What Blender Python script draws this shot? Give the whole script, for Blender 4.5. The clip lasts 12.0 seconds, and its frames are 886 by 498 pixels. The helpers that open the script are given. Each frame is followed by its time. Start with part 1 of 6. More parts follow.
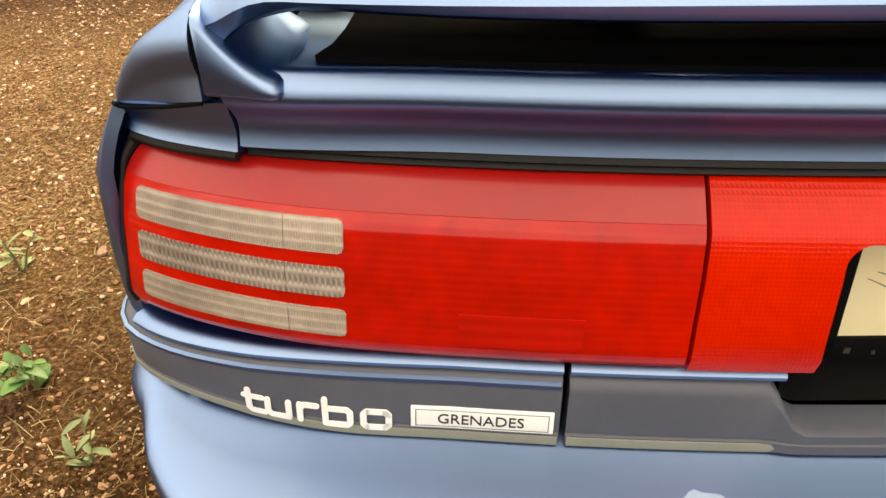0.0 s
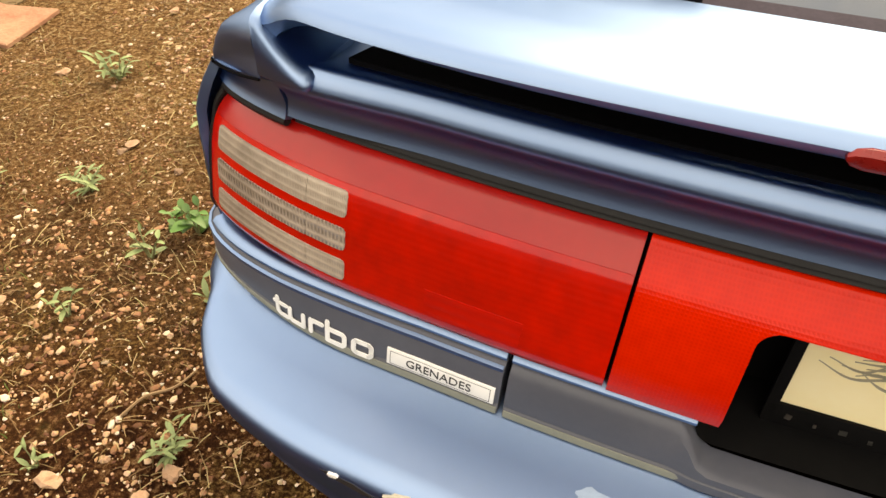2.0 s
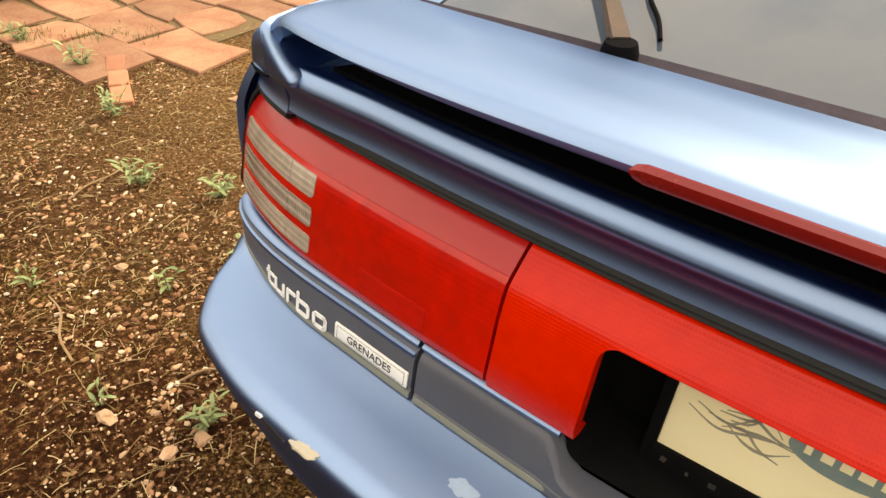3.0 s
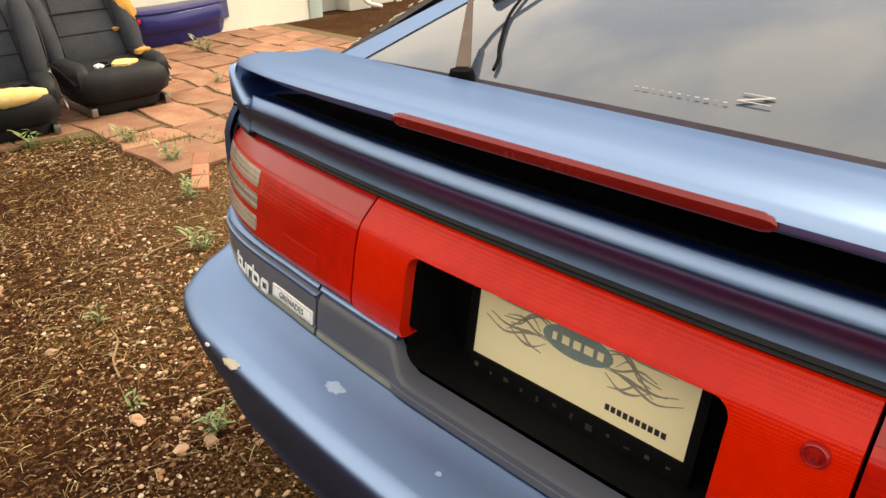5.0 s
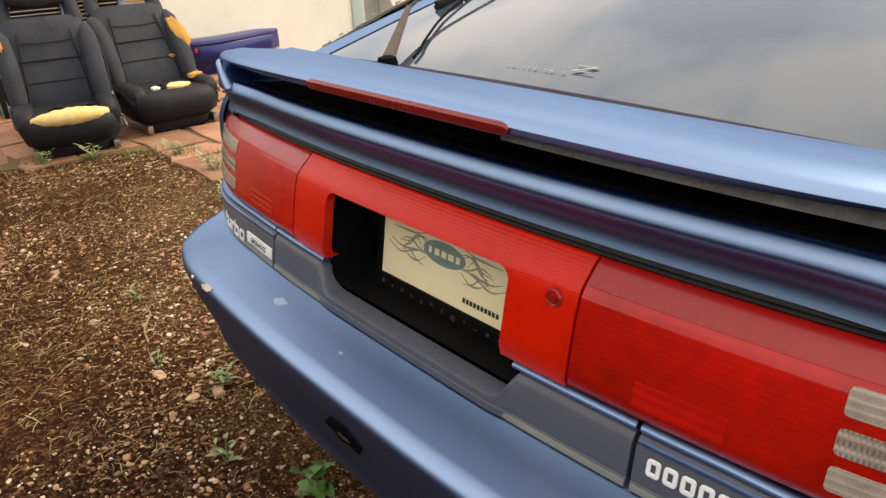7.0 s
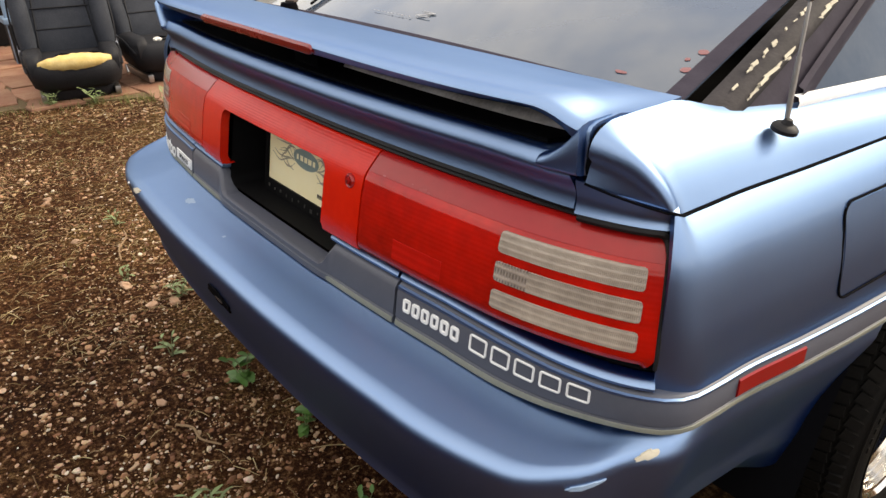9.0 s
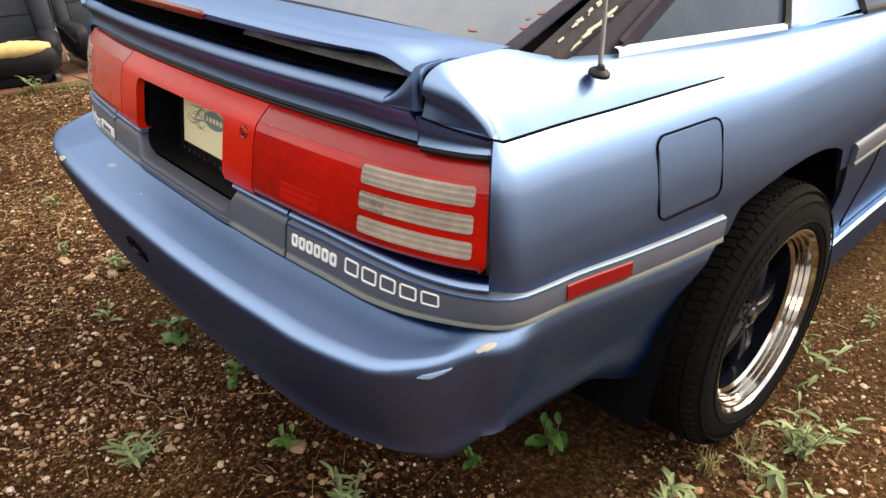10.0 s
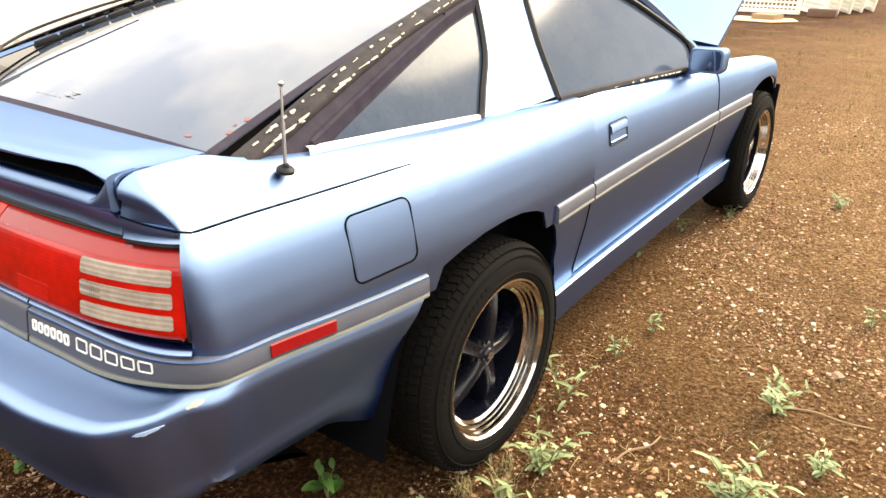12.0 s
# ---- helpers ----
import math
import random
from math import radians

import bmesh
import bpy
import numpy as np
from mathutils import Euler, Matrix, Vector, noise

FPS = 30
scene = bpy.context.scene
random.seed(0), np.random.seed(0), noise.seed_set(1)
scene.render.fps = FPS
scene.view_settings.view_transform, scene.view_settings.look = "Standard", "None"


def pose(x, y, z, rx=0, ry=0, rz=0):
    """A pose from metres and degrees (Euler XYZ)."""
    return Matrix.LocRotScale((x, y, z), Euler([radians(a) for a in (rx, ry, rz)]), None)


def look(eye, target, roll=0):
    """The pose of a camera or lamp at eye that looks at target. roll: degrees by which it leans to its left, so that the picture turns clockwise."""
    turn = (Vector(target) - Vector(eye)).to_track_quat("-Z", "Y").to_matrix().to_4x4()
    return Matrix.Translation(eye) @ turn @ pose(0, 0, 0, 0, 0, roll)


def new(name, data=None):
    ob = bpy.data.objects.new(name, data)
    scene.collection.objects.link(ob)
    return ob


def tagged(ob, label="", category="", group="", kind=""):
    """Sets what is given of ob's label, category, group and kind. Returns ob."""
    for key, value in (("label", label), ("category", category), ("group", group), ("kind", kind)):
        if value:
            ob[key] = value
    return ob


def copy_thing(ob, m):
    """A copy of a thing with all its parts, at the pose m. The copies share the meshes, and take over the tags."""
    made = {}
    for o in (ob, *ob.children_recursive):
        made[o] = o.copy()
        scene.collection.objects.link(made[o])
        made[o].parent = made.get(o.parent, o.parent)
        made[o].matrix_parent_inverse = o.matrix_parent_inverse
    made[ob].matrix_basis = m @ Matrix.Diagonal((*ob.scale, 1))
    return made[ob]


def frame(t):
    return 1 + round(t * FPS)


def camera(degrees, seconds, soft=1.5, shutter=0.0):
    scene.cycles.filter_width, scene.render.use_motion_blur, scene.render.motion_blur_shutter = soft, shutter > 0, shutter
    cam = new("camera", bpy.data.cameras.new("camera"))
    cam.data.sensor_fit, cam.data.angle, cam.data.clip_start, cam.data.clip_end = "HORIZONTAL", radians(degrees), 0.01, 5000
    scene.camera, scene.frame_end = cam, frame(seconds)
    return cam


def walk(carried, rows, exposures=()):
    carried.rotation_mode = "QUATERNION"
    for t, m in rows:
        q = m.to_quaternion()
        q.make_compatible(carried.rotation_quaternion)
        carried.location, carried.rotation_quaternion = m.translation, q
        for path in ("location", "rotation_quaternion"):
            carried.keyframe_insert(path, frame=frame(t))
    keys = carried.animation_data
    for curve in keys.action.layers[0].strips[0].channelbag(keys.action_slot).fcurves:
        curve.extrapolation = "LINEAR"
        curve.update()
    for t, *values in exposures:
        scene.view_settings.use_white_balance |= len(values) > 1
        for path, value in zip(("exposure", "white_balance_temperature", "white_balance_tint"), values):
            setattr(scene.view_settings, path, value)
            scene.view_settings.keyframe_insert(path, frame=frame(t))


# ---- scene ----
cam = camera(65.1, 12.0)
PATH = [
    (0, (-0.509, -0.354, 1.181), (-0.504, 1.25, -0.014), -0.4),
    (0.5, (-0.484, -0.364, 1.268), (-0.558, 1.147, -0.04), 0.0),
    (1, (-0.377, -0.341, 1.292), (-0.776, 1.06, -0.079), 0.7),
    (1.5, (-0.348, -0.351, 1.302), (-0.843, 1.044, -0.043), 0.8),
    (2, (-0.329, -0.363, 1.304), (-0.806, 0.989, -0.091), 1.0),
    (2.5, (-0.181, -0.35, 1.306), (-0.949, 0.968, 0.012), 2.2),
    (3, (-0.067, -0.375, 1.303), (-0.998, 0.909, 0.084), 1.8),
    (3.5, (0.061, -0.432, 1.298), (-0.962, 0.911, 0.226), 1.3),
    (3.7, (0.099, -0.441, 1.289), (-0.898, 0.888, 0.175), 1.3),
    (5.3, (0.412, -0.463, 1.272), (-0.878, 0.775, 0.376), -1.9),
    (5.5, (0.442, -0.472, 1.266), (-0.86, 0.754, 0.372), -2.3),
    (6, (0.516, -0.499, 1.268), (-0.811, 0.75, 0.443), -2.5),
    (6.5, (0.624, -0.51, 1.262), (-0.719, 0.719, 0.432), -3.2),
    (6.7, (0.669, -0.508, 1.256), (-0.686, 0.699, 0.414), -3.2),
    (8.3, (1.025, -0.432, 1.277), (-0.468, 0.626, 0.469), -1.5),
    (8.5, (1.077, -0.44, 1.271), (-0.39, 0.621, 0.421), -1.4),
    (9, (1.149, -0.455, 1.257), (-0.244, 0.649, 0.34), -1.0),
    (9.5, (1.256, -0.479, 1.246), (-0.12, 0.643, 0.325), -0.9),
    (10, (1.372, -0.462, 1.245), (0.055, 0.712, 0.304), -1.0),
    (10.5, (1.516, -0.434, 1.245), (0.29, 0.824, 0.289), -0.4),
    (11, (1.623, -0.398, 1.272), (0.478, 0.931, 0.311), 0.2),
    (11.5, (1.692, -0.394, 1.303), (0.601, 1.026, 0.414), 0.2),
    (12, (1.725, -0.405, 1.36), (0.623, 1.061, 0.563), -0.1),
]
walk(cam, [(t, look(eye, target, roll)) for t, eye, target, roll in PATH],
     [(0, 2.45, 10300, 10), (1.5, 2.35, 10400, 10), (2.5, 2.2, 10400, 10), (3.7, 2.15, 10000, 10), (5.5, 1.92, 9300, 10), (8.5, 1.80, 8000, 10), (10.0, 2.0, 8000, 10), (11.0, 2.40, 8300, 10), (12.0, 2.70, 8500, 10)])

# ---------------------------------------------------------------- world, sun
world = bpy.data.worlds.new("sky")
scene.world = world
world.use_nodes = True
wn = world.node_tree.nodes
wl = world.node_tree.links
sky = wn.new("ShaderNodeTexSky")
sky.sky_type = "NISHITA"
sky.sun_disc = False
sky.sun_elevation = radians(38)
sky.sun_rotation = radians(17)
sky.air_density = 1.0
sky.dust_density = 0.4
cloud_at = wn.new("ShaderNodeTexCoord")
cloud_map = wn.new("ShaderNodeMapping")
cloud_map.inputs["Scale"].default_value = (1.0, 1.0, 2.2)
cloud = wn.new("ShaderNodeTexNoise")
cloud.inputs["Scale"].default_value = 2.8
cloud.inputs["Detail"].default_value = 6
cloud.inputs["Roughness"].default_value = 0.55
ramp = wn.new("ShaderNodeValToRGB")
ramp.color_ramp.elements[0].position, ramp.color_ramp.elements[0].color = 0.40, (5.0, 5.7, 7.4, 1)
ramp.color_ramp.elements[1].position, ramp.color_ramp.elements[1].color = 0.60, (9.8, 9.9, 10.2, 1)
over = wn.new("ShaderNodeMix")
over.data_type = "RGBA"
over.inputs[0].default_value = 0.80
wl.new(cloud_at.outputs["Generated"], cloud_map.inputs["Vector"])
wl.new(cloud_map.outputs["Vector"], cloud.inputs["Vector"])
wl.new(cloud.outputs["Fac"], ramp.inputs["Fac"])
wl.new(ramp.outputs["Color"], over.inputs[7])
wl.new(sky.outputs["Color"], over.inputs[6])
wl.new(over.outputs[2], wn["Background"].inputs["Color"])
wn["Background"].inputs["Strength"].default_value = 0.084

sun_data = bpy.data.lights.new("sun", "SUN")
sun_data.energy = 1.15
sun_data.angle = radians(28)
sun_data.color = (1.0, 0.94, 0.84)
sun = new("sun", sun_data)
sun.matrix_world = look((2.1, 7.0, 5.7), (0, 0, 0))


# ---------------------------------------------------------------- materials
def material(name, color, rough=0.6, metal=0.0, second=None, scale=6.0, amount=0.5, bump=0.0, bump_scale=200.0,
             coat=0.0, coat_rough=0.1, specular=0.5, spread=0.0, transmission=0.0, ior=1.45, sheen=0.0, vary=0.19):
    """A two-scale material: colour drifts to `second` by a broad noise broken up by a fine one; fine bump; random per object by spread."""
    m = bpy.data.materials.new(name)
    m.use_nodes = True
    n, l = m.node_tree.nodes, m.node_tree.links
    p = n["Principled BSDF"]
    p.inputs["Roughness"].default_value = rough
    p.inputs["Metallic"].default_value = metal
    p.inputs["Specular IOR Level"].default_value = specular
    p.inputs["Coat Weight"].default_value = coat
    p.inputs["Coat Roughness"].default_value = coat_rough
    p.inputs["Transmission Weight"].default_value = transmission
    p.inputs["IOR"].default_value = ior
    p.inputs["Sheen Weight"].default_value = sheen
    at = n.new("ShaderNodeTexCoord")
    second = second or tuple(c * 0.7 for c in color)
    broad = n.new("ShaderNodeTexNoise")
    broad.inputs["Scale"].default_value = scale
    broad.inputs["Detail"].default_value = 8
    broad.inputs["Roughness"].default_value = 0.65
    l.new(at.outputs["Object"], broad.inputs["Vector"])
    fine = n.new("ShaderNodeTexNoise")
    fine.inputs["Scale"].default_value = scale * 14
    fine.inputs["Detail"].default_value = 4
    l.new(at.outputs["Object"], fine.inputs["Vector"])
    mixed = n.new("ShaderNodeMath")
    mixed.operation = "MULTIPLY_ADD"
    mixed.inputs[1].default_value = 0.35
    l.new(fine.outputs["Fac"], mixed.inputs[0])
    l.new(broad.outputs["Fac"], mixed.inputs[2])
    reach = n.new("ShaderNodeMapRange")
    reach.inputs["From Min"].default_value = 0.50
    reach.inputs["From Max"].default_value = 0.85
    reach.inputs["To Max"].default_value = amount
    l.new(mixed.outputs[0], reach.inputs["Value"])
    mix = n.new("ShaderNodeMix")
    mix.data_type = "RGBA"
    mix.inputs[6].default_value = (*color, 1)
    mix.inputs[7].default_value = (*second, 1)
    l.new(reach.outputs["Result"], mix.inputs[0])
    last = mix.outputs[2]
    if spread:
        info = n.new("ShaderNodeObjectInfo")
        span = n.new("ShaderNodeMapRange")
        span.inputs["To Min"].default_value = 1 - spread
        span.inputs["To Max"].default_value = 1 + spread
        l.new(info.outputs["Random"], span.inputs["Value"])
        hsv = n.new("ShaderNodeHueSaturation")
        l.new(span.outputs["Result"], hsv.inputs["Value"])
        l.new(last, hsv.inputs["Color"])
        last = hsv.outputs["Color"]
    l.new(last, p.inputs["Base Color"])
    rr = n.new("ShaderNodeMapRange")
    rr.inputs["To Min"].default_value = max(0.02, rough * (1 - vary))
    rr.inputs["To Max"].default_value = min(1.0, rough * (1 + vary))
    l.new(mixed.outputs[0], rr.inputs["Value"])
    l.new(rr.outputs["Result"], p.inputs["Roughness"])
    if bump:
        tex = n.new("ShaderNodeTexNoise")
        tex.inputs["Scale"].default_value = bump_scale
        tex.inputs["Detail"].default_value = 5
        l.new(at.outputs["Object"], tex.inputs["Vector"])
        b = n.new("ShaderNodeBump")
        b.inputs["Strength"].default_value = bump
        b.inputs["Distance"].default_value = 0.01
        l.new(tex.outputs["Fac"], b.inputs["Height"])
        l.new(b.outputs["Normal"], p.inputs["Normal"])
    return m


def ribbed(name, color, rough, axis, period, depth, second=None, coat=0.6, cross=0.0, specular=0.5, scale=5.0):
    """Moulded plastic with fine ribs across one axis (0 x, 1 y, 2 z), and a second set of ribs across the other if cross."""
    m = material(name, color, rough, coat=coat, coat_rough=0.08, second=second, scale=scale, amount=0.8, specular=specular)
    n, l = m.node_tree.nodes, m.node_tree.links
    p = n["Principled BSDF"]
    at = n.new("ShaderNodeTexCoord")
    sep = n.new("ShaderNodeSeparateXYZ")
    l.new(at.outputs["Object"], sep.inputs[0])

    def wave(output, size):
        a = n.new("ShaderNodeMath")
        a.operation = "MULTIPLY"
        a.inputs[1].default_value = 2 * math.pi / size
        l.new(output, a.inputs[0])
        b = n.new("ShaderNodeMath")
        b.operation = "SINE"
        l.new(a.outputs[0], b.inputs[0])
        return b
    w = wave(sep.outputs[axis], period)
    height = w
    if cross:
        v = wave(sep.outputs[0 if axis == 2 else 2], cross)
        height = n.new("ShaderNodeMath")
        height.operation = "MAXIMUM"
        l.new(w.outputs[0], height.inputs[0])
        l.new(v.outputs[0], height.inputs[1])
    b = n.new("ShaderNodeBump")
    b.inputs["Strength"].default_value = depth
    b.inputs["Distance"].default_value = 0.001
    l.new(height.outputs[0], b.inputs["Height"])
    l.new(b.outputs["Normal"], p.inputs["Normal"])
    # the ribs' shade is painted in too: the colour darkens in the troughs
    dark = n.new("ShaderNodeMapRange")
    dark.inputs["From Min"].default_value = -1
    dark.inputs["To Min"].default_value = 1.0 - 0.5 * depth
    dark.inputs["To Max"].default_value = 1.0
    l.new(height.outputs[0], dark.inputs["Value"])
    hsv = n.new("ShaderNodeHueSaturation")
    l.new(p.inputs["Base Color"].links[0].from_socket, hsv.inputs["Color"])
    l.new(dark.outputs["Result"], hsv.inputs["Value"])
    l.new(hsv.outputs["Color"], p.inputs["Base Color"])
    return m


def car_paint(name, color, second, rough):
    """Aged metallic paint: a wide soft flake lobe, a thin dull pigment under it and a faint glossier film over it."""
    m = material(name, color, rough, second=second, scale=3.0, amount=0.6)
    n, l = m.node_tree.nodes, m.node_tree.links
    p = n["Principled BSDF"]
    tint = p.inputs["Base Color"].links[0].from_socket
    flake = n.new("ShaderNodeBsdfAnisotropic")
    flake.distribution = "BECKMANN"
    flake.inputs["Roughness"].default_value = rough
    l.new(tint, flake.inputs["Color"])
    film = n.new("ShaderNodeBsdfAnisotropic")
    film.distribution = "GGX"
    film.inputs["Roughness"].default_value = 0.17
    film.inputs["Color"].default_value = (0.030, 0.031, 0.033, 1)
    pigment = n.new("ShaderNodeBsdfDiffuse")
    pigment.inputs["Color"].default_value = (0.001, 0.0065, 0.032, 1)
    one, two = n.new("ShaderNodeAddShader"), n.new("ShaderNodeAddShader")
    l.new(flake.outputs[0], one.inputs[0])
    l.new(film.outputs[0], one.inputs[1])
    l.new(one.outputs[0], two.inputs[0])
    l.new(pigment.outputs[0], two.inputs[1])
    l.new(two.outputs[0], n["Material Output"].inputs["Surface"])
    return m


PAINT = car_paint("worn_metallic_paint", (0.150, 0.232, 0.355), (0.168, 0.250, 0.370), 0.48)
BARE = material("chipped_paint_primer", (0.50, 0.46, 0.36), 0.7, second=(0.36, 0.31, 0.24), scale=40)
SCUFF = material("scuffed_pale_paint", (0.28, 0.38, 0.51), 0.6, second=(0.21, 0.30, 0.42), scale=60)
RUB = material("grey_rub_strip", (0.060, 0.066, 0.086), 0.42, 0.0, second=(0.085, 0.090, 0.112), scale=9, bump=0.03, bump_scale=500)
PIN = material("faded_grey_pinstripe", (0.17, 0.18, 0.15), 0.5, second=(0.24, 0.24, 0.20), scale=14)
BLACK = material("black_rubber", (0.008, 0.008, 0.009), 0.5, specular=0.22, second=(0.022, 0.021, 0.020), scale=12, bump=0.08, bump_scale=300)
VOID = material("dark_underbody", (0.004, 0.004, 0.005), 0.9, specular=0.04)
PLASTIC = material("black_plastic", (0.003, 0.003, 0.0035), 0.55, specular=0.07, second=(0.008, 0.008, 0.008), scale=8)
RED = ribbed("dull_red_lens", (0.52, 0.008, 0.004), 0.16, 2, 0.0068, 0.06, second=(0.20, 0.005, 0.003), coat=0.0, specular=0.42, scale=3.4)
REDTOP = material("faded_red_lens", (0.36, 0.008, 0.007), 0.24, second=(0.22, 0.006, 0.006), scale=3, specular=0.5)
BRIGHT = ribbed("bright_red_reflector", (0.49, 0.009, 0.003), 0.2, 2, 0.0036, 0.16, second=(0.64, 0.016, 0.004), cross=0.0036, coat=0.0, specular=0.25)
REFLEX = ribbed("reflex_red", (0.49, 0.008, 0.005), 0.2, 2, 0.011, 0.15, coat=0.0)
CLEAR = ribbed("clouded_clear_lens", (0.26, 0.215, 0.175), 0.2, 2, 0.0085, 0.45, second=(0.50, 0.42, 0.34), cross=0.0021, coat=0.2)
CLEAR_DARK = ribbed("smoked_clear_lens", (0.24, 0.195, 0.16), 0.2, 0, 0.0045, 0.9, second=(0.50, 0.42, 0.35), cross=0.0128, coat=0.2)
CHROME = material("worn_chrome", (0.58, 0.56, 0.53), 0.10, 1.0, second=(0.30, 0.26, 0.22), scale=18, amount=0.4)
STEEL = material("dull_steel", (0.40, 0.38, 0.36), 0.35, 1.0, scale=30)
RUST = material("rusty_arm", (0.075, 0.045, 0.034), 0.75, 0.0, second=(0.05, 0.04, 0.035), scale=40, amount=0.9)
WHITE = material("white_lettering", (0.80, 0.80, 0.78), 0.4, second=(0.65, 0.65, 0.64), scale=40)
INK = material("black_ink", (0.02, 0.02, 0.022), 0.5)
TYRE = material("tyre_rubber", (0.006, 0.006, 0.006), 0.8, specular=0.06, second=(0.012, 0.010, 0.008), scale=10, amount=0.6, bump=0.15, bump_scale=160)
SPOKE = material("gloss_black_wheel", (0.004, 0.005, 0.010), 0.25, 0.0, coat=0.1, coat_rough=0.12, specular=0.35)
GLASS = material("tinted_window_glass", (0.035, 0.05, 0.075), 0.03, 0.0, second=(0.05, 0.065, 0.085), scale=3, specular=0.5, coat=0.0, coat_rough=0.02, ior=1.52)
# copy of the window glass, its reflection dulled to hold down white sky glare
SIDE_GLASS = material("dulled_side_glass", (0.03, 0.045, 0.07), 0.10, 0.0, second=(0.06, 0.075, 0.095), scale=5, specular=0.16, ior=1.33)
BAND = material("dark_glass_border", (0.022, 0.018, 0.028), 0.65, second=(0.055, 0.048, 0.062), scale=20, specular=0.08)
WORN_TRIM = material("peeling_black_trim", (0.018, 0.016, 0.018), 0.65, specular=0.12, second=(0.07, 0.062, 0.062), scale=20, bump=0.1, bump_scale=120)
PLATE = material("cream_plate", (0.88, 0.77, 0.46), 0.5, second=(0.90, 0.83, 0.58), scale=9)
PLATE_INK = material("grey_flame_print", (0.27, 0.25, 0.19), 0.5, second=(0.40, 0.36, 0.25), scale=50)
PLATE_OVAL = material("teal_grey_print", (0.16, 0.23, 0.22), 0.5, second=(0.28, 0.32, 0.28), scale=30)
# pale colour that stands in for sky reflected behind the spoiler's slot
SLOT_GLARE = material("pale_slot_glare", (.74, .70, .68), .5, second=(.20, .19, .19), scale=14, amount=.7, specular=.4)
WORN_PRINT = material("worn_print", (0.012, 0.012, 0.012), 0.5, second=(0.05, 0.05, 0.045), scale=60)
SCUFFED_SILVER = material("scuffed_silver", (0.30, 0.30, 0.30), 0.5, second=(0.16, 0.16, 0.17), scale=60)

# ---------------------------------------------------------------- mesh helpers
def link_mesh(name, bm, mat, parent=None, label="", sharp=38):
    bmesh.ops.recalc_face_normals(bm, faces=bm.faces)
    lim = radians(sharp)
    for f in bm.faces:
        f.smooth = True
    for e in bm.edges:
        e.smooth = not (len(e.link_faces) == 2 and e.calc_face_angle(0) > lim)
    me = bpy.data.meshes.new(name)
    bm.to_mesh(me)
    bm.free()
    for one in (mat if isinstance(mat, (list, tuple)) else (mat,)):
        me.materials.append(one)
    ob = new(name, me)
    if parent:
        ob.parent = parent
    if label:
        ob["label"] = label
    return ob


def part(name, bm, mat, parent, label="", sharp=38):
    """A mesh under a thing, or one level deeper at most."""
    while parent.parent and parent.parent.parent:
        parent = parent.parent
    return link_mesh(name, bm, mat, parent, label, sharp)


def thing(name, label, category, at=(0, 0, 0), group="", kind=""):
    ob = new(name)
    ob.location = at
    ob.empty_display_size = 0.1
    return tagged(ob, label, category, group, kind)


def catmull(points, steps=8, closed=False):
    """A smooth line through the points (tuples of any length)."""
    pts = [Vector(p) for p in points]
    n = len(pts)
    out = []
    for i in range(n if closed else n - 1):
        p1, p2 = pts[i], pts[(i + 1) % n]
        p0 = pts[i - 1] if closed or i else p1 * 2 - p2
        p3 = pts[(i + 2) % n] if closed or i + 2 < n else p2 * 2 - p1
        for k in range(steps):
            t = k / steps
            out.append(0.5 * ((2 * p1) + (p2 - p0) * t + (2 * p0 - 5 * p1 + 4 * p2 - p3) * t * t + (3 * p1 - p0 - 3 * p2 + p3) * t ** 3))
    if not closed:
        out.append(pts[-1])
    return out


def table(points):
    """A piecewise-linear function through (key, value) pairs."""
    ks, vs = [p[0] for p in points], [p[1] for p in points]
    return lambda k: float(np.interp(k, ks, vs))


def grid(bm, rows, close_u=False, close_v=False):
    vs = [[bm.verts.new(p) for p in r] for r in rows]
    nr, nc = len(vs), len(vs[0])
    for i in range(nr if close_v else nr - 1):
        for j in range(nc if close_u else nc - 1):
            q = [vs[i][j], vs[i][(j + 1) % nc], vs[(i + 1) % nr][(j + 1) % nc], vs[(i + 1) % nr][j]]
            if len({id(v) for v in q}) == 4:
                bm.faces.new(q)
    return vs


def skin(rows, thick=0.010):
    """A sheet-metal panel: the outer skin, rounded and folded back along its border. thick may be negative to fold the other way."""
    bm = bmesh.new()
    vs = grid(bm, rows)
    bmesh.ops.remove_doubles(bm, verts=bm.verts, dist=1e-5)
    bm.normal_update()
    # the skin faces away from the middle of the car
    if sum(v.normal.dot(v.co - Vector((0, min(max(v.co.y, .6), 3.6), .5))) for v in bm.verts) < 0:
        bmesh.ops.reverse_faces(bm, faces=bm.faces)
        bm.normal_update()
    edges = [e for e in bm.edges if e.is_boundary]
    shift = {v: v.normal.copy() for e in edges for v in e.verts}
    made = bmesh.ops.extrude_edge_only(bm, edges=edges)
    twins = {}
    for f in [g for g in made["geom"] if isinstance(g, bmesh.types.BMVert)]:
        key = min(shift, key=lambda v: (v.co - f.co).length_squared)
        twins[f] = key
    for v, k in twins.items():
        v.co = k.co - shift[k] * thick
    return bm


def box(bm, size, m, bevel=0.0, segments=2):
    made = bmesh.ops.create_cube(bm, size=1.0, matrix=m @ Matrix.Diagonal((*size, 1)))
    if bevel:
        edges = list({e for v in made["verts"] for e in v.link_edges})
        bmesh.ops.bevel(bm, geom=edges, offset=bevel, segments=segments, profile=0.6, affect="EDGES", clamp_overlap=True)


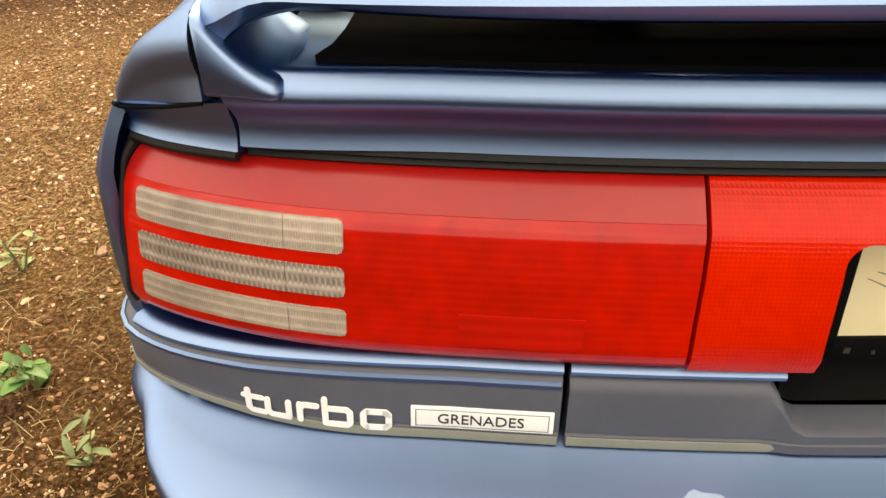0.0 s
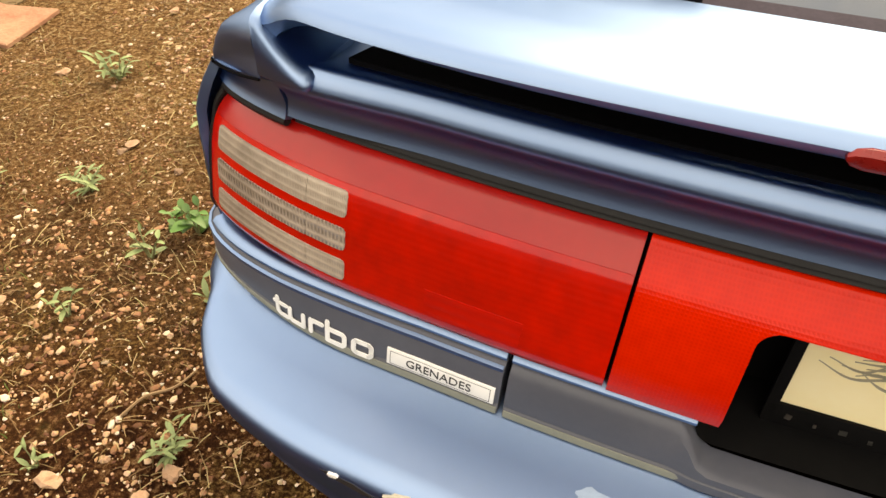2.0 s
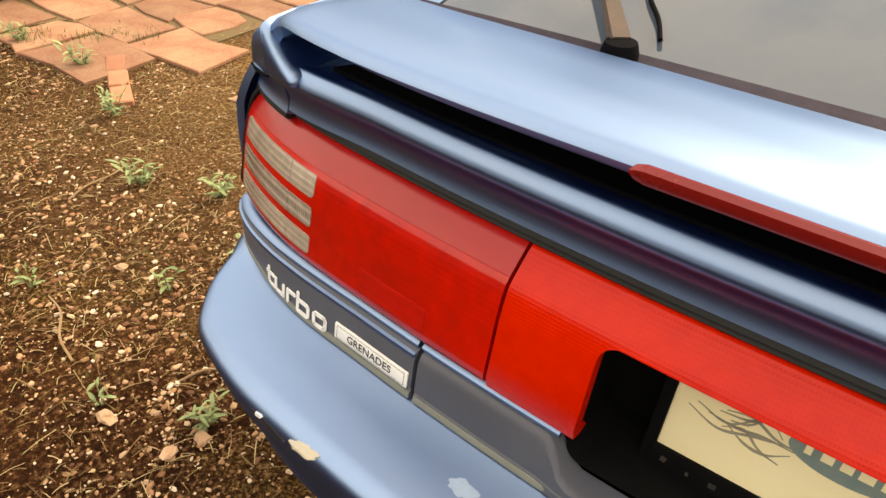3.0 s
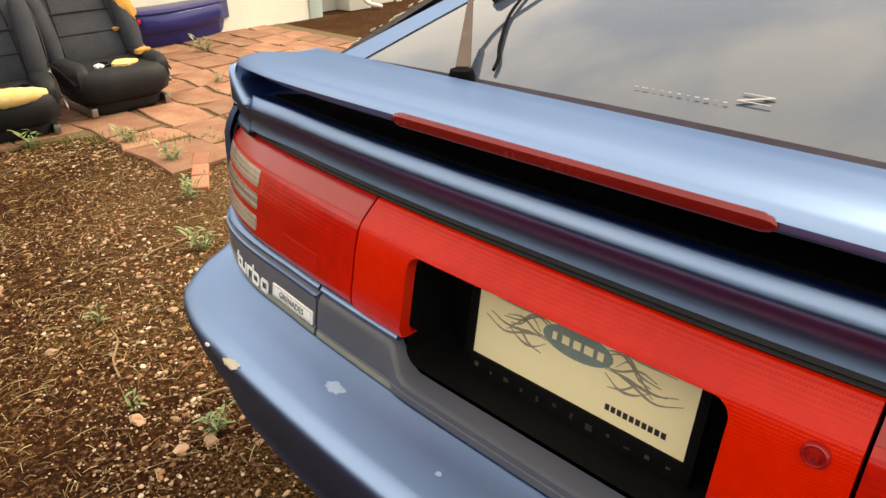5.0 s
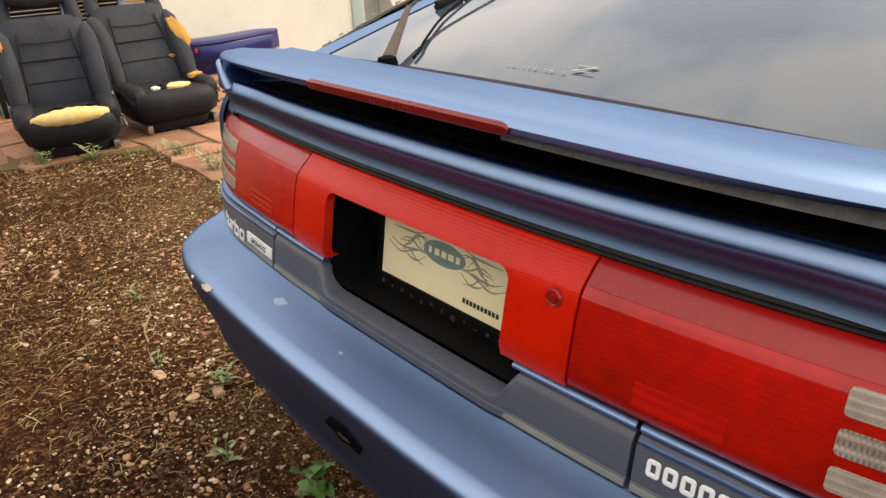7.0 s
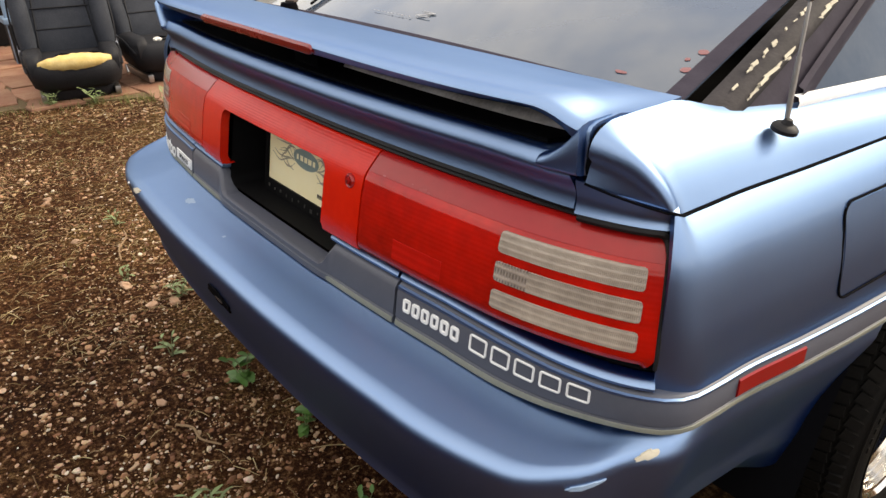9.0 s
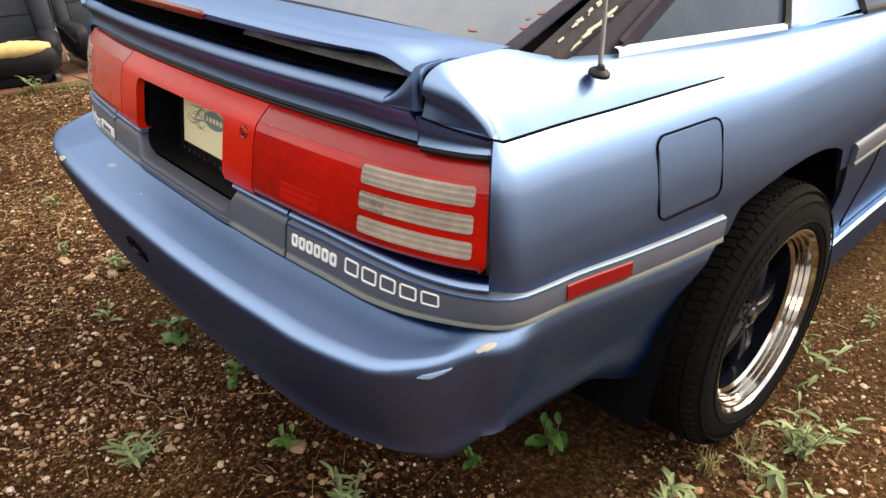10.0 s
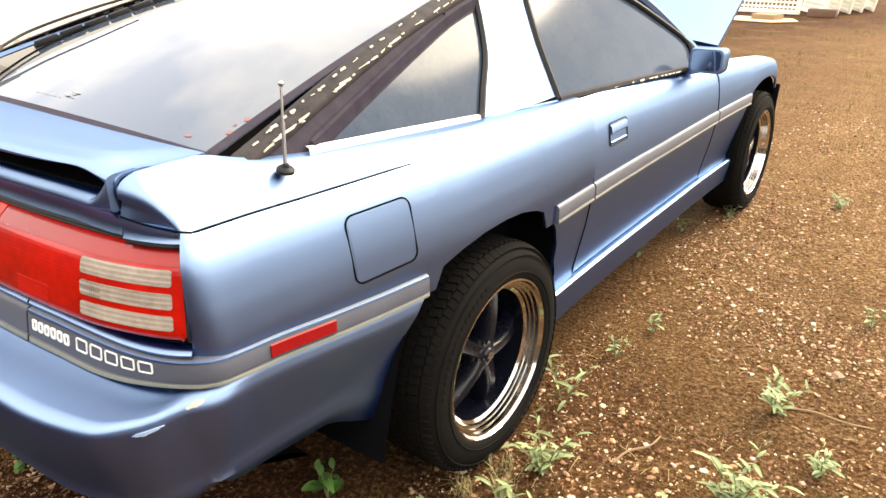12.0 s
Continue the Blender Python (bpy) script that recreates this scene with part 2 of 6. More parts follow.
def tube(bm, points, radius, sides=8, closed=False, caps=True):
    """A tube along points; radius is a number or one number a point."""
    pts = [Vector(p) for p in points]
    n = len(pts)
    radii = radius if isinstance(radius, (list, tuple)) else [radius] * n
    rows = []
    side = None
    for i, p in enumerate(pts):
        a = pts[i - 1] if i or closed else p
        b = pts[(i + 1) % n] if i + 1 < n or closed else p
        t = (b - a).normalized()
        if side is None:
            side = t.orthogonal().normalized()
        side = (side - t * side.dot(t)).normalized()
        up = t.cross(side)
        rows.append([p + (side * math.cos(2 * math.pi * k / sides) + up * math.sin(2 * math.pi * k / sides)) * radii[i] for k in range(sides)])
    vs = grid(bm, rows, close_u=True, close_v=closed)
    if caps and not closed:
        bm.faces.new(vs[0])
        bm.faces.new(vs[-1])


def prism(bm, outline, lift, m=Matrix()):
    """A flat plate: an outline of (x, y) pairs, lifted by `lift` along z."""
    low = [bm.verts.new(m @ Vector((x, y, 0))) for x, y in outline]
    top = [bm.verts.new(m @ Vector((x, y, lift))) for x, y in outline]
    bm.faces.new(low)
    bm.faces.new(top)
    for i in range(len(low)):
        j = (i + 1) % len(low)
        bm.faces.new((low[i], low[j], top[j], top[i]))


def lathe(bm, profile, sides, m=Matrix()):
    """Turns (radius, height) pairs round the z axis of m."""
    rows = [[m @ Vector((r * math.cos(2 * math.pi * k / sides), r * math.sin(2 * math.pi * k / sides), h)) for k in range(sides)] for r, h in profile]
    grid(bm, rows, close_u=True)


def lettering(text, height, extrude=0.001, wide=1.0, bold=0.0):
    """A bmesh of the built-in font's letters in the xy plane, starting at x = 0."""
    cu = bpy.data.curves.new("letters", "FONT")
    cu.body, cu.size, cu.extrude, cu.offset = text, height, extrude, bold
    cu.resolution_u = 3
    ob = bpy.data.objects.new("letters", cu)
    scene.collection.objects.link(ob)
    bpy.context.view_layer.update()
    me = bpy.data.meshes.new_from_object(ob.evaluated_get(bpy.context.evaluated_depsgraph_get()))
    bm = bmesh.new()
    bm.from_mesh(me)
    bpy.data.objects.remove(ob)
    bpy.data.meshes.remove(me)
    for v in bm.verts:
        v.co.x *= wide
    return bm


# ---------------------------------------------------------------- the car's plan line
# right half of the car at the height of its rub strip: from the middle of the tail, round the corner, along the side to the nose
PLAN = catmull([(0, .045), (.2, .047), (.41, .058), (.6, .078), (.72, .101), (.788, .130), (.816, .165), (.821, .22), (.824, .30), (.835, .42),
                (.847, .58), (.857, .72), (.869, .86), (.873, 1.0), (.873, 1.25), (.866, 1.5), (.860, 1.8), (.856, 2.3), (.853, 2.8),
                (.858, 3.2), (.866, 3.58), (.858, 3.9), (.82, 4.2), (.72, 4.4), (.4, 4.5), (0, 4.53)], 14)
ARC = [0.0]
for a, b in zip(PLAN, PLAN[1:]):
    ARC.append(ARC[-1] + (b - a).length)
CORNER = 14 * 6
_px, _py = [p.x for p in PLAN], [p.y for p in PLAN]


def s_x(x):
    """Arc length on the tail at this x."""
    return float(np.interp(x, _px[:CORNER + 1], ARC[:CORNER + 1]))


def s_y(y):
    """Arc length on the side at this y."""
    return float(np.interp(y, _py[CORNER - 14:-60], ARC[CORNER - 14:-60]))


def plan(s):
    x, y = float(np.interp(s, ARC, _px)), float(np.interp(s, ARC, _py))
    e = 0.012
    tx = float(np.interp(s + e, ARC, _px)) - float(np.interp(s - e, ARC, _px))
    ty = float(np.interp(s + e, ARC, _py)) - float(np.interp(s - e, ARC, _py))
    if s < e:
        tx, ty = 1.0, 0.0
    k = math.hypot(tx, ty)
    return x, y, ty / k, -tx / k


def on(s, d, z, side=1):
    """The place d outside the plan line at arc length s, at height z; side -1 is the car's left."""
    x, y, nx, ny = plan(abs(s))
    turn = -1 if s < 0 else 1
    return Vector((side * turn * (x + nx * d), y + ny * d, z))


def steps(a, b, size):
    n = max(1, int(math.ceil(abs(b - a) / size)))
    return [a + (b - a) * i / n for i in range(n + 1)]


def strip(s0, s1, profile, side=1, size=0.03, close=True):
    """A bmesh of a closed profile of (d, z) swept along the plan line, capped at both ends. s may be negative: the left of the tail."""
    bm = bmesh.new()
    rows = [[on(s, d, z, side) for d, z in profile] for s in steps(s0, s1, size)]
    vs = grid(bm, rows, close_u=close)
    if close:
        bm.faces.new(vs[0])
        bm.faces.new(vs[-1])
    return bm


# how the body leans in with height, outside the rub strip
LEAN_IN = table([(.30, -.030), (.38, -.048), (.47, -.030), (.56, -.012), (.65, -.001), (.69, 0), (.72, .004), (.745, .005), (.80, .001), (.85, -.007), (.886, -.016), (.91, -.030), (.932, -.050)])
LAMP_X, SEAM_X, GAP_X = 0.788, 0.672, 0.31
S_LAMP, S_SEAM, S_GAP = s_x(LAMP_X) + .006, s_x(SEAM_X), s_x(GAP_X)
DOOR_Y0, DOOR_Y1 = 1.51, 2.80
HUB_Y, HUB_Y2, HUB_Z, TYRE_R = 0.985, 3.580, 0.325, 0.325
# half width of the wheel arch by height, behind and before the hub
ARCH_BACK = table([(.25, .455), (.35, .427), (.45, .402), (.55, .368), (.62, .328), (.66, .288), (.69, .238), (.715, .165), (.73, .09), (.735, 0)])
ARCH_FORE = table([(.25, .350), (.35, .352), (.45, .347), (.55, .325), (.62, .292), (.66, .255), (.69, .215), (.715, .150), (.73, .08), (.735, 0)])
_az = [.69, .70, .715, .73, .735]


def arch_z(y, hub):
    """The arch's edge over the belt line at this y."""
    back = y < hub
    pts = [(ARCH_BACK(z) if back else ARCH_FORE(z), z) for z in reversed(_az)]
    d = abs(y - hub)
    return float(np.interp(d, [p[0] for p in pts], [p[1] for p in pts]))


def smooth(t):
    t = max(0.0, min(1.0, t))
    return t * t * (3 - 2 * t)


_drop = table([(0, 0), (s_x(.50), -.001), (s_x(.60), -.006), (s_x(.68), -.0105), (s_x(.74), -.011), (s_x(.80), -.0105), (s_y(.22), -.0185), (s_y(.29), -.023), (s_y(.42), -.033), (s_y(.55), -.042), (s_y(.69), -.048), (s_y(.75), -.050), (s_y(4.3), -.051)])


def drop(s):
    """How far the belt line falls from the tail round to the side."""
    return _drop(abs(s))


def rounded(y0, y1, z0, z1, r, n=5):
    out = []
    for cy, cz, a0 in ((y1 - r, z1 - r, 0), (y0 + r, z1 - r, 90), (y0 + r, z0 + r, 180), (y1 - r, z0 + r, 270)):
        out += [(cy + r * math.cos(radians(a0 + 90 * i / n)), cz + r * math.sin(radians(a0 + 90 * i / n))) for i in range(n + 1)]
    return out


car = thing("car", "worn metallic blue hatchback coupe on black wheels, parked on dirt", "car")

# inner shell: the dark that shows through the gaps between the panels
bm = bmesh.new()
rows = []
for z, d in ((.17, -.44), (.30, -.33), (.36, -.22), (.60, -.18), (.86, -.18), (.915, -.20)):
    low_nose = lambda s: min(z, float(np.interp(plan(s)[1], [2.4, 2.8, 3.6, 4.1], [.915, .80, .74, .66])))
    rows.append([on(s, d, low_nose(s), -1) for s in steps(s_y(4.1), 0, 0.08)][:-1] + [on(s, d, low_nose(s)) for s in steps(0, s_y(4.1), 0.08)])
vs = grid(bm, rows)
bm.faces.new(vs[0])
bm.faces.new(vs[-1])
shell = part("underbody", bm, VOID, car, "dark underbody and inner shell")

# ---- bumper
B_TAIL = [(-.012, .674), (.0, .677), (.018, .671), (.060, .664), (.112, .660), (.134, .657), (.1425, .649), (.144, .636), (.134, .588), (.116, .530), (.097, .475), (.092, .455), (.0955, .443), (.060, .405), (-.02, .390)]
B_BEND = [(d * .87, z + .022 * max(0, .56 - z) / .155) for d, z in B_TAIL]
B_TURN = [(d * .57, z + .028 * max(0, .56 - z) / .155 + (.004 if .64 < z < .67 else 0)) for d, z in B_TAIL]
B_CORNER = [(-.012, .681), (.0, .684), (.006, .681), (.014, .677), (.021, .673), (.027, .668), (.031, .661), (.032, .650), (.026, .61), (.013, .555), (-.004, .500), (-.012, .474), (-.008, .459), (-.045, .430), (-.090, .418)]
B_SIDE = [(-.012, .690), (.0, .692), (.003, .687), (.005, .682), (.006, .676), (.007, .668), (.008, .660), (.0065, .645), (-.002, .605), (-.013, .56), (-.029, .50), (-.036, .468), (-.033, .452), (-.064, .40), (-.112, .385)]
B_END = [(-.012, .690), (.0, .692), (.003, .687), (.005, .682), (.006, .674), (.007, .664), (.008, .655), (.0065, .640), (-.003, .60), (-.012, .56), (-.024, .50), (-.031, .455), (-.033, .430), (-.046, .36), (-.085, .335)]
B_KEYS = ((0.0, B_TAIL), (s_x(.30), B_TAIL), (s_x(.54), B_TAIL), (s_x(.69), B_BEND), (s_x(.748), B_TURN), (s_x(.790), B_CORNER), (s_y(.24), B_SIDE), (s_y(.42), B_SIDE), (s_y(.555), B_END), (s_y(.9), B_END))


def key_slopes(values):
    """Slopes at the bumper's keys that never overshoot."""
    keys = [k for k, _ in B_KEYS]
    rise = [(values[i + 1] - values[i]) / (keys[i + 1] - keys[i]) for i in range(len(keys) - 1)]
    return [rise[0]] + [0.0 if a * b <= 0 else 2 * a * b / (a + b) for a, b in zip(rise, rise[1:])] + [rise[-1]]


B_VALUES = [[[p[j][c] for _, p in B_KEYS] for c in (0, 1)] for j in range(len(B_TAIL))]
B_SLOPES = [[key_slopes(v) for v in pair] for pair in B_VALUES]


def bumper_at(s, k):
    """The bumper's skin at arc length s; k runs down its profile."""
    a = abs(s)
    n = next((i for i in range(len(B_KEYS) - 1) if a <= B_KEYS[i + 1][0]), len(B_KEYS) - 2)
    sa, sb = B_KEYS[n][0], B_KEYS[n + 1][0]
    h, u = sb - sa, (a - sa) / (sb - sa)

    def place(j, c):
        v, m = B_VALUES[j][c], B_SLOPES[j][c]
        return ((1 + 2 * u) * (1 - u) ** 2 * v[n] + u * (1 - u) ** 2 * h * m[n] + u * u * (3 - 2 * u) * v[n + 1] + u * u * (u - 1) * h * m[n + 1])
    i = min(int(k), len(B_TAIL) - 2)
    f = k - i
    d, z = (place(i, c) * (1 - f) + place(i + 1, c) * f for c in (0, 1))
    return d, z + drop(s) * max(0.0, min(1.0, (z - .50) / .17))


cols = [i / 100 for i in range(-100, 101)]
rows = []
for k in range(len(B_TAIL)):
    row = []
    for u in cols:
        s1 = s_y(HUB_Y - ARCH_BACK(bumper_at(s_y(.555), k)[1]))
        s = abs(u) ** 0.9 * s1 * (1 if u >= 0 else -1)
        d, z = bumper_at(s, k)
        row.append(on(s, d, z))
    rows.append(row)
bumper = part("rear_bumper", skin(rows, 0.012), PAINT, car, "blue painted rear bumper with chips at the corners", 50)


def patch(name, s, k, w, h, mat, parent, label, seed, lift=0.0028, turn=0.0):
    """A chip or sticker of uneven outline on the bumper."""
    rng = random.Random(seed)
    bm = bmesh.new()
    ring = []
    (d0, z0), (d1, z1) = bumper_at(s, k - .3), bumper_at(s, k + .3)
    per_k = math.hypot(d1 - d0, z1 - z0) / .6
    for i in range(18):
        a = 2 * math.pi * i / 18
        r = 1 + rng.uniform(-.28, .22)
        du, dv = math.cos(a) * w * r / 2, math.sin(a) * h * r / 2
        du, dv = du * math.cos(turn) - dv * math.sin(turn), du * math.sin(turn) + dv * math.cos(turn)
        ring.append((s + du, k + dv / per_k))
    top = [bm.verts.new(on(a, bumper_at(a, b)[0] + lift, bumper_at(a, b)[1])) for a, b in ring]
    low = [bm.verts.new(on(a, bumper_at(a, b)[0] - .002, bumper_at(a, b)[1])) for a, b in ring]
    mid = bm.verts.new(on(s, bumper_at(s, k)[0] + lift, bumper_at(s, k)[1]))
    loops = [top]
    for f in (.66, .33):
        pts = [(s + (a - s) * f, k + (b - k) * f) for a, b in ring]
        loops.append([bm.verts.new(on(a, bumper_at(a, b)[0] + lift, bumper_at(a, b)[1])) for a, b in pts])
    for i in range(18):
        j = (i + 1) % 18
        for far, near in zip(loops, loops[1:]):
            bm.faces.new((far[i], far[j], near[j], near[i]))
        bm.faces.new((loops[-1][i], loops[-1][j], mid))
        bm.faces.new((low[i], low[j], top[j], top[i]))
    return part(name, bm, mat, parent, label)


patch("paint_chip", -s_x(.452), 5.7, .040, .013, BARE, bumper, "cream primer showing through a chip", 3, turn=-.2)
patch("paint_chip", -s_x(.515), 6.6, .060, .009, INK, bumper, "dark scrape along the chip", 14, lift=.0008, turn=.1)
patch("paint_chip", -s_x(.530), 6.2, .012, .006, WHITE, bumper, "small white chip", 4)
patch("paint_chip", .808, 4.9, .022, .009, BARE, bumper, "cream primer showing through a chip", 5, turn=-.5)
patch("paint_chip", .760, 6.8, .027, .009, SCUFF, bumper, "pale blue scuff", 6)
patch("paint_chip", -s_x(.290), 3.1, .036, .018, SCUFF, bumper, "pale blue scuff", 7)
patch("paint_chip", -s_x(.074), 3.3, .008, .005, SCUFF, bumper, "pale speck", 8)
badge = patch("sticker", s_x(.003), 8.1, .095, .050, VOID, bumper, "torn black sticker with a pale mark", 9, lift=.004)
patch("sticker_print", s_x(.006), 8.15, .030, .008, STEEL, badge, "pale illegible print", 10, lift=.0055)

# ---- rub strip round the tail and along the sides
def belt(s, pairs):
    """The strip stands wider and leans out on the tail; on the sides it is narrower and upright."""
    w = smooth((abs(s) - s_x(.58)) / (s_x(.79) - s_x(.58)))
    out = []
    for d, z in pairs:
        k = max(0.0, (.7415 - z) / .0695)
        out.append((d + (.0115 * k * (1 - w) if d > 0 else 0), .7415 - (.7415 - z) * (1 - .21 * w if z < .7415 else 1) + drop(s)))
    return out


def belt_strip(s0, s1, pairs, side=1, size=0.02):
    bm = bmesh.new()
    rows = [[on(s, d, z, side) for d, z in belt(s, pairs)] for s in steps(s0, s1, size)]
    vs = grid(bm, rows, close_u=True)
    bm.faces.new(vs[0])
    bm.faces.new(vs[-1])
    return bm


RUB_P = [(-.012, .672), (.007, .672), (.0105, .6745), (.0105, .684), (.0085, .6855), (.0085, .6865), (.0105, .688), (.0105, .730), (.006, .7385), (.001, .7415), (-.012, .7415)]
# thin proud strip, in body paint, that imitates the highlight on the bevel
EDGE_P = [(.0078, .7335), (.0112, .7335), (.0108, .7372), (.0072, .7385)]
PIN_P = [(.009, .6735), (.0116, .674), (.0122, .6785), (.0116, .6825), (.009, .683)]
LEDGE_P = [(-.02, .7435), (.000, .7435), (.0055, .7455), (.0060, .7495), (.001, .7545), (-.006, .7555), (-.02, .7555)]
S_TG = s_x(.403)
for side, s0, s1 in ((1, S_TG + .003, s_y(.690)), (-1, S_TG + .003, s_y(.690))):
    rub = part("rub_strip", belt_strip(s0, s1, RUB_P, side), RUB, car, "dark grey rub strip")
    part("pinstripe", belt_strip(s0 + .001, s1 - .002, PIN_P, side), PIN, rub, "pale grey-green stripe")
    part("edge_stripe", belt_strip(s0 + .001, s1 - .002, EDGE_P, side), PAINT, rub, "thin body-blue strip as the highlight on the upper edge")
    part("ledge", belt_strip(S_TG + .003, S_LAMP + .004, LEDGE_P, side), PAINT, car, "blue moulding over the rub strip")
    part("ledge", belt_strip(s_x(.222), S_TG - .003, LEDGE_P, side), PAINT, car, "blue moulding over the rub strip")
# the middle piece dips under the plate recess
bm = bmesh.new()
rows = []
for s in steps(-(S_TG - .003), S_TG - .003, .012):
    k = smooth((abs(s) - .200) / .035)
    prof = [(d + (0.004 * (1 - k) if d > 0 else 0), z if z < .687 else .687 + (z - .687) * (0.18 + 0.82 * k)) for d, z in RUB_P]
    rows.append([on(s, d, z) for d, z in belt(s, prof)])
vs = grid(bm, rows, close_u=True)
bm.faces.new(vs[0])
bm.faces.new(vs[-1])
rub = part("rub_strip", bm, RUB, car, "dark grey rub strip dipping under the plate recess")
part("pinstripe", belt_strip(-(S_TG - .004), S_TG - .004, PIN_P), PIN, rub, "pale grey-green stripe")

# ---- tail lamps
LENS = [(.000, .757), (.010, .760), (.0130, .775), (.008, .80), (-.001, .845), (-.009, .872), (-.014, .881), (-.021, .888), (-.033, .899), (-.044, .908), (-.047, .910)]
_lz, _ld = [p[1] for p in LENS], [p[0] for p in LENS]


def lens_d(z, s=0.0):
    """How far the lamps' face stands off the plan line; it tucks in towards the car's corner."""
    return float(np.interp(z, _lz, _ld)) - (.014 - .008 * smooth((z - .87) / .04)) * smooth((abs(s) - s_x(.58)) / (S_LAMP - s_x(.58)))


def lens_strip(s0, s1, z0, z1, lift, side, depth=.006, size=.012, round_off=0.0, low_end=0.0, high_end=0.0, square=0):
    """A piece of the lamp's face between two arc lengths and two heights, standing `lift` proud."""
    bm = bmesh.new()
    rows = []
    zs = steps(z0, z1, .008)
    ss = steps(s0, s1, size)
    if round_off:
        ss = [s0, s0 + round_off * .3, s0 + round_off] + [s for s in ss if s0 + round_off * 1.3 < s < s1 - round_off * 1.3] + [s1 - round_off, s1 - round_off * .3, s1]
    if low_end or high_end:
        r = low_end or high_end
        ss = [s for s in ss if s < s1 - r] + [s1 - r + r * math.sin(math.pi / 2 * k / 6) for k in range(7)]
    for s in ss:
        cut, cut_top = 0.0, None
        if low_end or high_end:
            e = max(0.0, s - (s1 - (low_end or high_end)))
            bow = (low_end or high_end) - math.sqrt(max(0.0, (low_end or high_end) ** 2 - e * e))
            cut, cut_top = (bow, 0.0) if low_end else (0.0, bow)
        elif round_off:
            e = min(s - s0 if square >= 0 else 1.0, s1 - s if square <= 0 else 1.0)
            cut = round_off * (1 - math.sqrt(max(0, 1 - (1 - min(1, e / round_off)) ** 2))) * .8
        cut_top = cut if cut_top is None else cut_top
        row = [on(s, lens_d(z0 + cut, s) + lift - depth, z0 + cut, side)]
        for z in zs:
            zz = min(max(z, z0 + cut), z1 - cut_top)
            row.append(on(s, lens_d(zz, s) + lift, zz, side))
        row.append(on(s, lens_d(z1 - cut_top, s) + lift - depth, z1 - cut_top, side))
        rows.append(row)
    vs = grid(bm, rows, close_u=True)
    for r in (vs[0], vs[-1]):
        bm.faces.new(r)
    return bm


BARS = ((.7805, .8050), (.8165, .8425), (.8540, .8800))
for side in (1, -1):
    s0, s1 = S_GAP + .002, S_LAMP
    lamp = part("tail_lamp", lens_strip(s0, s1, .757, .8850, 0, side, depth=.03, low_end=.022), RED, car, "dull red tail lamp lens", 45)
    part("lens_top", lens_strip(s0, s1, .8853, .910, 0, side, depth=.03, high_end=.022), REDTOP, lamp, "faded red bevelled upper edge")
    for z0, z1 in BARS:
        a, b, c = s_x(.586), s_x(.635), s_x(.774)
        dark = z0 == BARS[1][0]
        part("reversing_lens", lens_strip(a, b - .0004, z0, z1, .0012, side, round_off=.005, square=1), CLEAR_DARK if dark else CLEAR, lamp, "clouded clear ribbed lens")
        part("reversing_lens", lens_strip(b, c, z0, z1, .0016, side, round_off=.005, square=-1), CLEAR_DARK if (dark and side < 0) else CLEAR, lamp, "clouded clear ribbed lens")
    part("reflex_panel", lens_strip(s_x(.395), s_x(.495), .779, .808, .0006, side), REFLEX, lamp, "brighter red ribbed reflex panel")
    # black rubber seal over and down the outer end of the lamp
    seal = bmesh.new()
    pts = [on(s, -.040 - .005 * smooth((s - S_SEAM) / (S_LAMP - S_SEAM)), .9150, side) for s in steps(S_SEAM + .004, S_LAMP - .012, .015)]
    pts += [on(S_LAMP - .001, -.045, .9085, side), on(S_LAMP + .002, -.033, .896, side)] + [on(S_LAMP + .0018, lens_d(z, S_LAMP) - .0005, z, side) for z in steps(.880, .76, .015)]
    line = catmull(pts, 3)
    tube(seal, line, [.0058 if p.z > .911 else max(.0026, .0058 - .20 * (.911 - p.z)) for p in line], 8)
    part("lamp_seal", seal, BLACK, car, "black rubber lamp seal")
    # dark backing behind the lamp's edges
    part("lamp_tray", strip(S_GAP - .004, S_LAMP + .014, [(-.012, .752), (-.07, .752), (-.07, .917), (-.062, .917)], side), VOID, car)

# ---- middle panel with the plate recess
bm = bmesh.new()
ss = steps(-(S_GAP - .002), -.206, .02) + steps(-.206, .206, .02)[1:] + steps(.206, S_GAP - .002, .02)[1:]
zs = [.757, .760, .775, .80, .82, .845, .862, .8745, .881, .888, .899, .908, .910]
vs = [[bm.verts.new(on(s, lens_d(z), z)) for z in zs] for s in ss]
for i in range(len(ss) - 1):
    for j in range(len(zs) - 1):
        if -.206 < (ss[i] + ss[i + 1]) / 2 < .206 and zs[j + 1] <= .8746:
            continue
        bm.faces.new((vs[i][j], vs[i + 1][j], vs[i + 1][j + 1], vs[i][j + 1]))
bmesh.ops.delete(bm, geom=[v for v in bm.verts if not v.link_faces], context="VERTS")
bm.normal_update()
edges = [e for e in bm.edges if e.is_boundary]
made = bmesh.ops.extrude_edge_only(bm, edges=edges)
for v in made["geom"]:
    if isinstance(v, bmesh.types.BMVert):
        v.co.y += .018
# rounded upper corners of the opening
for side in (1, -1):
    r = .018
    ring = [(.206, .8745), (.206 - r, .8745)] + [(.206 - r + r * math.sin(a), .8745 - r + r * math.cos(a)) for a in [math.pi / 2 * i / 6 for i in range(1, 6)]] + [(.206, .8745 - r)]
    top = [bm.verts.new(on(side * s, lens_d(z), z)) for s, z in ring]
    low = [bm.verts.new(v.co + Vector((0, .018, 0))) for v in top]
    for i in range(1, len(ring) - 1):
        bm.faces.new((top[0], top[i], top[i + 1]))
    for i in range(1, len(ring) - 1):
        bm.faces.new((top[i], top[i + 1], low[i + 1], low[i]))
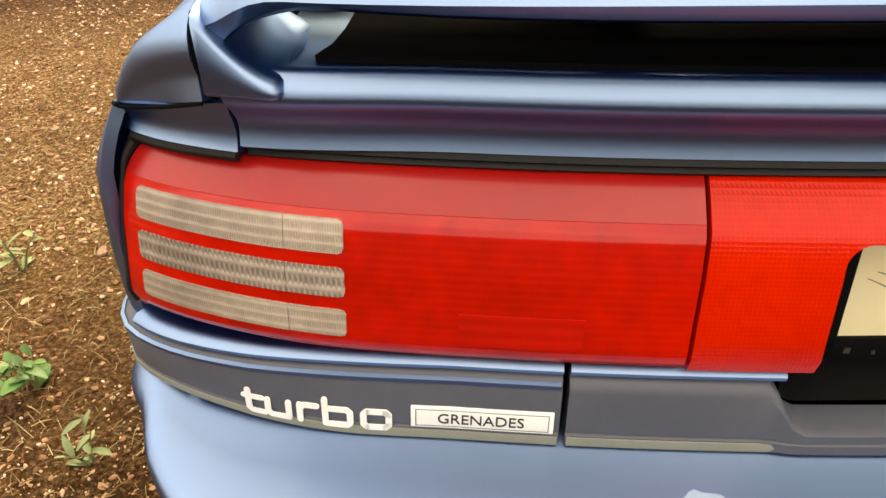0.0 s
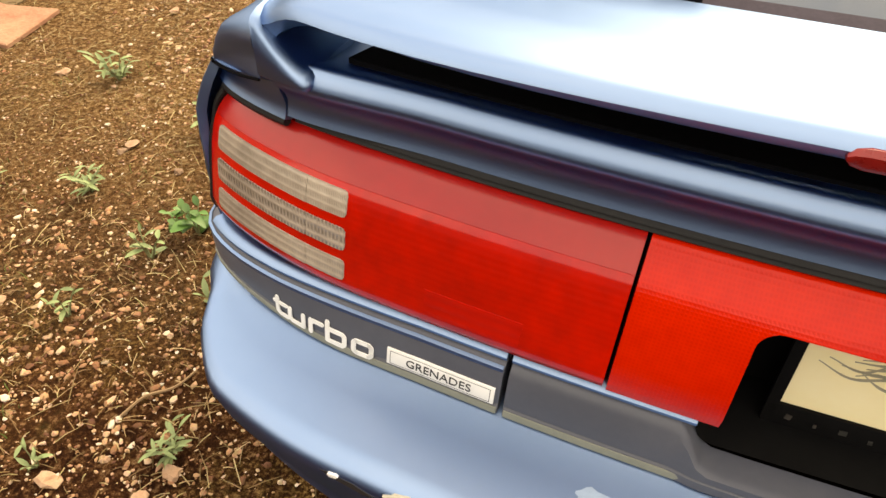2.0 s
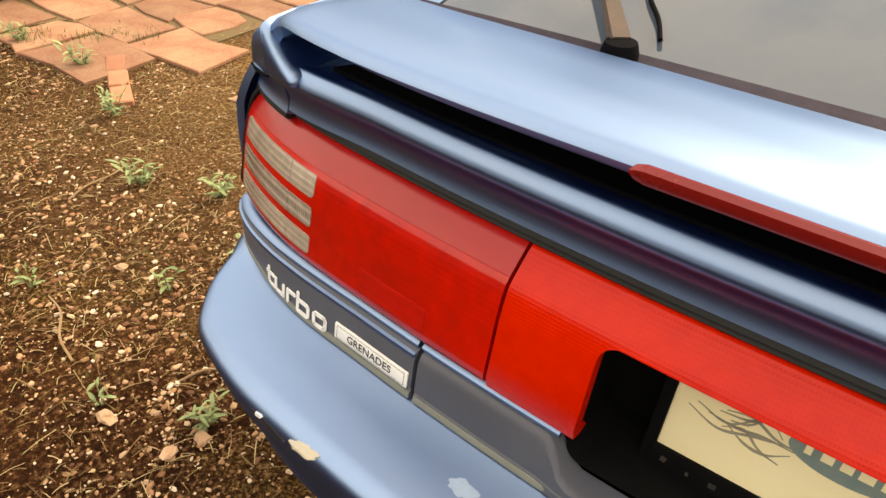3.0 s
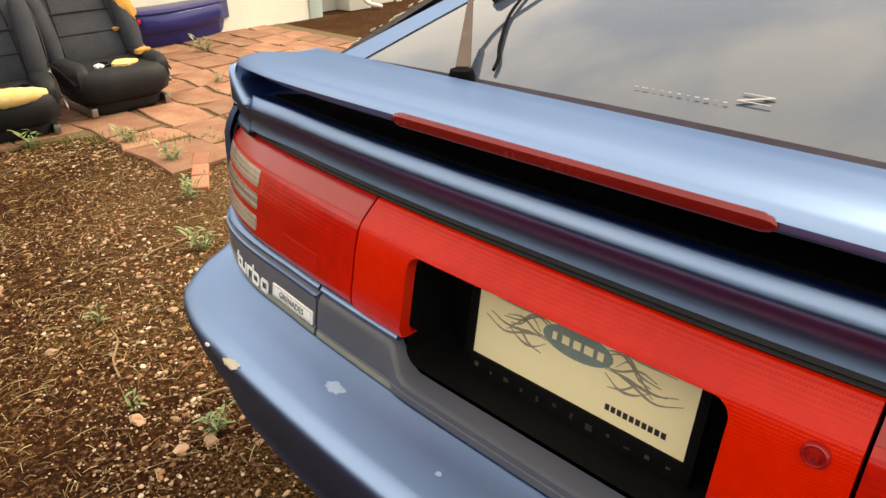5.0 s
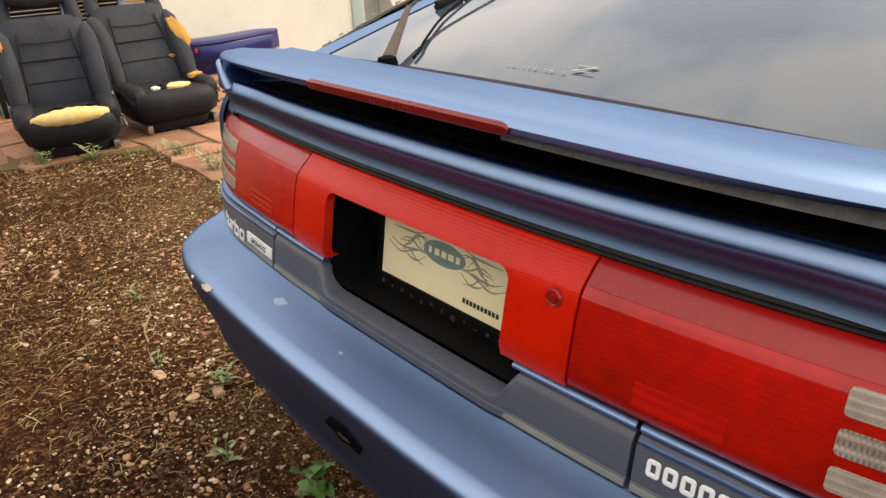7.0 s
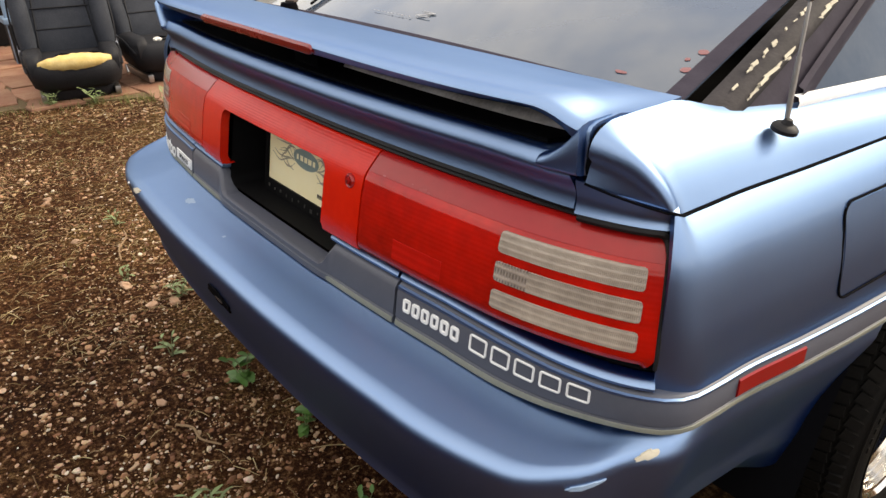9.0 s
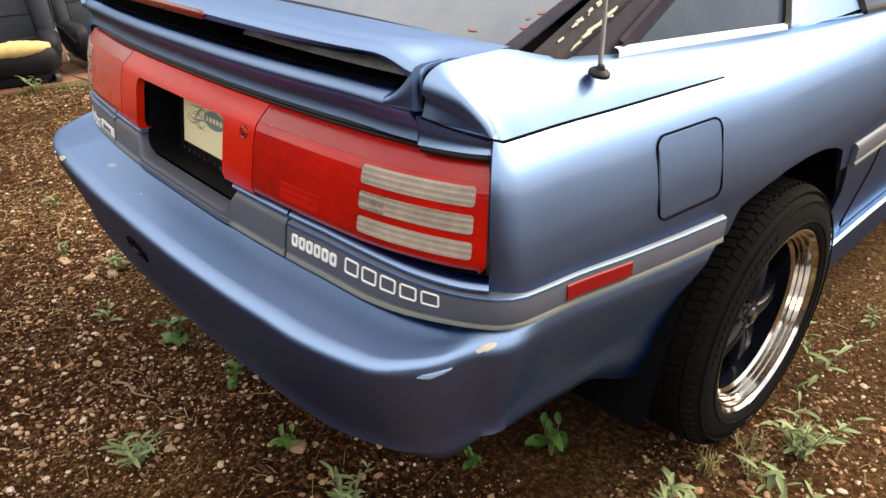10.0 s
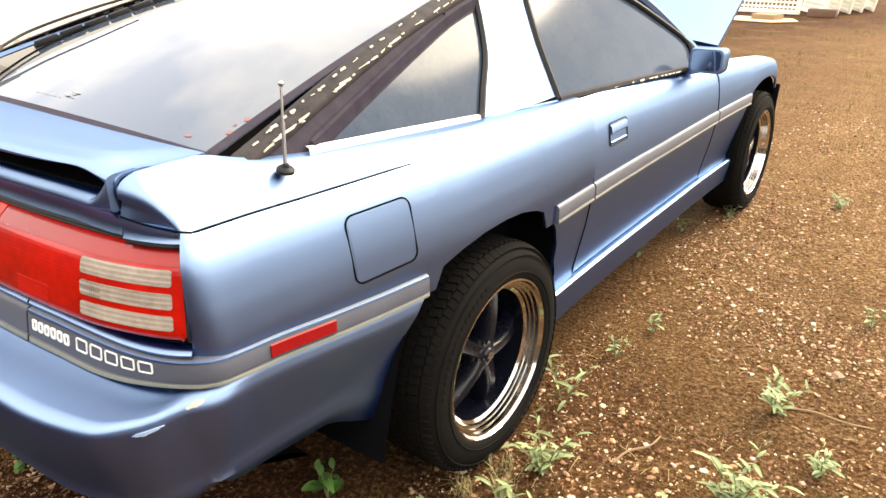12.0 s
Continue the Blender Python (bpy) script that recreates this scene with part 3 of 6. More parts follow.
middle = part("reflector_panel", bm, BRIGHT, car, "bright red ribbed panel round the number plate", 45)
bm = bmesh.new()
lathe(bm, [(.0, .006), (.0045, .006), (.005, .0015), (.0075, .001), (.0095, .003), (.0115, .001), (.012, -.003)], 20, Matrix.Translation(on(s_x(.277), lens_d(.862) + .001, .862)) @ pose(0, 0, 0, 82, 0, 0))
part("lock", bm, REDTOP, middle, "red key lock")
bm = bmesh.new()
box(bm, (.0012, .002, .006), pose(.277, on(s_x(.277), lens_d(.862) + .0065, .862).y, .862))
part("keyhole", bm, INK, middle)

# recess, its black lining, the plate in a dealer's frame
bm = bmesh.new()
back_ = [bm.verts.new((x, .152, z)) for x, z in rounded(-.218, .218, .706, .884, .02)]
front_ = [bm.verts.new((x, .055 if z < .73 else .086, z)) for x, z in rounded(-.218, .218, .706, .884, .02)]
bm.faces.new(back_)
for i in range(len(back_)):
    bm.faces.new((back_[i - 1], back_[i], front_[i], front_[i - 1]))
recess = part("plate_recess", bm, PLASTIC, car, "black recess behind the number plate")
PM = pose(.004, .122, .790, 80, 0, 0)
bm = bmesh.new()
box(bm, (.304, .152, .003), PM, .001)
plate = part("dealer_plate", bm, PLATE, car, "cream dealer plate printed with grey flames")
bm = bmesh.new()
for w, h, x, y in ((.322, .026, 0, -.073), (.322, .010, 0, .078), (.012, .165, -.156, 0), (.012, .165, .156, 0)):
    box(bm, (w, h, .006), PM @ pose(x, y, .003), .0015)
part("plate_frame", bm, PLASTIC, plate, "black plate frame with worn pale print")
rng = random.Random(12)
for i in range(12):
    x = -.138 + i * .025
    bm = bmesh.new()
    box(bm, (rng.uniform(.003, .009), rng.uniform(.002, .008), .001), PM @ pose(x, -.074 + rng.uniform(-.003, .003), .0064, 0, 0, rng.uniform(-12, 12)))
    part("frame_print", bm, WORN_PRINT if 1 < i < 10 else STEEL, plate, "worn silver print, illegible")
for i in range(7):
    bm = bmesh.new()
    box(bm, (rng.uniform(.006, .012), .004, .001), PM @ pose(-.06 + i * .022, .0775, .0064))
    part("frame_print", bm, WORN_PRINT, plate, "worn silver print, illegible")
bm = bmesh.new()
prism(bm, [(.048 * math.cos(a), .019 * math.sin(a)) for a in [2 * math.pi * i / 36 for i in range(36)]], .0008, PM @ pose(0, .014, .0016))
oval = part("printed_oval", bm, PLATE_OVAL, plate, "teal-grey printed oval")
bm = bmesh.new()
for i, w in enumerate((.006, .010, .010, .012, .008)):
    box(bm, (w, .010, .0006), PM @ pose(-.031 + i * .0158, .014, .0027))
part("oval_print", bm, PLATE, oval, "pale print in the oval")
bm = bmesh.new()
for i in range(10):
    box(bm, (.0055, .0075, .0006), PM @ pose(.052 + i * .0078, -.042, .0019))
part("maker_print", bm, INK, plate, "small black print")
for side in (1, -1):
    for i in range(9):
        rng = random.Random(40 + i)
        y0 = rng.uniform(-.020, .045)
        x0 = side * rng.uniform(.028, .055)
        x1 = side * rng.uniform(.095, .142)
        y1 = y0 * .5 + rng.uniform(-.006, .012)
        ctrl = [(x0, y0), ((x0 * 2 + x1) / 3, y0 + rng.uniform(-.014, .014)), ((x0 + 2 * x1) / 3, y1 + rng.uniform(-.012, .012)), (x1, y1)]
        line = catmull(ctrl, 7)
        bm = bmesh.new()
        outline = []
        for k, p in enumerate(line):
            w = .0005 + .0011 * math.sin(math.pi * k / (len(line) - 1)) ** 2 * rng.uniform(.8, 1.2)
            outline.append((p.x, p.y, w))
        prism(bm, [(x, y + w) for x, y, w in outline] + [(x, y - w) for x, y, w in reversed(outline)], .0006, PM @ pose(0, 0, .0016))
        part("flame_print", bm, PLATE_INK, plate)

# ---- rubber strip and tailgate panel over the lamps
part("weatherstrip", strip(-S_SEAM + .002, S_SEAM - .002, [(-.075, .9110), (-.047, .9110), (-.044, .9140), (-.047, .9170), (-.043, .9205), (-.047, .9240), (-.075, .9240)], size=.03), BLACK, car, "black rubber strip with worn edge")
GATE = [(-.0460, .9250), (-.0478, .9300), (-.0492, .9360), (-.0496, .9420), (-.0478, .9485), (-.0435, .9550), (-.0385, .9610), (-.0345, .9660), (-.0325, .9700), (-.0330, .9740), (-.0355, .9790), (-.0390, .9838), (-.0425, .9876), (-.0445, .9892), (-.0475, .9897), (-.055, .9885), (-.07, .985), (-.11, .978), (-.15, .976), (-.19, .979), (-.215, .984)]
rows = [[on(s, d + .010 * smooth((abs(s) - .50) / .17), z) for s in steps(-(S_SEAM - .0015), S_SEAM - .0015, .02)] for d, z in GATE]
gate = part("tailgate_panel", skin(rows), PAINT, car, "dark blue tailgate panel under the spoiler", 60)
# black sheet laid over the floor to paint in the slot's shade
part("slot_lining", strip(-s_x(.61), s_x(.61), [(-.064, .9905), (-.11, .9825), (-.15, .9805), (-.19, .9835), (-.205, .9865), (-.205, .975), (-.064, .975)]), VOID, gate, "black sheet standing in for shade on the slot's floor")

# ---- spoiler
def wing_section(x):
    a = abs(x)
    lip = .048 + .075 * (a / .68) ** 5
    front = .278 + .012 * (a / .68) ** 4
    u = max(0.0, min(1.0, (a - .580) / .096))
    k = 1 - math.sqrt(1 - u * u)
    j = smooth((a - .600) / .075)
    top = lambda z, m=1.0: z - (.020 * j ** 2 + .014 * (a / .68) ** 4) * m
    f = lambda z, end: z + (end - z) * k
    chord = front - lip
    pts = [(lip, top(1.054)), (lip + .004, top(1.0605)), (lip + .014, top(1.0645)), (lip + .05, top(1.0640, .9)), (lip + chord * .42, top(1.0575, .8)),
           (lip + chord * .68, top(1.047, .5)), (front - .012, top(1.037, .2)), (front, 1.031), (front, 1.022), (front - .02, f(1.016, .978)), (lip + chord * .66, f(1.010, .976)),
           (lip + chord * .42, f(1.016, .974)), (lip + .05, f(1.026, .972)), (lip + .030 - .020 * k, f(1.035, .970)), (lip + .013 - .011 * k, f(1.040, .971)), (lip + .004 - .003 * k, f(1.047, 1.0))]
    return [Vector((x, y, z)) for y, z in pts]


ends = [.580, .594, .608, .621, .633, .644, .653, .660, .666, .670, .673, .675, .676, .678, .680]
xs = [-x for x in reversed(ends)] + steps(-.555, .555, .05) + ends
bm = bmesh.new()
vs = grid(bm, [wing_section(x) for x in xs], close_u=True)
bm.faces.new(vs[0])
bm.faces.new(vs[-1])
wing = part("spoiler", bm, PAINT, car, "blue tailgate spoiler with an open slot below", 50)
# scooped end pieces that close the slot on both sides
for side in (1, -1):
    bm = bmesh.new()
    rows = []
    for a in steps(.6195, .6765, .0038):
        t = (a - .6195) / .057
        top_z, y_r = .9880 + .046 * t ** 1.7, .0965 + .0120 * t + .010 * max(0.0, 1 - t / .12) ** 2
        rows.append([Vector((side * a, y, z)) for y, z in ((.262, top_z - .012), (y_r + .05, top_z), (y_r + .016, top_z - .001), (y_r + .005, top_z - .004), (y_r + .001, top_z - .009), (y_r, .9765), (y_r + .003, .9725), (y_r + .014, .9700), (.262, .970))])
    vs = grid(bm, rows, close_u=True)
    bm.faces.new(vs[0])
    bm.faces.new(vs[-1])
    part("slot_end", bm, PAINT, wing, "scooped blue end piece of the slot", 60)
bm = bmesh.new()
rows = []
for x in [-.212, -.208, -.20] + steps(-.18, .18, .03) + [.20, .208, .212]:
    e = .0075 * math.sqrt(max(.02, 1 - max(0, (abs(x) - .20) / .0125) ** 2))
    y = wing_section(x)[0].y
    zc = 1.0505
    rows.append([Vector((x, y + .01, zc - e)), Vector((x, y - .001, zc - e)), Vector((x, y - .003, zc - e * .5)), Vector((x, y - .003, zc + e * .5)), Vector((x, y + .0005, zc + e)), Vector((x, y + .01, zc + e))])
vs = grid(bm, rows, close_u=True)
bm.faces.new(vs[0])
bm.faces.new(vs[-1])
part("brake_light", bm, material("dark_red_lens", (0.17, 0.006, 0.006), .25, second=(.24, .010, .009), scale=9), wing, "long dark red high-level brake light")
# added strip imitates sky mirrored in the glass, seen through the slot
for x0, x1 in ((.060, .600),):
    bm = bmesh.new()
    grid(bm, [[Vector((x, y + .02 * (abs(x) / .6) ** 4, z)) for y, z in ((.252, .978), (.188, .979), (.190, .984), (.206, .996), (.236, 1.010), (.252, 1.012))] for x in steps(x0, x1, .03)], close_u=True)
    part("filler_strip", bm, SLOT_GLARE, wing, "pale grey strip imitating sky reflected in the glass behind the slot", 50)
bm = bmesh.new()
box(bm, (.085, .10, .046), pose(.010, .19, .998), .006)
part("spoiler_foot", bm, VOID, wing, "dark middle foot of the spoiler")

# ---- quarter panels
INNER = catmull([(.686, .115, 1.019), (.684, .132, 1.0285), (.682, .19, 1.0305), (.681, .25, 1.030), (.682, .286, 1.0285), (.698, .36, 1.009), (.717, .47, .997), (.735, .8, .975), (.746, 1.06, .960), (.757, 1.44, .940), (.758, DOOR_Y0 - .002, .9375)], 10)
_iy = [p.y for p in INNER]


def inner(y):
    return Vector((float(np.interp(y, _iy, [p.x for p in INNER])), y, float(np.interp(y, _iy, [p.z for p in INNER]))))


TOP_Z = .932
S_TIP = S_LAMP - .006


def tip(s):
    """How much the crease lifts and stands out at the spoiler's tip: 1 at the tip, 0 along the side."""
    return 1 - smooth((s - S_TIP) / .075)


def crease(s, d=0.0, dz=0.0, side=1):
    return on(s, LEAN_IN(TOP_Z) + .014 * tip(s) + d, TOP_Z + .010 * tip(s) + dz, side)


def quarter(side):
    flip = lambda p: Vector((p.x * side, p.y, p.z))
    s_end = s_y(DOOR_Y0 - .002)
    # wall: from the lamp's end to the door, over the arch
    rows = []
    sl = steps(S_LAMP + .0035, s_y(.26), .01) + steps(s_y(.26), s_end, .025)[1:]
    for i in range(17):
        t = i / 16
        row = []
        for s in sl:
            y = plan(s)[1]
            low = max(.688 + drop(s), arch_z(y, HUB_Y) if HUB_Y - .237 < y < HUB_Y + .214 else 0)
            z = low + (TOP_Z - low) * t
            row.append(on(s, LEAN_IN(z) + tip(s) * (.031 * t ** 1.5 - .017), z + .010 * tip(s) * t ** 3, side))
        rows.append(row)
    panel = part("quarter_panel", skin(rows), PAINT, car, "blue rear quarter panel", 60)
    # band over the lamp
    rows = []
    for t in (0, .1, .22, .35, .55, .8, 1):
        row = []
        for s in steps(S_SEAM + .001, S_LAMP + .016, .012):
            k = (s - S_SEAM) / (S_LAMP + .016 - S_SEAM)
            z = .9205 + (.963 - .020 * k - .9205) * t
            row.append(on(s, -.0340 - .009 * k + float(np.interp(t, [0, .1, .22, .35, .55, .8, 1], [0, -.002, -.0035, -.0045, -.003, .0005, .0025])), z, side))
        rows.append(row)
    part("lamp_surround", skin(rows), PAINT, panel, "blue band over the lamp")
    # top, from the crease in to the tailgate and the window, rounding down into the blunt rear face of the spoiler's end
    y_tip = crease(S_TIP).y
    sl = steps(S_TIP, s_y(.26), .008) + steps(s_y(.26), s_end, .025)[1:]
    rows = []
    for j in range(11):
        t = j / 10
        line = []
        for s in sl:
            gap = 1 - smooth((plan(s)[1] - .66) / .05)
            e = crease(s, -.004 * gap, .003 * gap)
            q = inner(max(.115, min(DOOR_Y0 - .002, .115 + (e.y - y_tip) * (DOOR_Y0 - .117) / (DOOR_Y0 - .002 - y_tip))))
            p = e.lerp(q, t)
            bulge = (.012 + .004 * tip(s)) * math.sin(math.pi * t)
            line.append(p + Vector(((.4 + .4 * tip(s)) * bulge, 0, bulge)))
        foot = crease(S_TIP, -.004, -.001).lerp(Vector((.683, .119, .965)), t)
        edge_ = line[0]
        reach_ = .030 * t + .004
        ahead = next(k for k, p in enumerate(line) if (p - edge_).length > reach_ or k == len(line) - 1)
        start, stop = edge_.lerp(foot, .45), line[ahead]
        ctrl = edge_ + Vector((0, -.002, .001))
        face = [foot.lerp(start, k / 4) + Vector((0, .006 * math.sin(math.pi * k / 8) * t, 0)) for k in range(4)]
        turn = [(1 - u) ** 2 * start + 2 * u * (1 - u) * ctrl + u * u * stop for u in (0, .17, .34, .5, .67, .84)]
        rest = line[ahead:]
        # the same number of points on every row
        n = len(line)
        acc = [0.0]
        for a, b in zip(rest, rest[1:]):
            acc.append(acc[-1] + (b - a).length)
        want = [acc[-1] * (k / (n - 1)) ** 1.15 for k in range(n)]
        even = []
        for w in want:
            k = max(0, min(len(rest) - 2, int(np.searchsorted(acc, w)) - 1))
            f = (w - acc[k]) / max(1e-9, acc[k + 1] - acc[k])
            even.append(rest[k].lerp(rest[k + 1], min(1, max(0, f))))
        rows.append([flip(p) for p in face + turn + even])
    part("quarter_top", skin(rows), PAINT, panel, "blue top of the quarter panel ending in the spoiler's tip", 70)
    # dark gap between the tailgate and the quarter panel
    bm = bmesh.new()
    line = [Vector((.6725, .137, .917)), Vector((.6735, .138, .945)), Vector((.6765, .129, .966)), Vector((.6820, .124, .990)), Vector((.6830, .125, 1.008)), Vector((.6820, .138, 1.0225))]
    line += [Vector((p.x - .0035, p.y, p.z - .006)) for p in INNER[::4] if .16 < p.y < .30]
    tube(bm, [flip(p) for p in catmull(line, 3)], .0034, 6)
    part("seam_gap", bm, VOID, panel, "dark gap beside the tailgate")
    # lower piece between arch and door
    rows = []
    for z in steps(.300, .690 - .051, .03):
        y0, y1 = HUB_Y + ARCH_FORE(z), DOOR_Y0 - .003
        rows.append([on(s_y(y0 + (y1 - y0) * k / 8), LEAN_IN(z), z, side) for k in range(9)])
    part("lower_quarter", skin(rows), PAINT, panel, "blue lower quarter", 60)
    # dark line between the band over the lamp and the spoiler's tip
    bm = bmesh.new()
    tip_line = [Vector((.683, .1175, .9640)), crease(S_TIP, -.003)]
    tube(bm, [flip(tip_line[0].lerp(tip_line[1], k / 6) + Vector((0, -.004 * math.sin(math.pi * k / 6), 0))) for k in range(7)], .0016, 6)
    part("body_seam", bm, VOID, panel)
    # dark crease line
    bm = bmesh.new()
    tube(bm, [crease(s, -.0015, .0015, side) for s in steps(S_TIP, s_y(.70), .015)], .0016, 6)
    part("body_seam", bm, VOID, panel)
    # arch lining
    bm = bmesh.new()
    rim = [(HUB_Y - ARCH_BACK(z), z) for z in (.26, .35, .45, .55, .62, .66, .69, .715, .73)] + [(HUB_Y, .735)] + [(HUB_Y + ARCH_FORE(z), z) for z in (.73, .715, .69, .66, .62, .55, .45, .35, .26)]
    rows = [[Vector((side * x, HUB_Y + (y - HUB_Y) * k, z + (k - 1) * .1)) for y, z in rim] for x, k in ((.845, 1.0), (.80, 1.01), (.62, 1.02), (.52, .9))]
    grid(bm, rows)
    part("arch_liner", bm, VOID, panel, "black wheel arch liner")
    bm = bmesh.new()
    box(bm, (.07, .012, .07), Matrix.Translation((side * .780, HUB_Y - ARCH_BACK(.34) + .016, .342)) @ pose(0, 0, 0, -12, 0, 0), .003)
    part("mud_flap", bm, BLACK, panel, "black rubber mud flap")
    # belt trim between arch and door
    rub = part("rub_strip", belt_strip(s_y(1.262), s_y(DOOR_Y0 - .004), RUB_P, side), RUB, panel, "dark grey rub strip")
    part("pinstripe", belt_strip(s_y(1.265), s_y(DOOR_Y0 - .005), PIN_P, side), PIN, rub, "pale grey-green stripe")
    return panel


panels = {side: quarter(side) for side in (1, -1)}

# fuel flap on the right, with its dark gap
def side_face(y, z, lift=0.0, side=1):
    return on(s_y(y), LEAN_IN(z) + lift, z, side)


ring = rounded(.477, .655, .742, .884, .022)
bm = bmesh.new()
tube(bm, [side_face(y - (z - .81) * .06, z, .0010) for y, z in ring], .0020, 6, closed=True)
gap = part("flap_gap", bm, VOID, panels[1])
bm = bmesh.new()
rows = [[side_face(y, z, .0008) for y in steps(.482, .651, .02)] for z in steps(.747, .880, .02)]
for r in rows:
    for i, p in enumerate(r):
        r[i] = p - Vector((0, (p.z - .81) * .06, 0))
part("fuel_flap", skin(rows, .002), PAINT, panels[1], "square blue fuel filler flap", 60)

# red side markers
for side in (1, -1):
    bm = bmesh.new()
    rows = []
    for s in steps(s_y(.266), s_y(.418), .02):
        z0 = .6845 + drop(s)
        rows.append([on(s, d, z0 + h, side) for d, h in ((.004, .016), (.0110, .016), (.0130, .018), (.0130, .042), (.0110, .044), (.004, .044))])
    vs = grid(bm, rows, close_u=True)
    bm.faces.new(vs[0])
    bm.faces.new(vs[-1])
    part("side_marker", bm, material("marker_red", (0.22, 0.004, 0.006), .3, second=(.30, .008, .009), scale=12, specular=.35), panels[side], "red side marker lens")

# aerial
bm = bmesh.new()
lathe(bm, [(.017, -.004), (.017, .001), (.014, .004), (.008, .006), (.005, .012), (.0, .013)], 20, Matrix.Translation((.762, .398, .9885)) @ pose(0, 0, 0, 0, 14, 0))
aerial = part("aerial_base", bm, BLACK, car, "black aerial base")
bm = bmesh.new()
base, tip = Vector((.762, .398, .992)), Vector((.752, .414, 1.140))
tube(bm, [base, base.lerp(tip, .55)], .0036, 8)
tube(bm, [base.lerp(tip, .5), tip], .0024, 8)
bmesh.ops.create_uvsphere(bm, u_segments=10, v_segments=8, radius=.0055, matrix=Matrix.Translation(tip))
part("aerial_mast", bm, STEEL, aerial, "stubby telescopic steel aerial")

# ---- words and badges on the tail
def wrap_on(bm, s0, z0, d, side):
    """Bends letters that lie in the xy plane round the tail, starting at arc length s0."""
    for v in bm.verts:
        s = s0 + v.co.x if side > 0 else s0 - v.co.x
        dd, zz = belt(s, [(d + v.co.z, z0 + v.co.y)])[0]
        v.co = on(abs(s), dd, zz, side)


def bend(words, s0, z0, d, side, height, wide, extrude=.0012, bold=0.0):
    bm = lettering(words, height, extrude, wide, bold)
    bmesh.ops.triangulate(bm, faces=bm.faces)
    wrap_on(bm, s0, z0, d, side)
    return bm


def stroke_letter(bm, x, lines, thick, lift=.0012):
    """A letter of flat strokes; each line is a run of (x, y) corners joined by straight bars with rounded joints."""
    for line in lines:
        for a, b in zip(line, line[1:]):
            va, vb = Vector((x + a[0], a[1])), Vector((x + b[0], b[1]))
            n = max(1, int((vb - va).length / .004))
            t = (vb - va).normalized()
            w = Vector((-t.y, t.x)) * thick / 2
            rows = []
            for i in range(n + 1):
                p = va.lerp(vb, i / n)
                rows.append([Vector((*(p - w), 0)), Vector((*(p - w), lift)), Vector((*(p + w), lift)), Vector((*(p + w), 0))])
            vs = grid(bm, rows, close_u=True)
            bm.faces.new(vs[0])
            bm.faces.new(vs[-1])
        for p in line:
            prism(bm, [(x + p[0] + thick / 2 * math.cos(2 * math.pi * i / 10), p[1] + thick / 2 * math.sin(2 * math.pi * i / 10)) for i in range(10)], lift)


# t u r b o in wide rounded strokes: each letter's width, then its lines
TURBO = ((.020, (((.004, .026), (.004, .003), (.007, 0), (.019, 0)), ((0, .018), (.017, .018)))),
         (.027, (((0, .018), (0, .003), (.003, 0), (.020, 0)), ((.020, .018), (.020, 0)))),
         (.021, (((0, 0), (0, .018)), ((0, .014), (.004, .018), (.016, .018)))),
         (.031, (((0, .027), (0, 0), (.020, 0), (.023, .003), (.023, .014), (.020, .017), (0, .017)),)),
         (.028, (((.003, 0), (.020, 0), (.023, .003), (.023, .014), (.020, .017), (.003, .017), (0, .014), (0, .003), (.003, 0)),)))
bm = bmesh.new()
x_at = 0.0
for wide_, lines in TURBO:
    stroke_letter(bm, x_at, lines, .0058)
    x_at += wide_ * 1.13
wrap_on(bm, s_x(.688), .6835, .0115, -1)
part("turbo_badge", bm, WHITE, car, "white raised turbo lettering")
bm = belt_strip(s_x(.411), s_x(.535), [(.010, .6870), (.0125, .6870), (.0128, .6880), (.0128, .7080), (.0125, .7090), (.010, .7090)], -1)
label = part("label_badge", bm, WHITE, car, "white embossed label with black letters")
part("label_letters", bend("GRENADES", s_x(.512), .6925, .0131, -1, .0150, 1.02, .0003), INK, label, "black letters")
bm = bmesh.new()
for a, b, h0, h1 in ((.415, .531, .6890, .6897), (.415, .531, .7063, .7070), (.415, .4157, .6890, .7070), (.5303, .531, .6890, .7070)):
    sub = [[on(s, d, z, -1) for d, z in belt(s, [(.0131, h0), (.0131, h1)])] for s in steps(s_x(a), s_x(b), .01)]
    grid(bm, sub)
part("label_border", bm, INK, label)


def maker_bars(name, s0, s1, n, z0, z1, side, thin, label, lift=.0117):
    """Plain bars in the place of a maker's lettering: one rounded hollow bar a letter."""
    step = (s1 - s0) / n
    for i in range(n):
        a, b = s0 + step * (i + .10), s0 + step * (i + .90)
        bm = bmesh.new()
        loops = []
        for inset, d in ((0, lift - .002), (0, lift + .0007), (.0005, lift + .001), (thin - .0005, lift + .001), (thin, lift + .0007), (thin, lift - .002)):
            ring = rounded(a + inset, b - inset, z0 + inset, z1 - inset, max(.0008, .004 - inset), 3)
            loops.append([on(s, *belt(s, ((d, z),))[0], side) for s, z in ring])
        grid(bm, loops, close_u=True)
        part(name, bm, WHITE, car, label)


maker_bars("maker_badge", s_x(.420), s_x(.538), 6, .7030, .7240, 1, .0048, "plain white bar of the maker's badge")
maker_bars("model_badge", s_x(.552), s_x(.738), 5, .7035, .7285, 1, .0026, "plain white outlined bar of the model badge")

# ---------------------------------------------------------------- doors, wings, greenhouse
DOOR_LEAN = table([(.27, -.030), (.33, -.030), (.352, -.040), (.38, -.048), (.47, -.030), (.56, -.012), (.65, -.001), (.69, 0), (.745, -.003), (.80, -.009), (.85, -.018), (.886, -.034), (.91, -.060), (.925, -.085)])
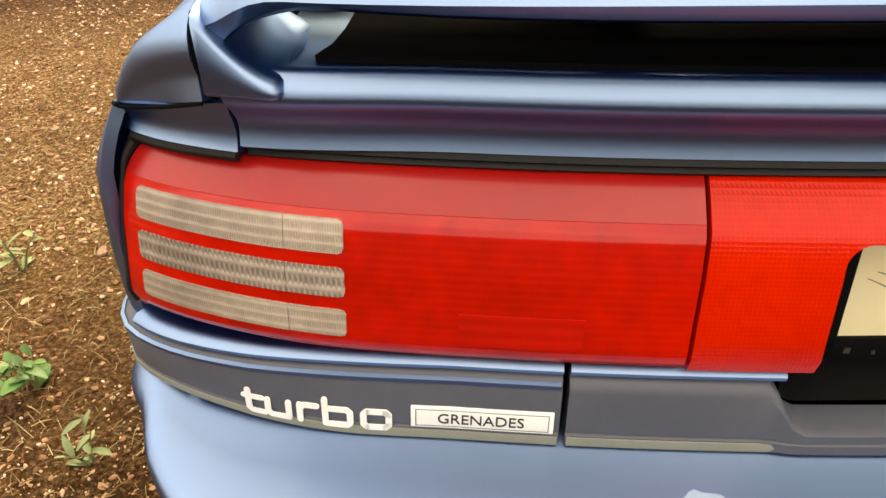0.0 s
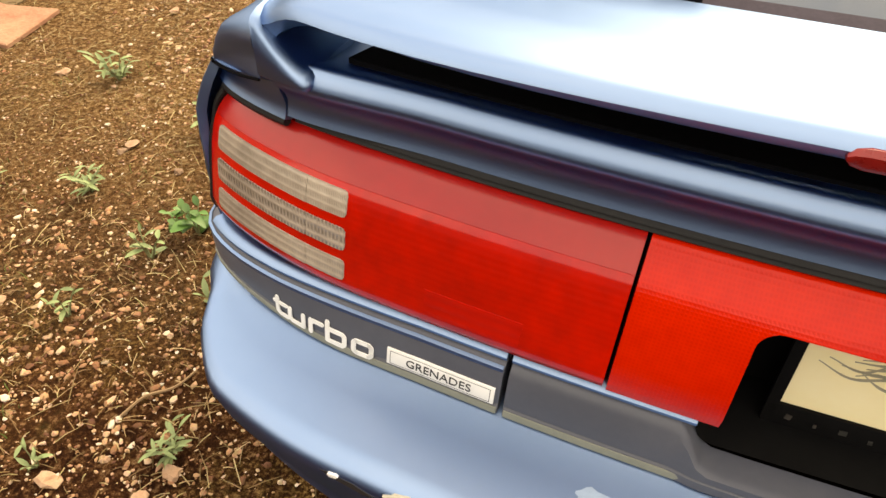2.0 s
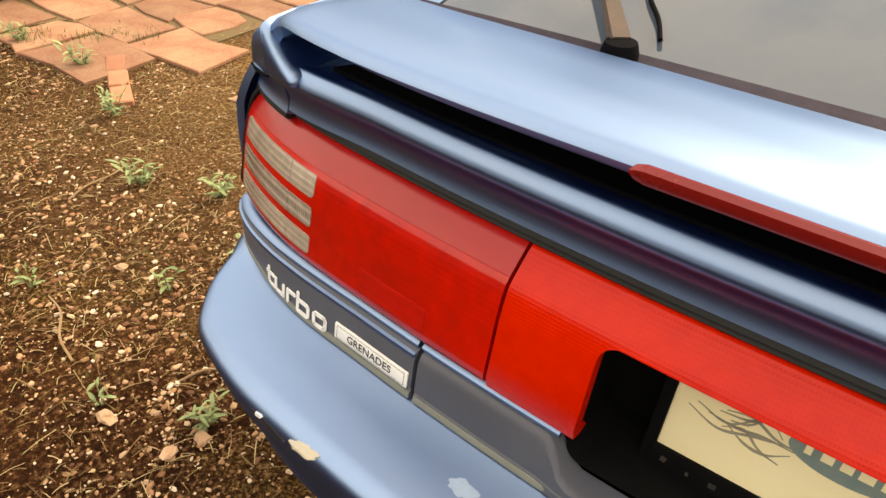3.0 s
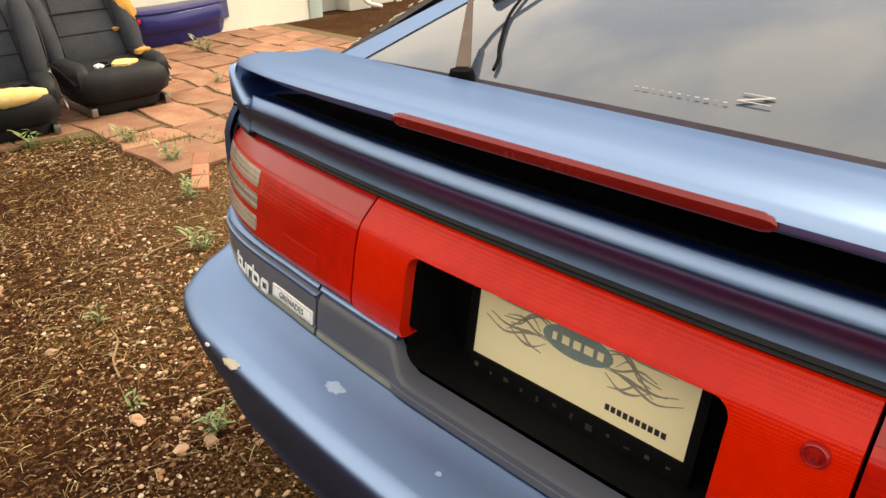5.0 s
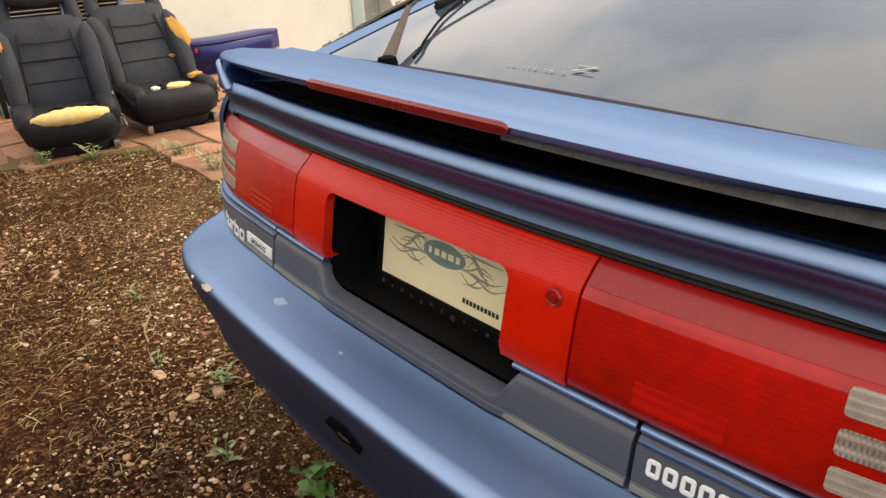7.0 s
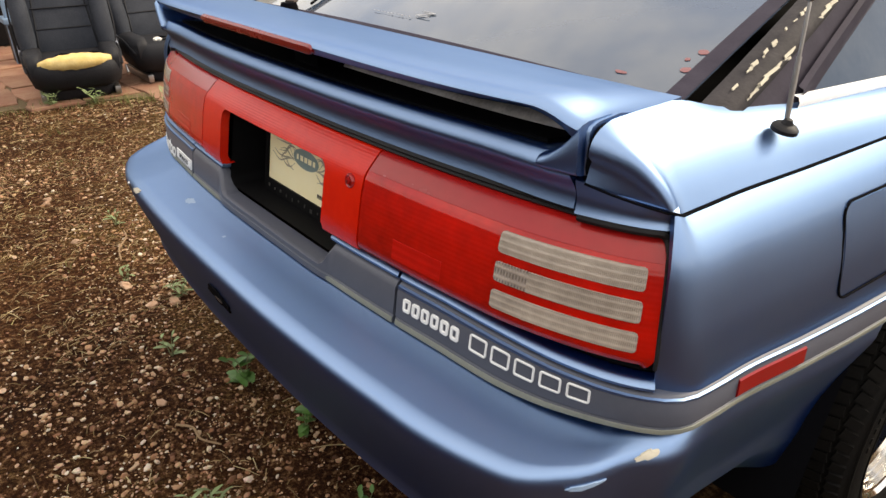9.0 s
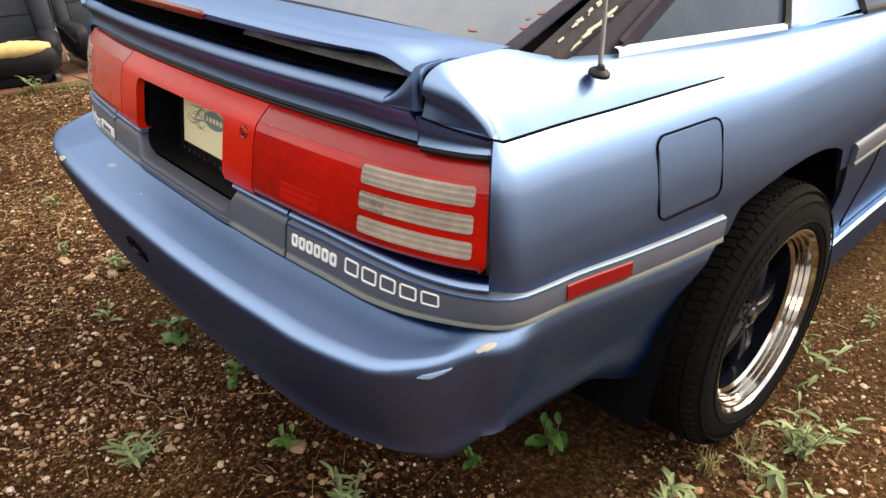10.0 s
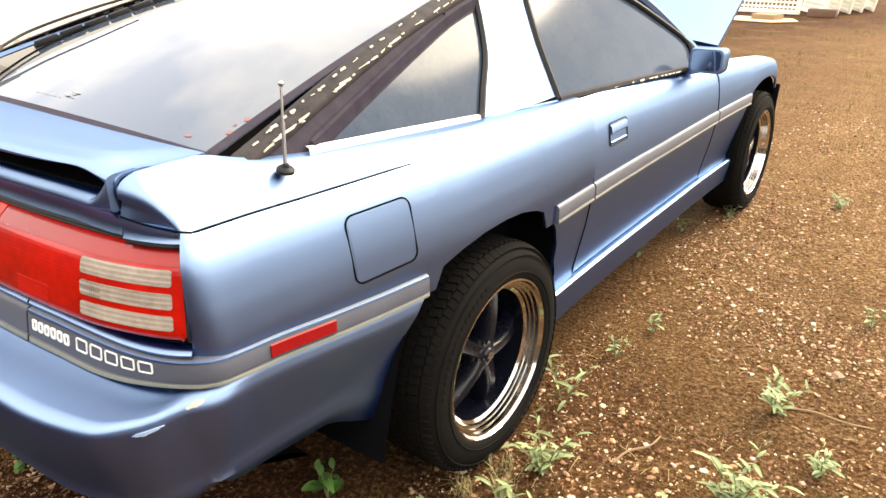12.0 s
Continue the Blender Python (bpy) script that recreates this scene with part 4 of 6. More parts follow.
BELT_TOP = table([(1.44, .940), (2.0, .921), (2.55, .900), (2.8, .890), (3.2, .865), (3.6, .835), (3.9, .795), (4.15, .74)])


def flank(y0, y1, z0, side, hub=None):
    """A side panel from z0 up to the window line."""
    rows = []
    for i in range(19):
        t = i / 18
        row = []
        for y in steps(y0, y1, .04):
            low = z0
            if hub is not None and hub - .237 < y < hub + .214:
                low = max(low, arch_z(y, hub))
            top = BELT_TOP(y)
            z = low + (top - low) * t
            row.append(on(s_y(y), DOOR_LEAN(z + (.925 - top) * t ** 3), z, side))
        rows.append(row)
    return skin(rows)


# windows: a line on the leaning side of the cabin
def cabin(y, z, lift=0.0):
    return Vector((1.340 - .62 * z + lift + .02 * smooth((y - 1.5) / 1.0), y, z))


def pane(outline, lift, thick, n=1):
    bm = bmesh.new()
    outer = [bm.verts.new(cabin(y, z, lift)) for y, z in outline]
    inner_ = [bm.verts.new(cabin(y, z, lift - thick)) for y, z in outline]
    bm.faces.new(outer)
    bm.faces.new(list(reversed(inner_)))
    for i in range(len(outline)):
        j = (i + 1) % len(outline)
        bm.faces.new((outer[i], inner_[i], inner_[j], outer[j]))
    return bm


def mirrored(bm, side):
    if side < 0:
        for v in bm.verts:
            v.co.x = -v.co.x
    return bm


def ring_of(bm, line, r, sides=6, closed=False):
    tube(bm, [cabin(y, z, .004) for y, z in line], r, sides, closed)


QUARTER_WIN = [(.485, .997), (.80, .978), (1.045, .962), (1.065, .966), (1.12, 1.02), (1.20, 1.10), (1.262, 1.215), (1.25, 1.225), (1.10, 1.196), (.88, 1.130), (.64, 1.055)]
DOOR_WIN = [(1.455, .945), (2.0, .927), (2.56, .906), (2.57, .935), (2.585, 1.00), (2.40, 1.10), (2.20, 1.19), (2.05, 1.232), (1.80, 1.255), (1.545, 1.252), (1.525, 1.235), (1.48, 1.10)]
for side in (1, -1):
    door = part("door", flank(DOOR_Y0 + .002, DOOR_Y1 - .003, .372, side), PAINT, car, "blue car door with dust on its lower half", 60)
    rub = part("rub_strip", belt_strip(s_y(DOOR_Y0 + .005), s_y(DOOR_Y1 - .006), RUB_P, side), RUB, door, "dark grey rub strip")
    part("pinstripe", belt_strip(s_y(DOOR_Y0 + .006), s_y(DOOR_Y1 - .007), PIN_P, side), PIN, rub, "pale grey-green stripe")
    # handle in its dished frame
    bm = bmesh.new()
    rows = []
    for s in steps(s_y(1.640), s_y(1.765), .0125):
        rows.append([on(s, DOOR_LEAN(z) + d, z, side) for d, z in ((0, .784), (.005, .785), (.006, .79), (-.008, .795), (-.010, .812), (.004, .815), (.008, .82), (.008, .838), (.005, .843), (0, .844))])
    vs = grid(bm, rows)
    part("door_handle", bm, PAINT, door, "blue flap handle in its frame")
    bm = bmesh.new()
    tube(bm, [on(s_y(y), DOOR_LEAN(z) + .003, z, side) for y, z in rounded(1.632, 1.772, .778, .850, .012)], .002, 6, closed=True)
    part("handle_frame", bm, WORN_TRIM, door, "dark outline round the handle")
    for y_edge in (DOOR_Y0, DOOR_Y1):
        bm = bmesh.new()
        tube(bm, [on(s_y(y_edge), DOOR_LEAN(z + (.925 - BELT_TOP(y_edge)) * ((z - .372) / (BELT_TOP(y_edge) - .372)) ** 3) + .0002, z, side) for z in steps(.375, BELT_TOP(y_edge) - .004, .03)], .0028, 6)
        part("shut_line", bm, VOID, door, "dark shut line of the door")
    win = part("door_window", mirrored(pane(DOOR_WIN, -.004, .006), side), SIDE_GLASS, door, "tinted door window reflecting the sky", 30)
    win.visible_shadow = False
    bm = bmesh.new()
    tube(bm, [cabin(y, z, .003) for y, z in [DOOR_WIN[2], DOOR_WIN[1], DOOR_WIN[0]]], .011, 6)
    part("window_sill_trim", mirrored(bm, side), WORN_TRIM, door, "weathered window sill trim with flaking paint")
    bm = bmesh.new()
    tube(bm, catmull([cabin(y, z, .003) for y, z in [DOOR_WIN[0], DOOR_WIN[-1], DOOR_WIN[-2], DOOR_WIN[-3]]], 3), .0125, 6)
    part("window_frame", mirrored(bm, side), BLACK, door, "black window frame")
    bm = bmesh.new()
    tube(bm, catmull([cabin(y, z, .003) for y, z in DOOR_WIN[2:9]], 3), .010, 6)
    part("window_frame", mirrored(bm, side), BLACK, door, "black window frame")
    # flaking bits on the sill trim
    rng = random.Random(5 + side)
    for i in range(16):
        bm = bmesh.new()
        y = rng.uniform(1.75, 2.5)
        p = cabin(y, float(np.interp(y, [1.455, 2.0, 2.56], [.945, .927, .906])), .0138)
        box(bm, (.0012, rng.uniform(.010, .035), rng.uniform(.003, .007)), Matrix.Translation(p) @ pose(0, 0, 0, 0, -30, 0))
        part("flaked_paint", mirrored(bm, side), BARE, door, "flaking pale paint")
    # mirror
    bm = bmesh.new()
    rows = []
    for y, k in ((2.405, .90), (2.41, .97), (2.42, 1.0), (2.46, .98), (2.50, .86), (2.525, .55)):
        rows.append([Vector((.885 + (a - .889) * k * 1.0, y + (a - .83) * .10, .955 + (b - .955) * k)) for a, b in rounded(.822, .957, .906, 1.003, .022)])
    vs = grid(bm, rows, close_u=True)
    bm.faces.new(vs[-1])
    bm.faces.new(vs[0])
    box(bm, (.07, .08, .03), pose(.80, 2.50, .905, 0, 0, -12), .008)
    mirror_ob = part("door_mirror", mirrored(bm, side), PAINT, door, "blue door mirror shell", 35)
    bm = bmesh.new()
    ring = [Vector((.885 + (a - .889) * .93, 2.4025 + (a - .83) * .10, .955 + (b - .955) * .92)) for a, b in rounded(.832, .947, .914, .996, .018)]
    low = [bm.verts.new(p) for p in ring]
    top = [bm.verts.new(p + Vector((0, .004, 0))) for p in ring]
    bm.faces.new(low)
    bm.faces.new(top)
    for i in range(len(ring)):
        bm.faces.new((low[i], low[i - 1], top[i - 1], top[i]))
    part("mirror_glass", mirrored(bm, side), material("mirror_silver", (.55, .57, .6), .03, 1.0, amount=.1), mirror_ob, "mirror glass")
    # front wing with the arch
    wing_f = part("front_wing", flank(DOOR_Y1 + .003, 3.99, .69 - .051, side, HUB_Y2), PAINT, car, "blue front wing with a broken front edge", 60)
    rows = []
    for z in steps(.300, .640, .03):
        y0, y1 = DOOR_Y1 + .003, HUB_Y2 - ARCH_FORE(z)
        rows.append([on(s_y(y0 + (y1 - y0) * k / 8), DOOR_LEAN(z), z, side) for k in range(9)])
    part("lower_wing", skin(rows), PAINT, wing_f, "blue lower front wing", 60)
    rub = part("rub_strip", belt_strip(s_y(DOOR_Y1 + .006), s_y(HUB_Y2 - .275), RUB_P, side), RUB, wing_f, "dark grey rub strip")
    part("pinstripe", belt_strip(s_y(DOOR_Y1 + .007), s_y(HUB_Y2 - .277), PIN_P, side), PIN, rub, "pale grey-green stripe")
    bm = bmesh.new()
    rim = [(HUB_Y2 - ARCH_FORE(z), z) for z in (.26, .35, .45, .55, .62, .66, .69, .715, .73)] + [(HUB_Y2, .735)] + [(HUB_Y2 + ARCH_FORE(z), z) for z in (.73, .715, .69, .66, .62, .55, .45, .35, .26)]
    grid(bm, [[Vector((side * x, y, z)) for y, z in rim] for x in (.845, .80, .62, .52)])
    box(bm, (.05, .02, .36), pose(side * .83, HUB_Y2 + .375, .46, -4, 0, 0), .004)
    part("arch_liner", bm, VOID, wing_f, "torn black arch liner")
    # sill skirt
    bm = bmesh.new()
    prof = [(-.07, .366), (-.030, .368), (-.022, .362), (-.022, .350), (-.030, .30), (-.040, .245), (-.06, .225), (-.10, .225)]
    rows = [[on(s, d, z, side) for d, z in prof] for s in steps(s_y(HUB_Y + .352), s_y(HUB_Y2 - .352), .05)]
    vs = grid(bm, rows, close_u=True)
    bm.faces.new(vs[0])
    bm.faces.new(vs[-1])
    part("sill_skirt", bm, PAINT, car, "blue side skirt with a pale upper edge", 30)
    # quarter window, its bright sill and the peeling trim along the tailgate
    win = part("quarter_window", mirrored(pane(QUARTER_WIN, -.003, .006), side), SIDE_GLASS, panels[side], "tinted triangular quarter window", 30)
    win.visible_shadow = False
    bm = bmesh.new()
    prof = [(.0, .010), (.008, .008), (.011, .0), (.009, -.008), (0, -.010)]
    rows = []
    for p in catmull([cabin(y, z, .002) for y, z in QUARTER_WIN[:3]], 8):
        rows.append([p + Vector((d, 0, h)) for d, h in prof])
    grid(bm, rows)
    part("window_sill_trim", mirrored(bm, side), WHITE, win, "bright pale sill moulding")
    bm = bmesh.new()
    tube(bm, catmull([cabin(y, z, .002) for y, z in QUARTER_WIN[2:9]], 3), .010, 6)
    part("window_frame", mirrored(bm, side), BLACK, win, "black quarter window frame")
    bm = bmesh.new()
    rows = []
    for p in catmull([cabin(y, z, .006) for y, z in [(.50, 1.000), (.64, 1.046), (.88, 1.122), (1.10, 1.188), (1.255, 1.222)]], 4):
        rows.append([p + Vector((.0, 0, -.035)), p + Vector((.004, 0, -.030)), p + Vector((.004, 0, .012)), p + Vector((-.004, 0, .016))])
    grid(bm, rows)
    part("window_border", mirrored(bm, side), BAND, win, "wide dark border of the quarter window")
    # B pillar
    rows = []
    for t in [i / 10 for i in range(11)]:
        z = .955 + .29 * t
        y0 = float(np.interp(z, [.955, 1.10, 1.215, 1.26], [1.062, 1.205, 1.268, 1.29]))
        y1 = float(np.interp(z, [.94, 1.10, 1.235, 1.26], [1.449, 1.474, 1.52, 1.53]))
        rows.append([Vector((side * p.x, p.y, p.z)) for p in [cabin(y0 + (y1 - y0) * k / 6, z, .004 + .006 * math.sin(math.pi * k / 6)) for k in range(7)]])
    part("b_pillar", skin(rows), PAINT, panels[side], "blue pillar between the windows", 60)
    # shoulder strip between quarter top and pillar foot
    rows = []
    for y in steps(1.05, 1.449, .05):
        p = inner(min(y, DOOR_Y0 - .003))
        q = cabin(y, .962 - (y - 1.05) * .05, .006)
        rows.append([Vector((side * v.x, v.y, v.z)) for v in (p + Vector((.004, 0, -.004)), p, p.lerp(q, .6), q)])
    part("pillar_foot", skin(rows, .004), PAINT, panels[side], "blue foot of the pillar", 60)
    # tailgate frame rail: black rubber, then the peeling trim
    rail = catmull([(.700, .330, .996), (.688, .44, 1.035), (.665, .62, 1.098), (.615, .90, 1.180), (.572, 1.19, 1.248), (.553, 1.34, 1.272)], 6)
    bm = bmesh.new()
    grid(bm, [[p + Vector((.012, 0, -.026)), p + Vector((.018, 0, -.012)), p + Vector((.010, 0, .0)), p + Vector((-.010, 0, .008)), p + Vector((-.026, 0, .008))] for p in rail])
    rail_ob = part("tailgate_rail", mirrored(bm, side), WORN_TRIM, car, "weathered black rail beside the tailgate glass", 60)
    # dark border that fills the space between the rail and the quarter window
    bm = bmesh.new()
    ry, rx, rz = [p.y for p in rail], [p.x for p in rail], [p.z for p in rail]
    rows = []
    for y in steps(.36, 1.30, .04):
        a = Vector((float(np.interp(y, ry, rx)) + .012, y, float(np.interp(y, ry, rz)) - .022))
        b = cabin(y, float(np.interp(y, [.36, .50, .64, .88, 1.10, 1.255, 1.30], [.965, .985, 1.030, 1.105, 1.170, 1.205, 1.21])), .0005)
        rows.append([a + Vector((-.02, 0, -.01)), a, a.lerp(b, .5), b])
    grid(bm, rows)
    part("rail_border", mirrored(bm, side), BAND, rail_ob, "dark border beside the quarter window", 60)
    rng = random.Random(21 + side)
    for i in range(90):
        bm = bmesh.new()
        t = rng.uniform(.1, .98)
        k = min(int(t * (len(rail) - 1)), len(rail) - 2)
        p = rail[k].lerp(rail[k + 1], rng.random())
        off = rng.choice((0, 1))
        q = p + (Vector((.0150, 0, -.007)) if off else Vector((-.004, 0, .0095))) + Vector((0, 0, rng.uniform(-.003, .003)))
        box(bm, (.0012, rng.uniform(.006, .045) if off else rng.uniform(.004, .018), rng.uniform(.0015, .0055)), Matrix.Translation(q) @ pose(0, 0, 0, 15 + rng.uniform(-4, 4), -25, rng.uniform(-8, 8)))
        part("flaked_paint", mirrored(bm, side), BARE, rail_ob, "flaking pale paint on the rail")

# ---- tailgate glass
def gate_glass(u, v, lift=0.0):
    """u across -1..1, v up 0..1."""
    w = .665 + (.530 - .665) * v
    y = .292 + 1.03 * v - .016 * (1 - u * u) * (1 - v)
    z = 1.003 + .262 * v + (.014 + .018 * v) * (1 - u * u) + .014 * math.sin(math.pi * v)
    return Vector((w * u, y, z + lift))


bm = bmesh.new()
us, vs_ = [i / 14 - 1 for i in range(29)], [-.045, -.02] + [i / 14 for i in range(15)]
rows = [[gate_glass(u, v) for u in us] for v in vs_]
grid(bm, rows)
glass = part("tailgate_glass", bm, GLASS, car, "large tinted tailgate glass reflecting clouds", 60)
glass.visible_shadow = False
bm = bmesh.new()
grid(bm, [[gate_glass(u, v, .0016) for u in us] for v in (.002, .012, .024, .034)])
part("glass_border", bm, BAND, glass, "dark border along the glass's foot")
for side in (1, -1):
    bm = bmesh.new()
    grid(bm, [[gate_glass(side * u, v, .0020) for v in [.034 + .966 * i / 20 for i in range(21)]] for u in ((.955, .97, .985, .998) if side > 0 else (.895, .93, .965, .998))])
    part("glass_border", bm, BAND if side > 0 else PAINT, glass, "dark border along the glass's side" if side > 0 else "blue frame beside the glass")
bm = bmesh.new()
tube(bm, catmull([gate_glass(-.47, .055, .006), gate_glass(-.50, .085, .006), gate_glass(-.56, .13, .006), gate_glass(-.68, .24, .006), gate_glass(-.80, .42, .006), gate_glass(-.87, .60, .006)], 6), .0030, 6)
part("glass_seal", bm, VOID, glass, "thin black seal along the glass")
rng = random.Random(8)
for u, v, w, h in ((.825, .062, .026, .009), (.945, .10, .022, .014), (.94, .15, .020, .014), (.925, .125, .012, .008)):
    bm = bmesh.new()
    c = gate_glass(u, v, .0008)
    prism(bm, [(math.cos(2 * math.pi * i / 9) * w * rng.uniform(.3, .55), math.sin(2 * math.pi * i / 9) * h * rng.uniform(.35, .6)) for i in range(9)], .0003, Matrix.Translation(c) @ pose(0, 0, 0, 16, 3.5, 0))
    part("sticker_scrap", bm, material("red_scrap", (.17, .05, .05), .4), glass, "scrap of a red sticker")
# remains of silver lettering, illegible
bm = bmesh.new()
zx = [(0, .021), (.038, .021), (.038, .0188), (.008, .002), (.040, .002), (.040, 0), (0, 0), (0, .002), (.030, .019), (0, .019)]
prism(bm, zx, .0008, Matrix.Translation(gate_glass(.065, .085, .003)) @ pose(0, 0, 0, 14, 0, 0))
for i in range(11):
    box(bm, (rng.uniform(.003, .009), rng.uniform(.001, .0035), .0005), Matrix.Translation(gate_glass(-.13 + i * .018, .078, .0032)) @ pose(0, 0, 0, 14, 0, rng.uniform(-10, 10)))
part("decal_remains", bm, SCUFFED_SILVER, glass, "remains of silver decals")
# wiper: a tapered rusty arm, a thin black rod and the blade
bm = bmesh.new()
p0, p1, p2, p3 = Vector((-.338, .300, 1.036)), Vector((-.462, .455, 1.108)), Vector((-.500, .560, 1.140)), Vector((-.500, .880, 1.215))
side_v = Vector((.75, .62, 0)).normalized()
up_v = (p1 - p0).normalized().cross(side_v) * -1
rows = []
for t in (0, .15, .5, .85, 1):
    c = p0.lerp(p1, t)
    w = .012 - .007 * t
    h = .010 - .004 * t
    rows.append([c - side_v * w, c - side_v * w * .8 + up_v * h, c + side_v * w * .8 + up_v * h, c + side_v * w, c + side_v * w * .7 - up_v * .004, c - side_v * w * .7 - up_v * .004])
vs = grid(bm, rows, close_u=True)
bm.faces.new(vs[0])
bm.faces.new(vs[-1])
wiper = part("rear_wiper", bm, RUST, car, "weathered brown rear wiper arm", 30)
bm = bmesh.new()
lathe(bm, [(.0, .022), (.017, .020), (.020, .010), (.021, -.016)], 16, Matrix.Translation((-.334, .294, 1.022)))
part("wiper_cap", bm, VOID, wiper, "black cap at the wiper's foot")
bm = bmesh.new()
tube(bm, catmull([p1, p2, p2.lerp(p3, .5) + Vector((0, 0, .004)), p3], 5), .0042, 6)
part("wiper_rod", bm, BLACK, wiper, "thin black wiper rod")
bm = bmesh.new()
q0, q1 = Vector((-.500, .560, 1.095)), Vector((-.480, 1.02, 1.212))
tube(bm, [q0, q1], .0055, 6)
for i in range(6):
    q = q0.lerp(q1, .08 + i * .17)
    box(bm, (.014, .07, .016), Matrix.Translation(q + Vector((0, 0, .006))) @ pose(0, 0, 0, 15, 0, -2), .003)
part("wiper_blade", bm, BLACK, wiper, "cracked black wiper blade")

# ---- roof, windscreen, bonnet
bm = bmesh.new()
rows = []
for y, w, z in ((1.32, .545, 1.276), (1.40, .553, 1.288), (1.6, .558, 1.300), (1.8, .556, 1.303), (2.0, .55, 1.292), (2.06, .545, 1.284)):
    rows.append([Vector((w * u, y, z + .028 * (1 - u * u) - .022 * abs(u) ** 6)) for u in [i / 8 - 1 for i in range(17)]])
part("roof", skin(rows), PAINT, car, "blue roof")
bm = bmesh.new()
rows = []
for v in [i / 8 for i in range(9)]:
    w = .545 + (.735 - .545) * v
    rows.append([Vector((w * u, 2.06 + .82 * v - .10 * abs(u) ** 2.5 * v - .03 * u * u, 1.284 - .374 * v + .028 * (1 - u * u))) for u in [i / 8 - 1 for i in range(17)]])
grid(bm, rows)
screen = part("windscreen", bm, GLASS, car, "tinted windscreen")
screen.visible_shadow = False
for side in (1, -1):
    bm = bmesh.new()
    tube(bm, catmull([(side * .552, 1.36, 1.272), (side * .563, 1.7, 1.284), (side * .558, 2.04, 1.268), (side * .625, 2.32, 1.185), (side * .712, 2.62, 1.010), (side * .765, 2.76, .905)], 6), .021, 8)
    part("roof_rail", bm, PAINT, car, "blue roof rail and front pillar")
# raised bonnet
H0, H1 = Vector((.755, 2.99, .945)), Vector((.700, 4.02, 1.455))
bm = bmesh.new()
rows = []
for v in [i / 10 for i in range(11)]:
    p = H0.lerp(H1, v)
    rows.append([Vector((p.x * u * (1 - .12 * max(0, v - .8) / .2), p.y + .03 * (1 - u * u), p.z + .035 * (1 - abs(u) ** 3))) for u in [i / 8 - 1 for i in range(17)]])
part("bonnet", skin(rows, .022), PAINT, car, "raised blue bonnet")
bm = bmesh.new()
box(bm, (1.36, 1.0, .03), pose(0, 3.45, .68))
box(bm, (1.30, .05, .16), pose(0, 2.93, .76))
part("engine_bay", bm, VOID, car, "dark engine bay")

# ---- wheels
def wheel(front):
    """A wheel on its axle along +x (outside at +x), its hub at the origin."""
    prof = [(.222, -.105), (.245, -.110), (.285, -.108), (.306, -.098), (.317, -.080), (.3235, -.045), (.325, 0), (.3235, .045), (.317, .080), (.306, .097), (.286, .108), (.262, .1115), (.246, .111), (.236, .109), (.229, .102)]
    turn = pose(0, 0, 0, 0, 90, 0)
    bm = bmesh.new()
    lathe(bm, [(.190, .058), (.199, .064), (.2005, .072), (.206, .0735), (.2075, .083), (.2135, .0845), (.215, .095), (.221, .097), (.2265, .106), (.2315, .105), (.2325, .099), (.228, .09)], 72, turn)
    hub = part("wheel", bm, CHROME, car, "black five-spoke wheel with a polished stepped lip", 40)
    bm = bmesh.new()
    lathe(bm, prof, 64, turn)
    tyre = part("tyre", bm, TYRE, hub, "worn black tyre", 50)
    # tread blocks across the tyre
    bm = bmesh.new()
    n = 84
    for i in range(n):
        for x, w, skew in ((-.080, .026, .5), (-.045, .030, -.4), (-.012, .024, .4), (.020, .024, -.4), (.052, .030, .4), (.084, .024, -.5)):
            a = 2 * math.pi * (i + (.5 if int(x * 100) % 2 else 0)) / n
            r = .3262 - (0 if abs(x) < .06 else .0075 * ((abs(x) - .06) / .025))
            m = pose(0, 0, 0, math.degrees(a), 0, 0) @ pose(x, 0, r, 0, 0, math.degrees(skew * .5))
            if abs(x) > .07:
                m = m @ pose(0, 0, 0, 0, 25 if x > 0 else -25, 0)
            box(bm, (w, .0195, .006), m)
    part("tread", bm, TYRE, tyre)
    # raised ring and worn sidewall lettering as bars
    bm = bmesh.new()
    for r in (.298, .252):
        tube(bm, [turn @ Vector((r * math.cos(2 * math.pi * k / 48), r * math.sin(2 * math.pi * k / 48), .1065 if r > .29 else .1118)) for k in range(48)], .0022, 5, closed=True)
    for k in range(16):
        a = math.radians(200 + k * 4.2)
        box(bm, (.0025, .010, .012), turn @ Matrix.Translation((.273 * math.cos(a), .273 * math.sin(a), .1105)) @ pose(0, 0, 0, 0, 0, math.degrees(a)) @ pose(0, 0, 0, 0, 90, 0))
    part("sidewall_ring", bm, TYRE, tyre)
    bm = bmesh.new()
    lathe(bm, [(0, -.05), (.19, -.06), (.192, -.02), (.1935, .056)], 48, turn)
    lathe(bm, [(0, .058), (.030, .058), (.040, .052), (.048, .036), (.052, .0), (.055, -.03)], 32, turn)
    part("wheel_centre", bm, SPOKE, hub, "gloss black wheel centre")
    for k in range(5):
        bm = bmesh.new()
        rows = []
        for t in [i / 10 for i in range(11)]:
            r = .030 + .176 * t
            w = float(np.interp(t, [0, .2, .5, .8, 1], [.022, .019, .022, .029, .036]))
            h = float(np.interp(t, [0, .2, .5, .8, 1], [.054, .055, .048, .034, .016]))
            rows.append([turn @ (pose(0, 0, 0, 0, 0, 72 * k + 18) @ Vector((r, y * w, h + dz))) for y, dz in ((-1, -.045), (-1, -.004), (-.72, .004), (-.15, -.002), (.15, -.002), (.72, .004), (1, -.004), (1, -.045))])
        vs = grid(bm, rows, close_u=True)
        bm.faces.new(vs[0])
        bm.faces.new(vs[-1])
